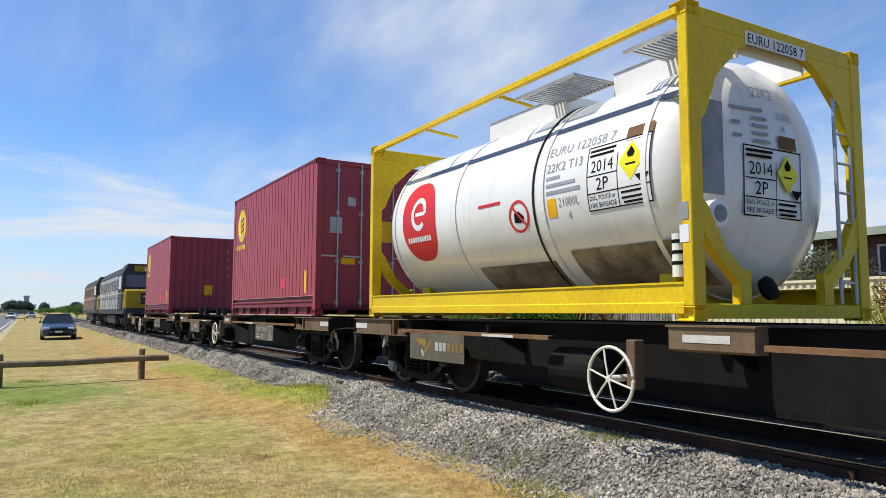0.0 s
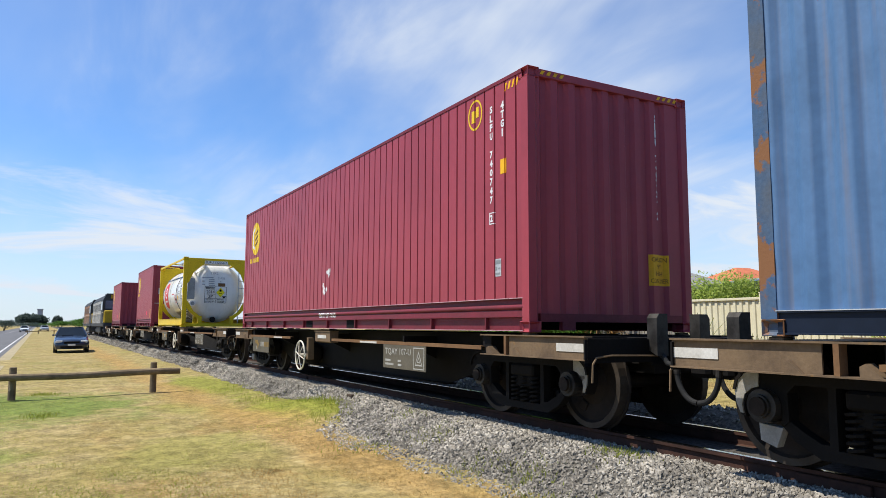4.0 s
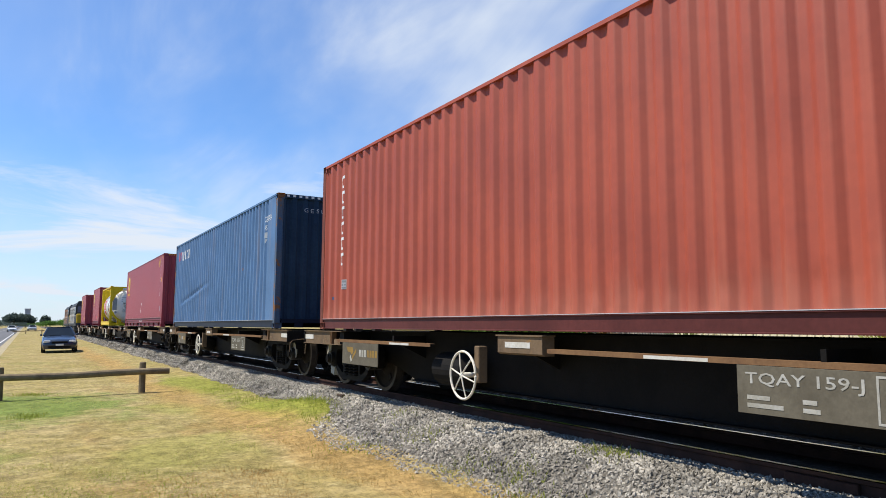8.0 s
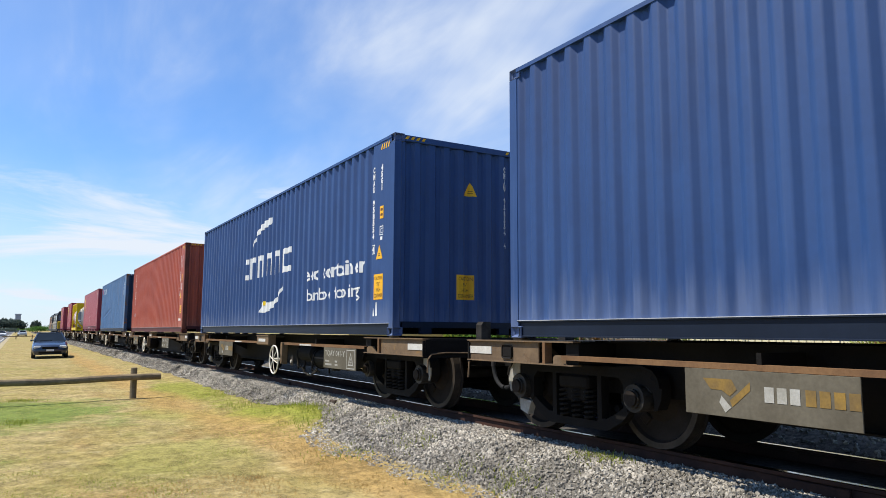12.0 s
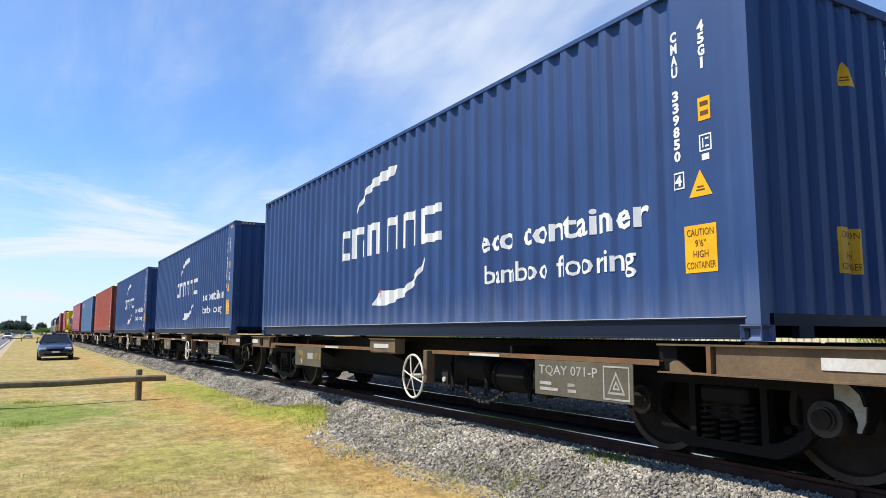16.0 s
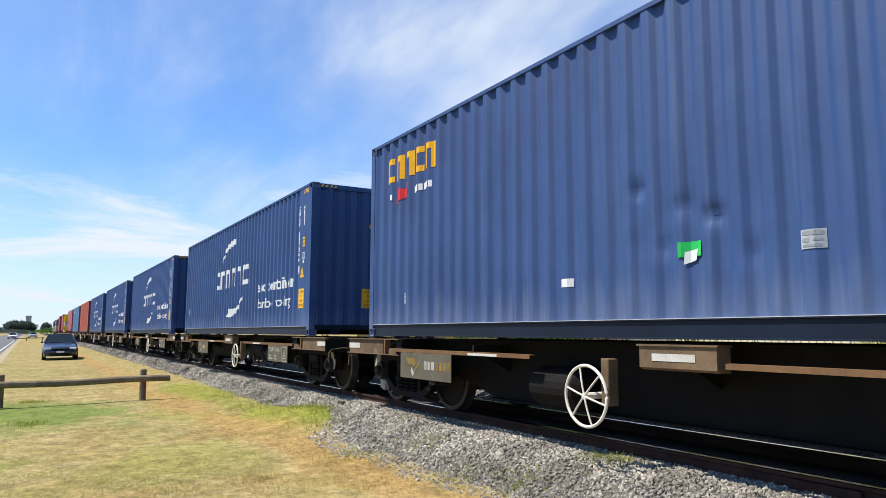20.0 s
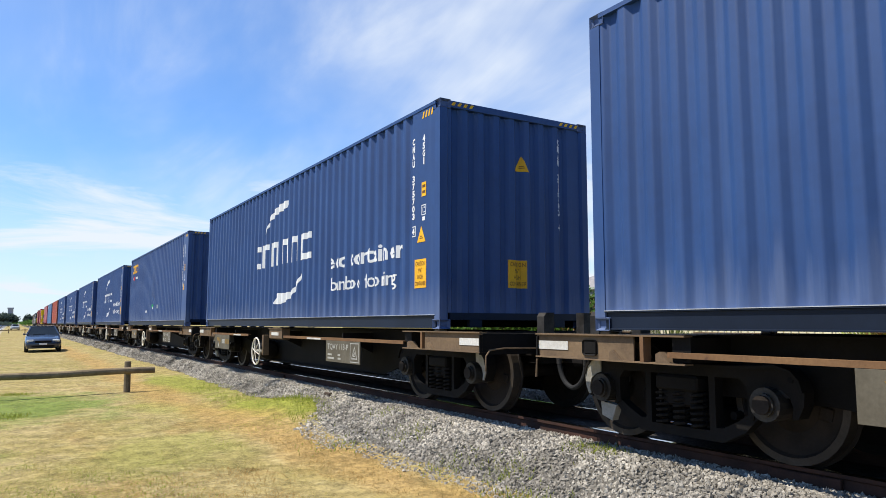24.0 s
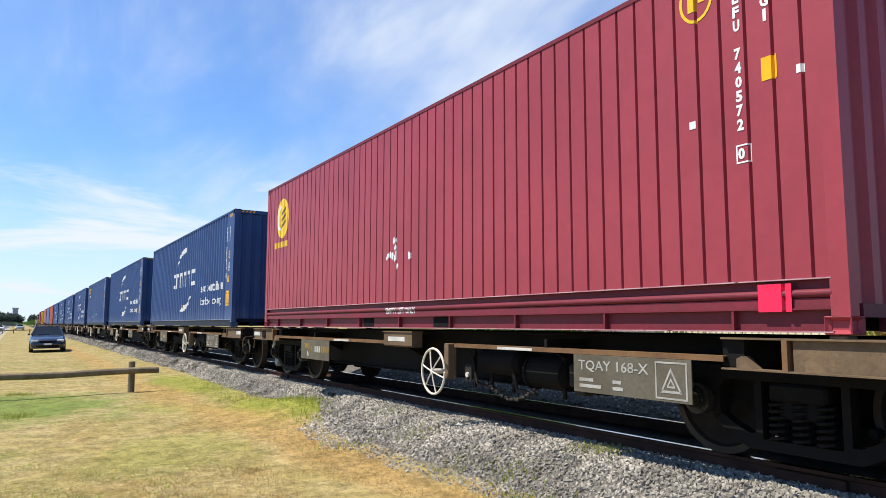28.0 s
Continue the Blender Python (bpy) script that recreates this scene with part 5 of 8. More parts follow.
    printed_sticker(c, 5.02, 0.46, 0.10, 0.15)
    id_marks(c, "SEKU 626857 1", "45G1")
    triangle_sign(c, -5.50, 1.11)
    triangle_sign(c, 0.10, 0.45, True)
    hazard_strip(c)
    load["H"] = c
    return load


def wheelset_mesh(radius):
    bm = bmesh.new()
    rod(bm, (-0.98, 0, 0), (0.98, 0, 0), 0.07, 16)
    for s in (-1, 1):
        prof = [(0.09, 0.50), (0.12, 0.50), (0.20, 0.545), (radius - 0.075, 0.535), (radius - 0.05, 0.505), (radius + 0.026, 0.505), (radius + 0.028, 0.520), (radius + 0.004, 0.536), (radius, 0.63), (radius - 0.055, 0.632), (radius - 0.075, 0.60), (0.22, 0.585), (0.14, 0.64), (0.09, 0.64)]
        n = len(bm.faces)
        m = X90 if s > 0 else Matrix.Rotation(radians(180), 4, "Z") @ X90
        lathe(bm, prof, m, 36)
        bm.faces.ensure_lookup_table()
        for f in bm.faces[n:]:
            c = m.inverted() @ f.calc_center_median()
            rr = math.hypot(c.x, c.y)
            if rr > radius - 0.045 and 0.53 < c.z < 0.64:
                f.material_index = 1
        # lightening marks that show the roll
        for k in range(2):
            a = k * math.pi
            box(bm, s * 0.59 - 0.02, s * 0.59 + 0.02, 0.27 * math.cos(a) - 0.05, 0.27 * math.cos(a) + 0.05, 0.27 * math.sin(a) - 0.05, 0.27 * math.sin(a) + 0.05, bevel=0.008)
    return finish(bm, "wheelset", (M_WHEEL, M_TREAD), False)


WAGON_WHEELS = wheelset_mesh(WHEEL_R)


M_AXLE = mat("greasy_axle_cap", (0.05, 0.046, 0.042), (0.02, 0.018, 0.016), 6, 0.5, 0.3, bump=0.2)


def build_bogie(parent, y, light):
    """A cast three-piece bogie, centred at y on its wagon."""
    bogie = part("bogie", boxes((-0.86, 0.86, -0.17, 0.17, 0.40, 0.62), (-0.30, 0.30, -0.24, 0.24, 0.60, 0.70), bevel=0.02), M_UNDER, parent)
    bogie.location = (0, y, 0)
    hood = [(0, 0.755), (0.740, 0.762), (0.910, 0.775), (1.020, 0.745), (1.090, 0.680), (1.115, 0.600), (1.105, 0.500), (1.060, 0.410), (1.015, 0.400), (1.025, 0.490), (1.000, 0.560), (0.940, 0.605), (0.840, 0.620), (0.800, 0.605), (0.740, 0.560), (0.715, 0.490), (0.710, 0.400), (0.700, 0.360), (0.655, 0.400), (0.660, 0.600), (0.600, 0.665), (0, 0.665)]
    arm = [(0.36, 0.665), (0.30, 0.665), (0.30, 0.24), (0, 0.24), (0, 0.16), (0.42, 0.16), (0.62, 0.26), (0.735, 0.38), (0.70, 0.43), (0.56, 0.34), (0.42, 0.27), (0.36, 0.27)]
    for s in (-1, 1):
        xa, xb = sorted((s * 0.75, s * 0.87))
        bm = bmesh.new()
        for e in (-1, 1):
            prism(bm, [(e * p, q) for p, q in hood], "x", xa, xb)
            prism(bm, [(e * p, q) for p, q in arm], "x", xa + 0.012, xb - 0.012)
        part("side_frame", bm, light if s < 0 else M_UNDER, bogie, "cast steel side frame")
        for e in (-1, 1):
            rim = [(1.115, 0.600), (1.090, 0.685), (1.025, 0.752), (0.910, 0.785), (0.740, 0.772), (0.620, 0.768)]
            inn = [(1.090, 0.600), (1.068, 0.672), (1.008, 0.730), (0.905, 0.758), (0.740, 0.747), (0.620, 0.742)]
            part("frame_rim", prism(bmesh.new(), [(e * p, q) for p, q in rim + inn[::-1]], "x", *sorted((s * 0.871, s * 0.895))), light if s < 0 else M_BOGIE, bogie)
            # no opening here: a black disc gives the hole its shade
            part("lug", rod(bmesh.new(), (s * 0.868, e * 1.015, 0.685), (s * 0.876, e * 1.015, 0.685), 0.022, 12), M_BLACKINK, bogie, "black disc for the shaded hole of the lifting lug")
        out = 1 if y > 0 else -1
        horn = [(0.890, 0.762), (1.010, 0.735), (1.075, 0.675), (1.100, 0.600), (1.090, 0.500), (1.055, 0.425), (1.028, 0.425), (1.040, 0.490), (1.015, 0.570), (0.950, 0.620), (0.890, 0.635)]
        part("horn", prism(bmesh.new(), [(out * p, q) for p, q in horn], "x", *sorted((s * 0.871, s * 0.884))), M_HORN, bogie, "pale dusty end of the side frame")
        foot = [(0.70, 0.345), (0.90, 0.365), (0.89, 0.24), (0.76, 0.20)]
        if out > 0:
            part("pedestal_foot", prism(bmesh.new(), [(out * p, q) for p, q in foot], "x", *sorted((s * 0.80, s * 0.876))), M_HORN, bogie, "pale dusty foot of the side frame")
        for k in (-0.18, 0.0, 0.18):
            bm = bmesh.new()
            pts = [(s * 0.83 + 0.06 * math.cos(a * 0.7), k + 0.06 * math.sin(a * 0.7), 0.24 + 0.30 * a / 56) for a in range(57)]
            tube(bm, pts, 0.015, 5)
            part("coil_spring", bm, M_UNDER, bogie)
        part("bolster_end", boxes((*sorted((s * 0.72, s * 0.90)), -0.22, 0.22, 0.53, 0.66), bevel=0.02), M_UNDER, bogie)
        for e in (-1, 1):
            bm = rod(bmesh.new(), (s * 0.70, e * 0.84, AXLE_Z), (s * 0.93, e * 0.84, AXLE_Z), 0.125, 18)
            box(bm, *sorted((s * 0.70, s * 0.85)), e * 0.84 - 0.16, e * 0.84 + 0.16, AXLE_Z + 0.05, AXLE_Z + 0.155, bevel=0.01)
            ab = part("axle_box", bm, M_AXLE, bogie)
            part("axle_cap", rod(bmesh.new(), (s * 0.93, e * 0.84, AXLE_Z), (s * 0.955, e * 0.84, AXLE_Z), 0.085, 16), M_AXLE, ab)
            for k in range(3):
                a = k * 2.094 + 0.4
                part("bolt", rod(bmesh.new(), (s * 0.955, e * 0.84 + 0.05 * math.cos(a), AXLE_Z + 0.05 * math.sin(a)), (s * 0.972, e * 0.84 + 0.05 * math.cos(a), AXLE_Z + 0.05 * math.sin(a)), 0.018, 6), M_GALV, ab)
    part("transom", boxes((-0.70, 0.70, -0.30, 0.30, 0.24, 0.40), bevel=0.02), M_UNDER, bogie)
    for e in (-1, 1):
        part("brake_beam", rod(bmesh.new(), (-0.72, e * 0.42, 0.36), (0.72, e * 0.42, 0.36), 0.035, 8), M_UNDER, bogie)
        for s in (-1, 1):
            part("brake_shoe", boxes((s * 0.57 - 0.05, s * 0.57 + 0.05, e * 0.435 - 0.03, e * 0.435 + 0.03, 0.28, 0.58), bevel=0.01), M_UNDER, bogie)
        w = part("wheelset", WAGON_WHEELS, M_WHEEL, bogie, "steel wheels on their axle")
        w.location = (0, e * 0.84, AXLE_Z)
    return bogie


def logo_panel(parent, y0, y1, s):
    """Grey side panel with the operator's emblem as plain shapes."""
    x = s * 1.212
    p = part("logo_panel", boxes((min(x, x - s * 0.012), max(x, x - s * 0.012), y0, y1, 0.475, 0.812), bevel=0.002), M_PLATE, parent, "dusty grey panel with a yellow emblem")
    def at(u, v):
        return (x + s * 0.0025, (y1 - u if s < 0 else y0 + u), 0.475 + v)
    bm = bmesh.new()
    for lp in ([(0.17, 0.27), (0.42, 0.27), (0.46, 0.20), (0.40, 0.15), (0.33, 0.19), (0.24, 0.19)], [(0.50, 0.20), (0.57, 0.26), (0.57, 0.20), (0.42, 0.075), (0.40, 0.12)]):
        bm.faces.new([bm.verts.new(at(*q)) for q in (lp if s < 0 else lp[::-1])])
    for k in range(4):
        u = 0.98 + k * 0.095
        bm.faces.new([bm.verts.new(at(*q)) for q in (rect(u, u + 0.072, 0.13, 0.235) if s > 0 else rect(u, u + 0.072, 0.13, 0.235))])
    for piece in islands(bm):
        part("emblem", piece, M_PLATEYEL, p, "faded yellow emblem")
    bm.free()
    bm = bmesh.new()
    for lp in ([(0.33, 0.15), (0.41, 0.07), (0.36, 0.03), (0.31, 0.10)], *[rect(0.68 + k * 0.095, 0.752 + k * 0.095, 0.13, 0.235) for k in range(3)]):
        bm.faces.new([bm.verts.new(at(*q)) for q in lp])
    for piece in islands(bm):
        part("emblem", piece, M_PLATETXT, p, "faded white emblem")
    bm.free()


def number_panel(parent, y0, y1, s):
    x = s * 1.212
    p = part("number_panel", boxes((min(x, x - s * 0.012), max(x, x - s * 0.012), y0, y1, 0.475, 0.812), bevel=0.002), M_PLATE, parent, "dusty grey panel with the wagon's number")
    def at(u, v):
        return (x + s * 0.0025, (y1 - u if s < 0 else y0 + u), 0.475 + v)
    bm = bmesh.new()
    for lp in (rect(0.98, 1.30, 0.02, 0.035), rect(0.98, 1.30, 0.30, 0.315), rect(0.98, 0.995, 0.035, 0.30), rect(1.285, 1.30, 0.035, 0.30),
               [(1.03, 0.07), (1.25, 0.07), (1.235, 0.09), (1.045, 0.09)], [(1.03, 0.07), (1.14, 0.27), (1.14, 0.235), (1.06, 0.09)], [(1.25, 0.07), (1.14, 0.27), (1.14, 0.235), (1.22, 0.09)],
               rect(1.10, 1.18, 0.11, 0.125), [(1.10, 0.125), (1.14, 0.19), (1.14, 0.165), (1.115, 0.125)], [(1.18, 0.125), (1.14, 0.19), (1.14, 0.165), (1.165, 0.125)],
               rect(0.08, 0.26, 0.10, 0.13), rect(0.50, 0.60, 0.10, 0.13), rect(0.08, 0.36, 0.045, 0.075), rect(0.50, 0.62, 0.045, 0.075)):
        bm.faces.new([bm.verts.new(at(*q)) for q in lp])
    for piece in islands(bm):
        part("print", piece, M_PLATETXT, p, "faded stencilled signs")
    bm.free()
    return p


def build_wagon(kind):
    """A skeletal container flat wagon; kind 1 has its handwheel near the front, kind 2 near the middle."""
    w = thing("flat_wagon", "dusty brown steel skeleton flat wagon carrying a container", "wagon", "flat wagons of the train")
    for s in (-1, 1):
        low = 0.30 if kind == 1 else 0.42
        bm = prism(bmesh.new(), [(-5.3, 0.975), (5.3, 0.975), (5.3, 0.50), (4.3, 0.50), (3.5, low), (-3.5, low), (-4.3, 0.50), (-5.3, 0.50)], "x", s * 0.67 - 0.012, s * 0.67 + 0.012)
        part("main_sill", bm, M_UNDER, w, "deep dark steel main sill")
        part("sill_flange", boxes((s * 0.67 - 0.10, s * 0.67 + 0.10, -5.3, 5.3, 0.975, 0.995)), M_UNDER, w)
        part("sill_flange", boxes((s * 0.67 - 0.10, s * 0.67 + 0.10, -3.5, 3.5, low - 0.015, low)), M_UNDER, w)
    for y in (-4.3, -2.1, 0.1, 2.3, 4.4):
        part("cross_bearer", boxes((-0.655, 0.655, y - 0.05, y + 0.05, 0.72, 0.94)), M_UNDER, w)
    for y in (-3.1, 0.2, 3.2):
        for s in (-1, 1):
            part("outrigger", prism(bmesh.new(), [(s * 0.685, 0.94), (s * 1.20, 0.94), (s * 1.20, 0.86), (s * 0.685, 0.62)], "y", y - 0.02, y + 0.02), M_UNDER, w)
    bm = bmesh.new()
    rod(bm, (-0.30, -5.6, 0.90), (-0.30, 5.6, 0.90), 0.022, 8)
    rod(bm, (0.25, -5.6, 0.88), (0.25, 5.6, 0.88), 0.03, 8)
    part("brake_pipe", bm, M_UNDER, w)
    for e in (-1, 1):
        lo, hi = sorted((e * 5.13, e * 6.95))
        part("centre_sill", boxes((-0.34, 0.34, lo, hi - 0.001 * e, 0.70, 0.975), bevel=0.01), M_UNDER, w, "dark steel centre sill")
        for y in (5.20, 6.84):
            part("end_beam", boxes((-1.16, 1.16, e * y - 0.09, e * y + 0.09, 0.78, 0.972)), M_UNDER, w, "dark steel cross beam")
        ya, yb = sorted((e * 5.14, e * 6.60))
        part("deck_plate", boxes((-1.112, 1.112, ya, yb, 0.972, 0.984)), M_UNDER, w, "dark steel deck plate")
        for s in (-1, 1):
            o = s * 1.212
            part("top_flange", boxes((min(o, o - s * 0.10), max(o, o - s * 0.10), lo, hi, 0.978, 0.992)), M_WAGON, w, "dusty brown flange")
            part("channel_web", boxes((min(o - s * 0.03, o - s * 0.045), max(o - s * 0.03, o - s * 0.045), lo + (0.55 if e > 0 else 0), hi - (0.55 if e < 0 else 0), 0.772, 0.978)), M_WAGON, w, "dusty brown side channel")
            part("bottom_flange", boxes((min(o, o - s * 0.10), max(o, o - s * 0.10), lo, hi, 0.760, 0.772)), M_WAGON, w, "dusty brown flange")
            bm = bmesh.new()
            u = e * 5.60
            box(bm, min(o, o - s * 0.09), max(o, o - s * 0.09), u - 0.055, u - 0.015, 0.772, 0.978)
            part("side_bracket", bm, M_STRIP, w, "worn pale bracket")
            for d in (-0.30, 0.22):
                part("gusset", prism(bmesh.new(), [(u + d - 0.02, 0.772), (u + d + 0.12, 0.772), (u + d + 0.12, 0.84), (u + d + 0.08, 0.86)], "x", *sorted((o, o - s * 0.10))), M_WAGON, w)
            y0, y1 = sorted((e * 6.50, e * 6.935))
            bm = boxes((min(o - s * 0.024, o - s * 0.03), max(o - s * 0.024, o - s * 0.03), y0, y1, 0.84, 0.92))
            part("reflector", bm, M_REFLECT, w, "white reflector strip")
            if kind == 2 and e > 0:
                part("rating_plate", boxes((min(o - s * 0.018, o - s * 0.03), max(o - s * 0.018, o - s * 0.03), e * 6.2 - 0.09, e * 6.2 + 0.09, 0.80, 0.94), bevel=0.02), M_UNDER, w)
            # end stanchions
            bm = bmesh.new()
            prism(bm, [(s * 0.23, 0.99), (s * 0.38, 0.99), (s * 0.38, 1.17), (s * 0.345, 1.215), (s * 0.23, 1.215)], "y", *sorted((e * 6.93, e * 7.06)))
            prism(bm, [(e * 6.93, 0.86), (e * 7.06, 0.80), (e * 7.06, 0.99), (e * 6.93, 0.99)], "x", *sorted((s * 0.23, s * 0.38)))
            part("end_stanchion", bm, M_AXLE, w, "black steel end stop")
        ya, yb = sorted((e * 6.93, e * 6.95))
        bm = boxes((-1.205, 1.205, ya, yb, 0.74, 0.962))
        box(bm, -0.30, 0.30, *sorted((e * 6.3, e * 6.94)), 0.62, 0.80)
        part("headstock", bm, M_UNDER, w, "dark steel headstock")
        bm = boxes((-0.07, 0.07, *sorted((e * 6.9, e * 7.28)), 0.64, 0.78), bevel=0.02)
        box(bm, -0.14, 0.14, *sorted((e * 7.22, e * 7.463)), 0.60, 0.86, bevel=0.04)
        part("coupler", bm, M_UNDER, w, "knuckle coupler")
        for hx in (-0.30, 0.30):
            drop = [(hx, e * (6.96 + 0.05 * k), 0.84 - 0.012 * k * k) for k in range(4)]
            drop += [(hx, e * (7.463 - 0.24 * math.cos(math.pi / 2 * k / 9)), 0.70 - 0.32 * math.sin(math.pi / 2 * k / 9) ** 0.9) for k in range(10)]
            ho = part("air_hose", tube(bmesh.new(), drop, 0.027, 10), M_RUBBER, w, "hanging black rubber air hose")
            part("hose_clamp", tube(bmesh.new(), [(q[0], q[1], q[2]) for q in drop[4:6]], 0.032, 10), M_AXLE, ho, "steel hose coupling")
        bm = tube(bmesh.new(), [(-0.30, e * 6.985, 0.80), (-0.90, e * 6.985, 0.81), (-1.10, e * 6.99, 0.79), (-1.155, e * 7.0, 0.73), (-1.165, e * 7.0, 0.56)], 0.010, 6)
        part("lever_rod", bm, M_WAGON, w, "bent uncoupling rod")
        for sx in (-1, 1):
            part("twistlock", boxes((sx * 1.14 - 0.06, sx * 1.14 + 0.06, e * 6.0 - 0.06, e * 6.0 + 0.06, 0.985, 1.0165), bevel=0.01), M_WAGON, w)
    # side strips, panels and brackets
    gap = (2.11, -0.27) if kind == 1 else (0.45, -1.42)
    panels = ((3.68, 5.04), (-3.79, -2.45)) if kind == 1 else ((2.50, 3.84), (-4.86, -3.52))
    for s in (-1, 1):
        o = s * 1.212
        for y0, y1 in ((gap[0], 5.30), (-5.15, gap[1])):
            bm = boxes((min(o, o - s * 0.07), max(o, o - s * 0.07), y0, y1, 0.846, 0.858), (min(o, o - s * 0.012), max(o, o - s * 0.012), y0, y1, 0.815, 0.846))
            part("side_strip", bm, M_STRIP, w, "rusty orange-brown side strip")
        for y in ((2.7, 3.3) if kind == 1 else (1.7, 2.3)), ((-2.2, -1.55) if kind == 1 else (-2.9, -2.3)):
            a, b = sorted(y)
            part("reflector", boxes((min(o + s * 0.002, o), max(o + s * 0.002, o), a, b, 0.818, 0.846)), M_REFLECT, w, "white reflector strip")
        logo_panel(w, *panels[0], s)
        number_panel(w, *panels[1], s)
        c0, c1 = (-0.20, 0.58) if kind == 1 else (-0.38, 0.45)
        bm = bmesh.new()
        prism(bm, [(s * 1.215, 0.975), (s * 1.215, 0.80), (s * 1.18, 0.78), (s * 1.06, 0.78), (s * 1.06, 0.974), (s * 1.20, 0.974)], "y", c0, c1)
        box(bm, min(s * 1.23, s * 1.06), max(s * 1.23, s * 1.06), c0 - 0.02, c1 + 0.02, 0.975, 0.99)
        part("container_bracket", bm, M_WAGON, w, "brown steel container bracket")
        part("reflector", boxes((min(s * 1.216, s * 1.219), max(s * 1.216, s * 1.219), c0 + 0.2, c1 - 0.14, 0.855, 0.915)), M_REFLECT, w, "white reflector strip")
    # handbrake
    hy = 1.15 if kind == 1 else -1.10
    part("handbrake_post", boxes((-1.22, -1.10, hy - 0.20, hy - 0.10, 0.44, 0.855), bevel=0.008), M_WAGON, w, "brown steel handbrake post")
    bm = bmesh.new()
    part("handwheel_hub", rod(bmesh.new(), (-1.335, hy, 0.52), (-1.12, hy, 0.52), 0.03, 10), M_WHEELWHITE, w)
    ringp = [(-1.31, hy + 0.27 * math.cos(k * math.pi / 20), 0.52 + 0.27 * math.sin(k * math.pi / 20)) for k in range(41)]
    tube(bm, ringp, 0.0145, 8)
    wheel = part("handwheel", bm, M_WHEELWHITE, w, "cream six-spoked handwheel")
    for k in range(6):
        a = k * math.pi / 3 + 0.25
        bm = tube(bmesh.new(), [(-1.33, hy, 0.52), (-1.325, hy + 0.13 * math.cos(a), 0.52 + 0.13 * math.sin(a)), (-1.31, hy + 0.265 * math.cos(a), 0.52 + 0.265 * math.sin(a))], 0.009, 6)
        part("spoke", bm, M_WHEELWHITE, wheel)
    # air gear under the floor
    if kind == 1:
        bm = lathe(bmesh.new(), [(0, -0.42), (0.14, -0.40), (0.21, -0.33), (0.21, 0.33), (0.14, 0.40), (0, 0.42)], Matrix.Translation((-0.88, 1.95, 0.53)) @ Y90, 20)
        part("air_reservoir", bm, M_UNDER, w, "grimy black air reservoir")
    else:
        cyl = part("brake_cylinder", lathe(bmesh.new(), [(0, -0.36), (0.10, -0.35), (0.17, -0.30), (0.17, 0.22), (0.19, 0.23), (0.19, 0.26), (0.10, 0.30), (0, 0.31)], Matrix.Translation((-0.84, -2.75, 0.58)) @ Y90, 20), M_UNDER, w, "grimy brake cylinder")
        part("push_rod", rod(bmesh.new(), (-0.84, -2.45, 0.58), (-0.84, -1.75, 0.56), 0.022, 8), M_BOGIE, cyl)
        part("triple_valve", boxes((-1.02, -0.80, -3.42, -3.22, 0.48, 0.70), (-0.98, -0.84, -3.40, -3.25, 0.40, 0.48), bevel=0.02), M_BOGIE, w, "dusty brake valve")
        part("air_reservoir", lathe(bmesh.new(), [(0, -0.40), (0.10, -0.38), (0.15, -0.32), (0.15, 0.32), (0.10, 0.38), (0, 0.40)], Matrix.Translation((-0.86, -1.95, 0.66)) @ Y90, 20), M_UNDER, w, "grimy black air reservoir")
        for y in (-1.42, -1.78, -2.20, -3.05):
            part("hanger", prism(bmesh.new(), [(y - 0.03, 0.80), (y + 0.03, 0.80), (y + 0.02, 0.34), (y - 0.02, 0.34)], "x", -0.93, -0.905), M_UNDER, w)
        for y, z in ((-1.42, 0.40), (-2.20, 0.38)):
            part("brake_lever", tube(bmesh.new(), [(-0.95, y, z + 0.30), (-0.95, y - 0.10, z), (-0.95, y - 0.45, z - 0.03)], 0.02, 6), M_BOGIE, w)
        part("bracket_plate", boxes((-1.10, -1.085, -1.62, -1.48, 0.42, 0.62), bevel=0.004), M_BOGIE, w)
        part("lever_pin", rod(bmesh.new(), (-1.12, -1.55, 0.50), (-1.08, -1.55, 0.50), 0.03, 10), M_REFLECT, w)
        bm = bmesh.new()
        for k in range(20):
            t = k / 20
            sag = 0.44 - 0.17 * math.sin(math.pi * t)
            rod(bm, (-1.0, -1.75 - t * 0.95, sag), (-0.985 - 0.03 * (k % 2), -1.80 - t * 0.95, sag + 0.01 * (k % 3 - 1)), 0.014, 6)
        part("brake_chain", bm, M_BOGIE, w)
    bm = bmesh.new()
    rod(bm, (-0.5, -4.3, 0.40), (-0.4, 4.3, 0.44), 0.022, 8)
    box(bm, -0.62, -0.30, -0.7, -0.2, 0.42, 0.66, bevel=0.02)
    part("brake_rigging", bm, M_UNDER, w)
    for e in (-1, 1):
        build_bogie(w, e * 5.50, M_UNDER)
    return w


def number_wagon(w, text):
    for p in [o for o in w.children if o.name.startswith("number_panel")]:
        ys = [v.co.y for v in p.data.vertices]
        xs = [v.co.x for v in p.data.vertices]
        s = -1 if sum(xs) < 0 else 1
        y0, y1 = min(ys), max(ys)
        bm = fitted(text, 0.84, 0.105, 0.001)
        for v in bm.verts:
            u, h = v.co.x + 0.07, v.co.y + 0.185
            v.co = (s * 1.2150, y1 - u if s < 0 else y0 + u, 0.475 + h)
        for piece in islands(bm):
            part("wagon_number", piece, M_PLATETXT, p, "white figure of the wagon number")
        bm.free()


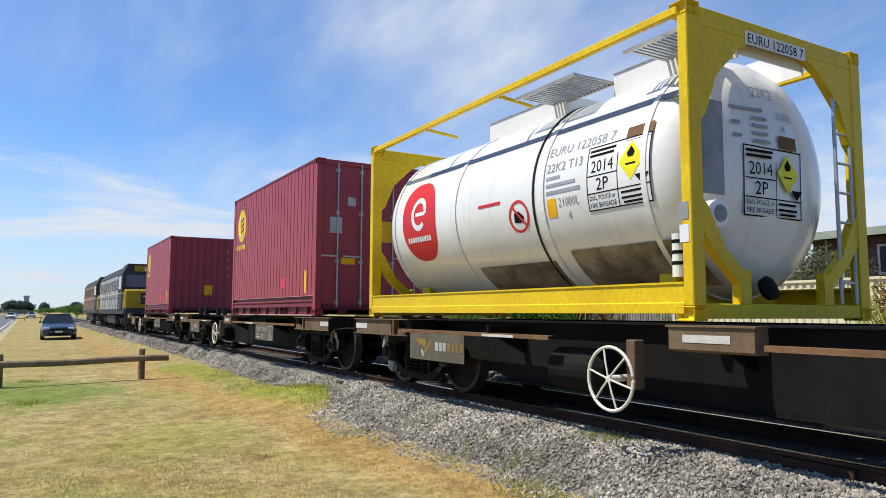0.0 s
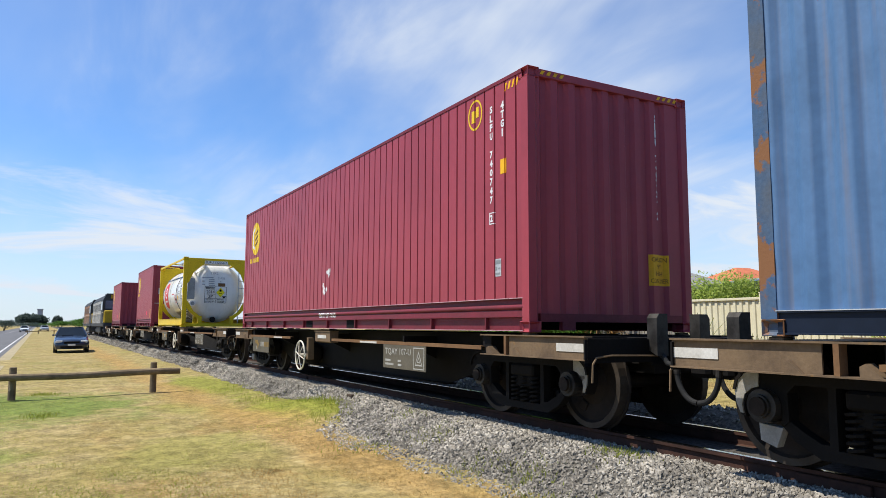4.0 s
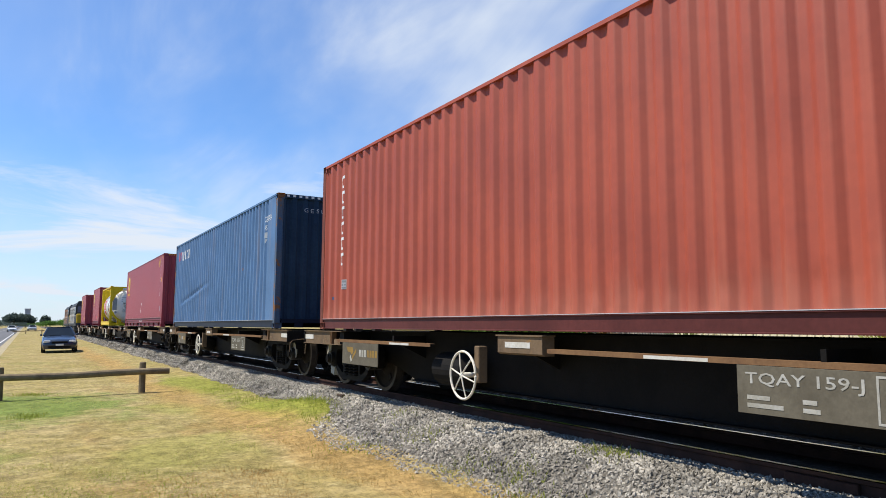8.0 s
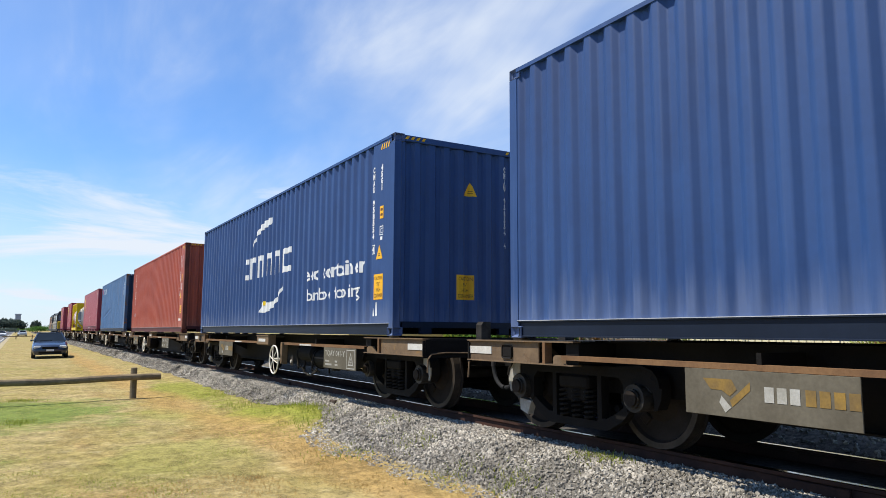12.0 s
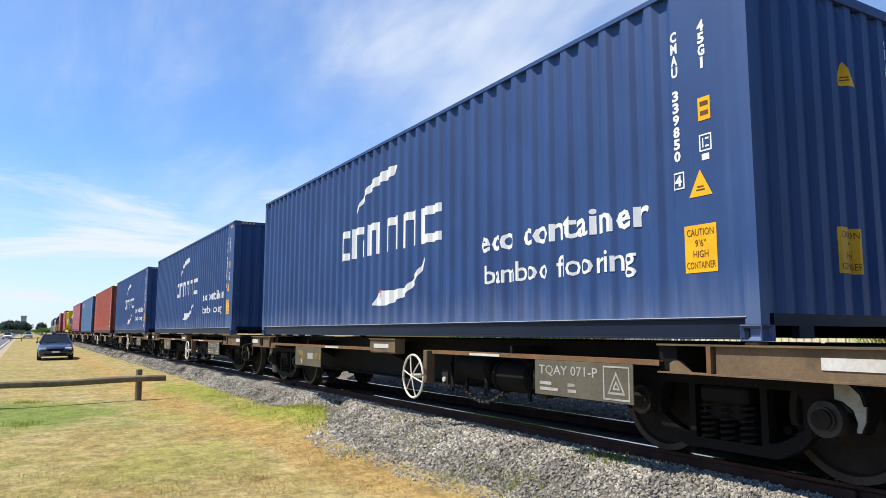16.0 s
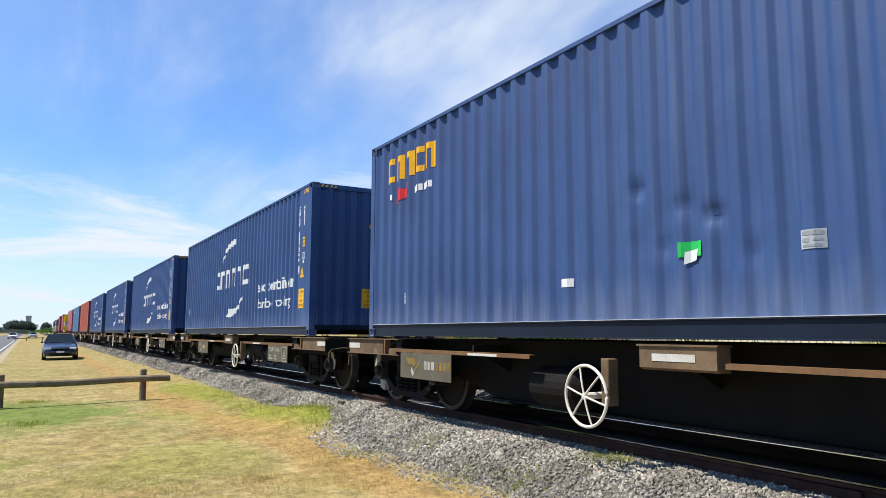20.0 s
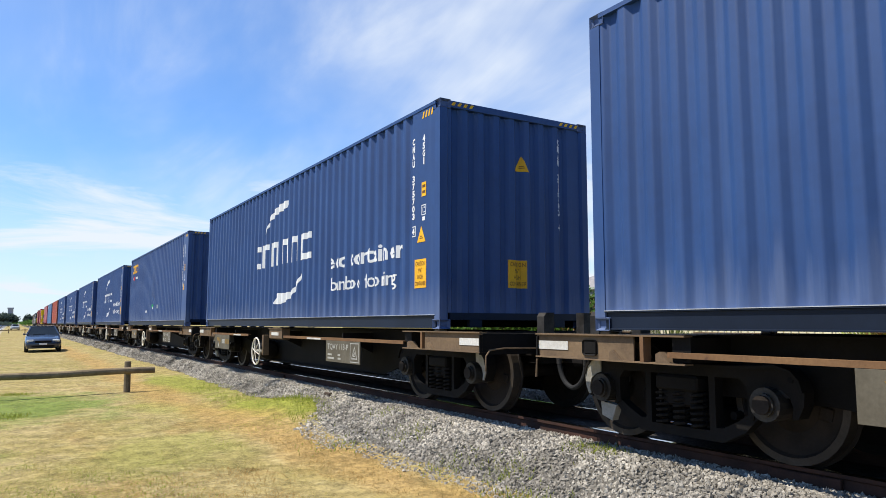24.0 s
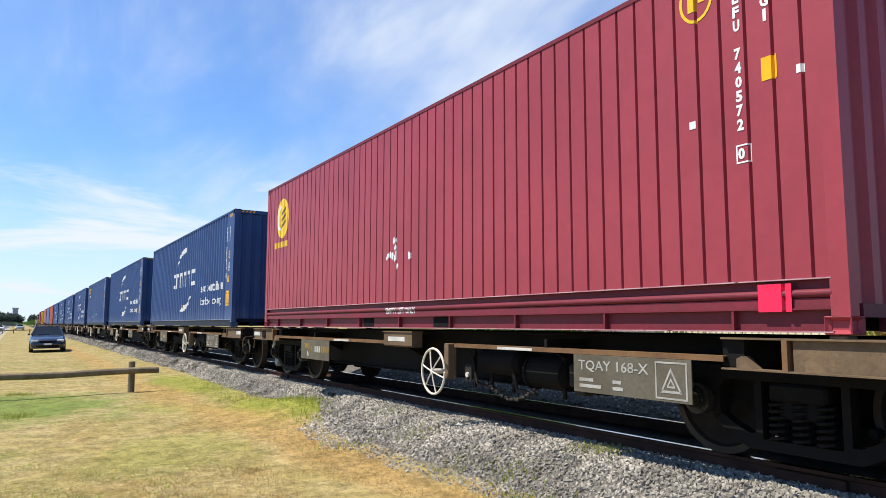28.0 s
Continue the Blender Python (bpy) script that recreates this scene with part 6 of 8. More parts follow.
def build_tank():
    """A 20 foot tank container in a yellow frame."""
    c = thing("tank_container", "white tank in a bright yellow steel frame with hazard panels", "tank container")
    hl, w, h = 3.029, 1.219, 2.591
    for sy in (-1, 1):
        for sx in (-1, 1):
            x, y = sx * w, sy * hl
            part("corner_post", boxes((min(x, x - sx * 0.15), max(x, x - sx * 0.15), min(y, y - sy * 0.10), max(y, y - sy * 0.10), 0.118, h - 0.118), bevel=0.008), M_TANKYEL, c)
            for z in (0, h - 0.118):
                k = part("corner_casting", casting(M_TANKYEL), M_TANKYEL, c)
                k.location = (x - sx * 0.079, y - sy * 0.087, z)
        ya, yb = sorted((sy * (hl - 0.01), sy * (hl - 0.09)))
        part("end_beam", boxes((-w + 0.15, w - 0.15, ya, yb, h - 0.19, h - 0.03), bevel=0.006), M_TANKYEL, c, "yellow top end beam")
        part("end_beam", boxes((-w + 0.15, w - 0.15, ya, yb, 0.02, 0.14), bevel=0.006), M_TANKYEL, c, "yellow bottom end beam")
        for sx in (-1, 1):
            bm = bmesh.new()
            x = sx * (w - 0.15)
            prism(bm, [(x, h - 0.19), (x - sx * 0.72, h - 0.19), (x - sx * 0.50, h - 0.30), (x - sx * 0.20, h - 0.58), (x - sx * 0.06, h - 0.92), (x, h - 0.98)], "y", ya, yb)
            part("gusset", bm, M_TANKYEL, c, "yellow curved gusset plate")
            bm = bmesh.new()
            prism(bm, [(x, 0.98), (x - sx * 0.06, 0.92), (x - sx * 0.26, 0.58), (x - sx * 0.50, 0.40), (x - sx * 0.56, 0.42), (x - sx * 0.56, 0.14), (x - sx * 0.42, 0.14), (x - sx * 0.42, 0.30), (x - sx * 0.16, 0.52), (x, 0.70)], "y", ya, yb)
            part("gusset", bm, M_TANKYEL, c, "yellow curved gusset plate")
    for sx in (-1, 1):
        x = sx * w
        part("top_rail", boxes((min(x, x - sx * 0.06), max(x, x - sx * 0.06), -hl + 0.10, hl - 0.10, h - 0.10, h - 0.03), bevel=0.006), M_TANKYEL, c)
        bm = prism(bmesh.new(), [(x - sx * p, q) for p, q in ((0.0, 0.06), (0.0, 0.14), (0.012, 0.15), (0.012, 0.285), (0.0, 0.295), (0.0, 0.31), (0.12, 0.31), (0.12, 0.29), (0.042, 0.28), (0.042, 0.15), (0.12, 0.14), (0.12, 0.06))], "y", -hl + 0.10, hl - 0.10)
        part("bottom_rail", bm, M_TANKYEL, c)
        for y in (-0.35, 1.35):
            bm = rod(bmesh.new(), (x - sx * 0.05, y, h - 0.09), (x - sx * 0.55, y + 0.05, h - 0.12), 0.022, 8)
            part("stay", bm, M_TANKYEL, c)
    # the tank body lies along y
    R, zc = 1.115, 1.305
    m = Matrix.Translation((0, 0, zc)) @ Y90
    body = bmesh.new()
    prof = [(0, -2.93), (0.45, -2.905), (0.78, -2.84), (0.98, -2.74), (1.08, -2.62), (R, -2.48), (R, 2.42), (1.08, 2.56), (0.98, 2.68), (0.78, 2.78), (0.45, 2.85), (0, 2.87)]
    lathe(body, prof, m, 72)
    tank = part("tank_body", body, M_TANKWHITE, c, "gleaming white tank cladding", True)
    for y, wd in ((0.72, 0.07), (-1.02, 0.09), (2.40, 0.06), (-2.44, 0.06)):
        bm = lathe(bmesh.new(), [(R - 0.01, y - wd / 2), (R + 0.014, y - wd / 2), (R + 0.014, y + wd / 2), (R - 0.01, y + wd / 2)], m, 72)
        part("cladding_band", bm, M_TANKWHITE, tank)
    bm = lathe(bmesh.new(), [(R - 0.01, -0.897), (R + 0.02, -0.897), (R + 0.02, -0.883), (R - 0.01, -0.883)], m, 72)
    part("strap", bm, M_AXLE, tank, "dark cladding strap")
    def on_tank(bm, y_left, z_mid, material, label, lift=0.004, name="marking"):
        """Wraps flat shapes round the near flank; v runs up the curve from the height z_mid."""
        a0 = math.asin((z_mid - zc) / R)
        x0, x1, v0, v1 = extent(bm)
        for k in range(1, int((v1 - v0) / 0.06) + 1):
            bmesh.ops.bisect_plane(bm, geom=bm.verts[:] + bm.edges[:] + bm.faces[:], plane_co=(0, v0 + 0.06 * k, 0), plane_no=(0, 1, 0))
        for v in bm.verts:
            a = a0 + v.co.y / R
            v.co = Vector((-(R + lift) * math.cos(a), y_left - v.co.x, zc + (R + lift) * math.sin(a)))
        return part(name, bm, material, tank, label)
    q = hl
    # s counts forward from the rear; y = s - hl
    on_tank(poly([(0.465 + 0.465 * math.copysign(abs(math.cos(k * math.pi / 18)) ** 0.8, math.cos(k * math.pi / 18)) - 0.06 * math.sin(k * math.pi / 18), 0.02 + 0.56 * math.copysign(abs(math.sin(k * math.pi / 18)) ** 0.8, math.sin(k * math.pi / 18))) for k in range(36)]), 5.16 - q, 1.28, M_REDINK, "red rounded emblem", name="emblem")
    ring = [(0.47 + 0.21 * math.cos(k * math.pi / 12), 0.12 + 0.23 * math.sin(k * math.pi / 12)) for k in range(22)]
    inn = [(0.47 + 0.14 * math.cos(k * math.pi / 12), 0.12 + 0.155 * math.sin(k * math.pi / 12)) for k in range(22)]
    on_tank(poly(*[[ring[k], ring[k + 1], inn[k + 1], inn[k]] for k in range(21)], rect(0.38, 0.64, 0.09, 0.14), *[rect(0.14 + k * 0.065, 0.19 + k * 0.065, -0.26, -0.19) for k in range(10)]), 5.16 - q, 1.28, M_WHITE, "white swirl of the emblem", 0.007, "emblem")
    on_tank(poly(rect(0, 4.55, 0, 0.075)), 4.75 - q, 1.93, M_GREYINK, "grey seam strip along the tank", 0.005)
    on_tank(poly(rect(0, 1.50, -0.30, 0.27)), 1.76 - q, 0.49, M_TANKBELLY, "belly plate with grime and a painted ground reflection", 0.012, "belly_plate")
    on_tank(poly(rect(0, 1.5, -0.28, 0.20)), 3.52 - q, 0.47, M_TANKBELLY, "belly plate with grime and a painted ground reflection", 0.008, "belly_plate")
    on_tank(fitted("EURU 122058 7", 0.95, 0.10), 1.93 - q, 1.66, M_GREYINK, "grey identity code")
    on_tank(fitted("22K2 T13", 0.54, 0.095), 1.93 - q, 1.49, M_GREYINK, "grey type code")
    on_tank(poly(*[rect(0, w2, -k * 0.075, -k * 0.075 + 0.035) for k, w2 in enumerate((0.22, 0.45, 0.52))]), 1.93 - q, 1.41, M_GREYINK, "small grey print")
    on_tank(fitted("21000L", 0.30, 0.09), 1.74 - q, 1.12, M_GREYINK, "grey volume")
    on_tank(fitted("4", 0.05, 0.08), 1.62 - q, 0.99, M_GREYINK, "grey numeral")
    on_tank(poly(rect(0, 0.14, 0, 0.19)), 1.92 - q, 1.03, M_YELLOW, "small yellow sticker", name="sticker")
    on_tank(poly(rect(0, 0.45, 0, 0.035)), 3.20 - q, 1.28, M_REDINK, "small red print")
    rg = [[(0.18 + rr * math.cos(k * math.pi / 14), 0.18 + rr * math.sin(k * math.pi / 14)) for k in range(29)] for rr in (0.18, 0.15)]
    on_tank(poly(*[[rg[0][k], rg[0][k + 1], rg[1][k + 1], rg[1][k]] for k in range(28)], [(0.06, 0.29), (0.30, 0.05), (0.32, 0.07), (0.08, 0.31)]), 2.60 - q, 0.93, M_REDINK, "red prohibition sign", 0.006, "sticker")
    on_tank(poly([(0.09, 0.12), (0.22, 0.11), (0.27, 0.17), (0.18, 0.24), (0.10, 0.22)]), 2.60 - q, 0.93, M_BLACKINK, "dark figure of the sign", 0.004, "sticker")
    on_tank(poly(rect(0, 0.32, 0, 0.14)), 0.83 - q, 1.60, M_STRIP, "orange-brown label", name="sticker")
    def hazard(put, u0, v0):
        put(poly(rect(u0, u0 + 0.80, v0, v0 + 0.62)), M_WHITE, "white hazard panel", 0.004)
        lines = [rect(u0, u0 + 0.80, v0, v0 + 0.012), rect(u0, u0 + 0.80, v0 + 0.608, v0 + 0.62), rect(u0, u0 + 0.012, v0 + 0.012, v0 + 0.608), rect(u0 + 0.788, u0 + 0.80, v0 + 0.012, v0 + 0.608), rect(u0 + 0.012, u0 + 0.788, v0 + 0.16, v0 + 0.17), rect(u0 + 0.40, u0 + 0.41, v0 + 0.17, v0 + 0.50), rect(u0 + 0.012, u0 + 0.40, v0 + 0.325, v0 + 0.335), rect(u0 + 0.40, u0 + 0.41, v0 + 0.012, v0 + 0.16)]
        lines += [rect(u0 + 0.03, u0 + 0.37, v0 + 0.56, v0 + 0.585), rect(u0 + 0.03, u0 + 0.35, v0 + 0.515, v0 + 0.54), rect(u0 + 0.44, u0 + 0.70, v0 + 0.115, v0 + 0.135), rect(u0 + 0.44, u0 + 0.72, v0 + 0.065, v0 + 0.085), rect(u0 + 0.46, u0 + 0.70, v0 + 0.025, v0 + 0.045)]
        put(poly(*lines), M_BLACKINK, "", 0.006)
        for t, uu, vv, tw, th in (("2014", 0.06, 0.36, 0.29, 0.115), ("2P", 0.13, 0.19, 0.16, 0.115), ("DIAL POLICE or", 0.03, 0.10, 0.34, 0.045), ("FIRE BRIGADE", 0.03, 0.03, 0.34, 0.045)):
            b = fitted(t, tw, th)
            for v in b.verts:
                v.co.x += u0 + uu
                v.co.y += v0 + vv
            put(b, M_BLACKINK, "black print", 0.006)
        put(poly([(u0 + 0.42, v0 + 0.40), (u0 + 0.57, v0 + 0.22), (u0 + 0.73, v0 + 0.40), (u0 + 0.57, v0 + 0.58)]), mat_hazard, "yellow hazard diamond", 0.007)
        put(poly([(u0 + 0.54, v0 + 0.43), (u0 + 0.60, v0 + 0.43), (u0 + 0.62, v0 + 0.47), (u0 + 0.57, v0 + 0.53), (u0 + 0.52, v0 + 0.47)], rect(u0 + 0.51, u0 + 0.63, v0 + 0.36, v0 + 0.375)), M_BLACKINK, "", 0.009)
        put(poly([(u0 + 0.62, v0 + 0.26), (u0 + 0.79, v0 + 0.26), (u0 + 0.705, v0 + 0.17)]), M_BLACKINK, "dark corner of the diamond", 0.008)
    mat_hazard = mat("hazard_yellow", (0.85, 0.75, 0.02), None, 3, 0.45)
    hazard(lambda b, mt, lb, lf: on_tank(b, 1.31 - q, 1.02, mt, lb, lf, "sticker"), 0, 0)
    def on_dome(bm, mt, lb, lift):
        """Lays flat shapes on the rear dome."""
        for v in bm.verts:
            x, z = v.co.x, v.co.y
            rr = math.hypot(x, z - zc)
            dome = 2.93 - 0.026 * (rr / 0.45) ** 2 if rr < 0.45 else 2.904 - 0.064 * ((rr - 0.45) / 0.33) ** 1.4
            v.co = (x, -dome - lift, z)
        return part("sticker", bm, mt, tank, lb)
    hazard(lambda b, mt, lb, lf: on_dome(b, mt, lb, lf + 0.012), -0.42, 0.90)
    def dome_words(t, x, z, tw, th, mt=M_GREYINK):
        b = fitted(t, tw, th)
        for v in b.verts:
            v.co.x += x
            v.co.y += z
        on_dome(b, mt, "grey print on the tank end", 0.014)
    dome_words("22K2", -0.22, 1.98, 0.28, 0.095)
    dome_words("21000L", 0.05, 1.80, 0.27, 0.075)
    dome_words("4", 0.12, 1.68, 0.05, 0.07)
    on_dome(poly(*[rect(-0.52 + d, -0.52 + d + w2, z, z + 0.03) for d, w2, z in ((0, 0.40, 1.84), (0.24, 0.20, 1.76), (0, 0.10, 1.70), (0.24, 0.20, 1.69), (0.24, 0.20, 1.62), (0, 0.10, 1.58), (0.24, 0.22, 1.55))]), M_GREYINK, "small grey print", 0.014)
    on_dome(poly(rect(0.06, 0.32, 1.53, 1.65)), M_STRIP, "orange-brown label", 0.014)
    # fittings
    part("data_panel", boxes((-1.06, -0.80, -3.018, -3.00, 1.02, 1.80), bevel=0.004), M_GREYPANEL, c, "grey document panel")
    bm = rod(bmesh.new(), (-0.86, -2.80, 0.87), (-0.86, -3.01, 0.87), 0.115, 20)
    part("document_tube", bm, M_TANKWHITE, c, "white document tube")
    part("tube_cap", rod(bmesh.new(), (-0.86, -3.005, 0.87), (-0.86, -3.025, 0.87), 0.07, 18), M_GREYPANEL, c)
    bm = bmesh.new()
    for x in (0.80, 1.04):
        rod(bm, (x, -3.00, 0.15), (x, -3.00, 2.45), 0.018, 8)
    for k in range(8):
        rod(bm, (0.80, -3.00, 0.35 + k * 0.28), (1.04, -3.00, 0.35 + k * 0.28), 0.013, 6)
    part("ladder", bm, M_GALV, c, "grey steel ladder")
    for y0, y1 in ((-1.42, -0.42), (-2.95, -2.10)):
        deck = part("walkway", boxes((-1.00, -0.97, y0, y1, 2.455, 2.49), (-0.46, -0.43, y0, y1, 2.455, 2.49)), M_GALV, c, "galvanised mesh walkway")
        for k in range(int((y1 - y0) / 0.055)):
            part("slat", boxes((-0.97, -0.46, y0 + k * 0.055, y0 + k * 0.055 + 0.03, 2.468, 2.486)), M_GALV, deck)
    for y0, y1 in ((-0.66, 0.87), (-2.93, -1.44)):
        # open troughs of thin sheet round the hatches
        tray = part("spill_box", boxes((-0.47, -0.455, y0, y1, 2.27, 2.55), (0.455, 0.47, y0, y1, 2.27, 2.55), (-0.455, 0.455, y0, y0 + 0.015, 2.30, 2.55), (-0.455, 0.455, y1 - 0.015, y1, 2.30, 2.55)), M_TANKWHITE, c, "white spill box on top")
        part("rim", boxes((-0.482, -0.448, y0, y1, 2.551, 2.562)), M_GALV, tray)
        part("hatch", lathe(bmesh.new(), [(0.24, 2.40), (0.24, 2.50), (0.20, 2.53), (0, 2.54)], Matrix.Translation((0, (y0 + y1) / 2, 0)), 24), M_GALV, c, "round steel hatch")
    bm = bmesh.new()
    rod(bm, (-1.02, -2.72, 0.36), (-1.02, -2.72, 0.72), 0.055, 14)
    part("canister", bm, M_TANKWHITE, c, "white canister with dark bands")
    bm = bmesh.new()
    for z in (0.46, 0.55, 0.64):
        rod(bm, (-1.02, -2.72, z), (-1.02, -2.72, z + 0.03), 0.057, 14)
    part("canister_band", bm, M_BLACKINK, c)
    bm = lathe(bmesh.new(), [(0.0, 0.0), (0.10, 0.0), (0.11, 0.05), (0.06, 0.07), (0.0, 0.08)], Matrix.Translation((-0.10, -2.86, 0.27)) @ Matrix.Rotation(radians(70), 4, "X"), 16)
    part("outlet", bm, M_UNDER, c, "black outlet cap")
    for y in (-2.3, 2.2):
        part("saddle", boxes((-0.7, 0.7, y - 0.1, y + 0.1, 0.14, 0.42), bevel=0.01), M_TANKYEL, c)
    part("frame_code_plate", boxes((-0.48, 0.36, -3.0235, -3.0195, h - 0.235, h - 0.115)), M_WHITE, c, "white plate on the top beam")
    bm = fitted("EURU 122058 7", 0.78, 0.085)
    for v in bm.verts:
        v.co = (v.co.x - 0.45, -3.0255, v.co.y + h - 0.218)
    part("frame_code", bm, M_BLACKINK, c, "black identity code")
    for z, mt in ((0.80, M_GREYINK), (0.62, M_WHITE)):
        part("sticker", boxes((-1.223, -1.2195, -3.0, -2.91, z, z + 0.14)), mt, c, "small label on the post")
    return c


def build_loco(lead):
    """A grey and yellow diesel locomotive; its cab faces the train."""
    grey = mat("loco_grey_paint", (0.42, 0.42, 0.40), (0.24, 0.23, 0.21), 1.2, 0.6, streak=(0.10, 0.08, 0.06), streak_amt=0.8)
    dark = mat("loco_dark_paint", (0.05, 0.052, 0.055), None, 1.5, 0.6)
    yel = mat("loco_yellow_paint", (0.40, 0.27, 0.02), (0.28, 0.19, 0.03), 1.5, 0.6)
    glass = mat("loco_glass", (0.10, 0.14, 0.20), None, 2, 0.08, coat=0.5)
    l = thing("locomotive", "grey and yellow diesel locomotive hauling the train" if not lead else "grey and orange-brown leading diesel locomotive", "locomotive", "locomotives of the train")
    side = grey if not lead else mat("loco_brown_paint", (0.30, 0.15, 0.08), (0.16, 0.10, 0.07), 0.8, 0.6)
    part("underframe", boxes((-1.30, 1.30, -8.1, 8.1, 0.95, 1.22), bevel=0.02), dark, l)
    part("fuel_tank", boxes((-1.15, 1.15, -2.4, 2.4, 0.35, 0.95), bevel=0.10), dark, l)
    hood = bmesh.new()
    prism(hood, [(-1.22, 1.22), (1.22, 1.22), (1.22, 3.25), (0.95, 3.62), (-0.95, 3.62), (-1.22, 3.25)], "y", -5.3, 7.9)
    hd = part("hood", hood, side, l, "long engine hood")
    for k in range(9):
        y = -4.6 + k * 1.35
        part("hood_door", boxes((-1.235, -1.222, y, y + 1.2, 1.45, 3.05), bevel=0.004), side, hd)
        bm = bmesh.new()
        for j in range(7):
            box(bm, -1.244, -1.236, y + 0.15, y + 1.05, 2.35 + j * 0.09, 2.40 + j * 0.09)
        part("louvre", bm, dark, hd)
    part("stripe", boxes((-1.250, -1.246, -5.2, 7.8, 1.25, 1.36)), side, hd, "pale sill stripe")
    part("hood_roof", prism(bmesh.new(), [(-1.235, 3.20), (-0.955, 3.60), (-0.955, 3.64), (0.955, 3.64), (0.955, 3.60), (1.235, 3.20), (1.235, 3.26), (0.97, 3.66), (-0.97, 3.66), (-1.235, 3.26)], "y", -5.29, 7.89), dark, hd, "grimy dark hood roof")
    cab = bmesh.new()
    prism(cab, [(-1.34, 1.22), (1.34, 1.22), (1.34, 3.15), (1.05, 3.72), (-1.05, 3.72), (-1.34, 3.15)], "y", -7.35, -5.3)
    cb = part("cab", cab, dark, l, "driver's cab")
    for s in (-1, 1):
        part("cab_window", boxes((*sorted((s * 0.08, s * 1.15)), -7.37, -7.352, 2.45, 3.12), bevel=0.02), glass, cb, "dark windscreen")
        part("side_window", boxes((*sorted((s * 1.342, s * 1.352)), -7.0, -5.7, 2.35, 3.05), bevel=0.004), glass, cb, "dark side window")
    part("cab_brow", boxes((-0.75, 0.75, -7.38, -7.352, 3.30, 3.62), bevel=0.02), yel, cb, "yellow brow over the windscreen")
    part("headlight", boxes((-0.22, 0.22, -7.42, -7.38, 3.32, 3.52), bevel=0.03), M_WHITE, cb, "twin headlight")
    part("nose", boxes((-1.25, 1.25, -8.05, -7.35, 1.22, 2.30), bevel=0.08), yel, l, "yellow nose")
    sign = part("class_sign", boxes((-0.45, 1.18, -8.066, -8.052, 1.50, 2.10)), dark, l, "black sign with white letters")
    bm = fitted("TR", 0.75, 0.34, 0.012)
    for v in bm.verts:
        v.co = (v.co.x - 0.35, -8.070, v.co.y + 1.62)
    part("class_letters", bm, M_WHITE, sign)
    part("end_plate", boxes((-1.25, 1.25, -8.16, -8.06, 0.50, 1.25), bevel=0.02), dark, l)
    for k in range(6):
        x = -1.1 + k * 0.36
        part("chevron", prism(bmesh.new(), [(x, 0.55), (x + 0.16, 0.55), (x + 0.34, 1.2), (x + 0.18, 1.2)], "y", -8.172, -8.162), dark, l)
    rails = bmesh.new()
    for s in (-1, 1):
        for k in range(10):
            y = -8.0 + k * 1.78
            rod(rails, (s * 1.33, y, 1.22), (s * 1.33, y, 2.1), 0.018, 6)
        rod(rails, (s * 1.33, -8.0, 2.1), (s * 1.33, 8.0, 2.1), 0.018, 6)
    part("handrail", rails, M_REFLECT, l, "pale handrails")
    bm = bmesh.new()
    for y in (-2, 1, 4):
        lathe(bm, [(0.5, 3.60), (0.5, 3.74), (0, 3.74)], Matrix.Translation((0, y, 0)), 20)
    box(bm, -0.5, 0.5, 5.2, 7.0, 3.6, 3.80, bevel=0.03)
    part("roof_fan", bm, dark, l)
    part("coupler", boxes((-0.14, 0.14, -8.6, -8.1, 0.60, 0.86), (-0.14, 0.14, 8.1, 8.6, 0.60, 0.86), bevel=0.03), dark, l)
    wm = wheelset_mesh(0.47)
    for e in (-1, 1):
        bg = part("bogie", boxes((-0.98, -0.84, -2.1, 2.1, 0.40, 0.72), (0.84, 0.98, -2.1, 2.1, 0.40, 0.72), (-0.9, 0.9, -0.3, 0.3, 0.5, 0.8), bevel=0.03), dark, l)
        bg.location = (0, e * 5.1, 0)
        for k in (-1.6, 0, 1.6):
            ws = part("wheelset", wm, M_WHEEL, bg)
            ws.location = (0, k, 0.47 + RAIL_Z)
            bm = rod(bmesh.new(), (-0.80, k, 0.47), (-1.03, k, 0.47), 0.13, 14)
            part("axle_box", bm, M_BOGIE, bg)
    return l


SPEEDS = ((0, 5.91), (4, 5.90), (6, 5.86), (8, 5.975), (12, 6.024), (16, 6.069), (20, 6.132), (24, 6.172), (28, 6.266))


def travelled(t):
    """Metres that the train has gone since the start."""
    d = 0.0
    for (a, u), (b, v) in zip(SPEEDS, SPEEDS[1:]):
        if t <= a:
            break
        e = min(t, b)
        ve = u + (v - u) * (e - a) / (b - a)
        d += (u + ve) / 2 * (e - a)
    return d


def on_track(y, z):
    """A pose on the canted track, z above the base of the wagons."""
    return pose(TRACK_X, y, BASE_Z, 0, CANT) @ pose(0, 0, z)


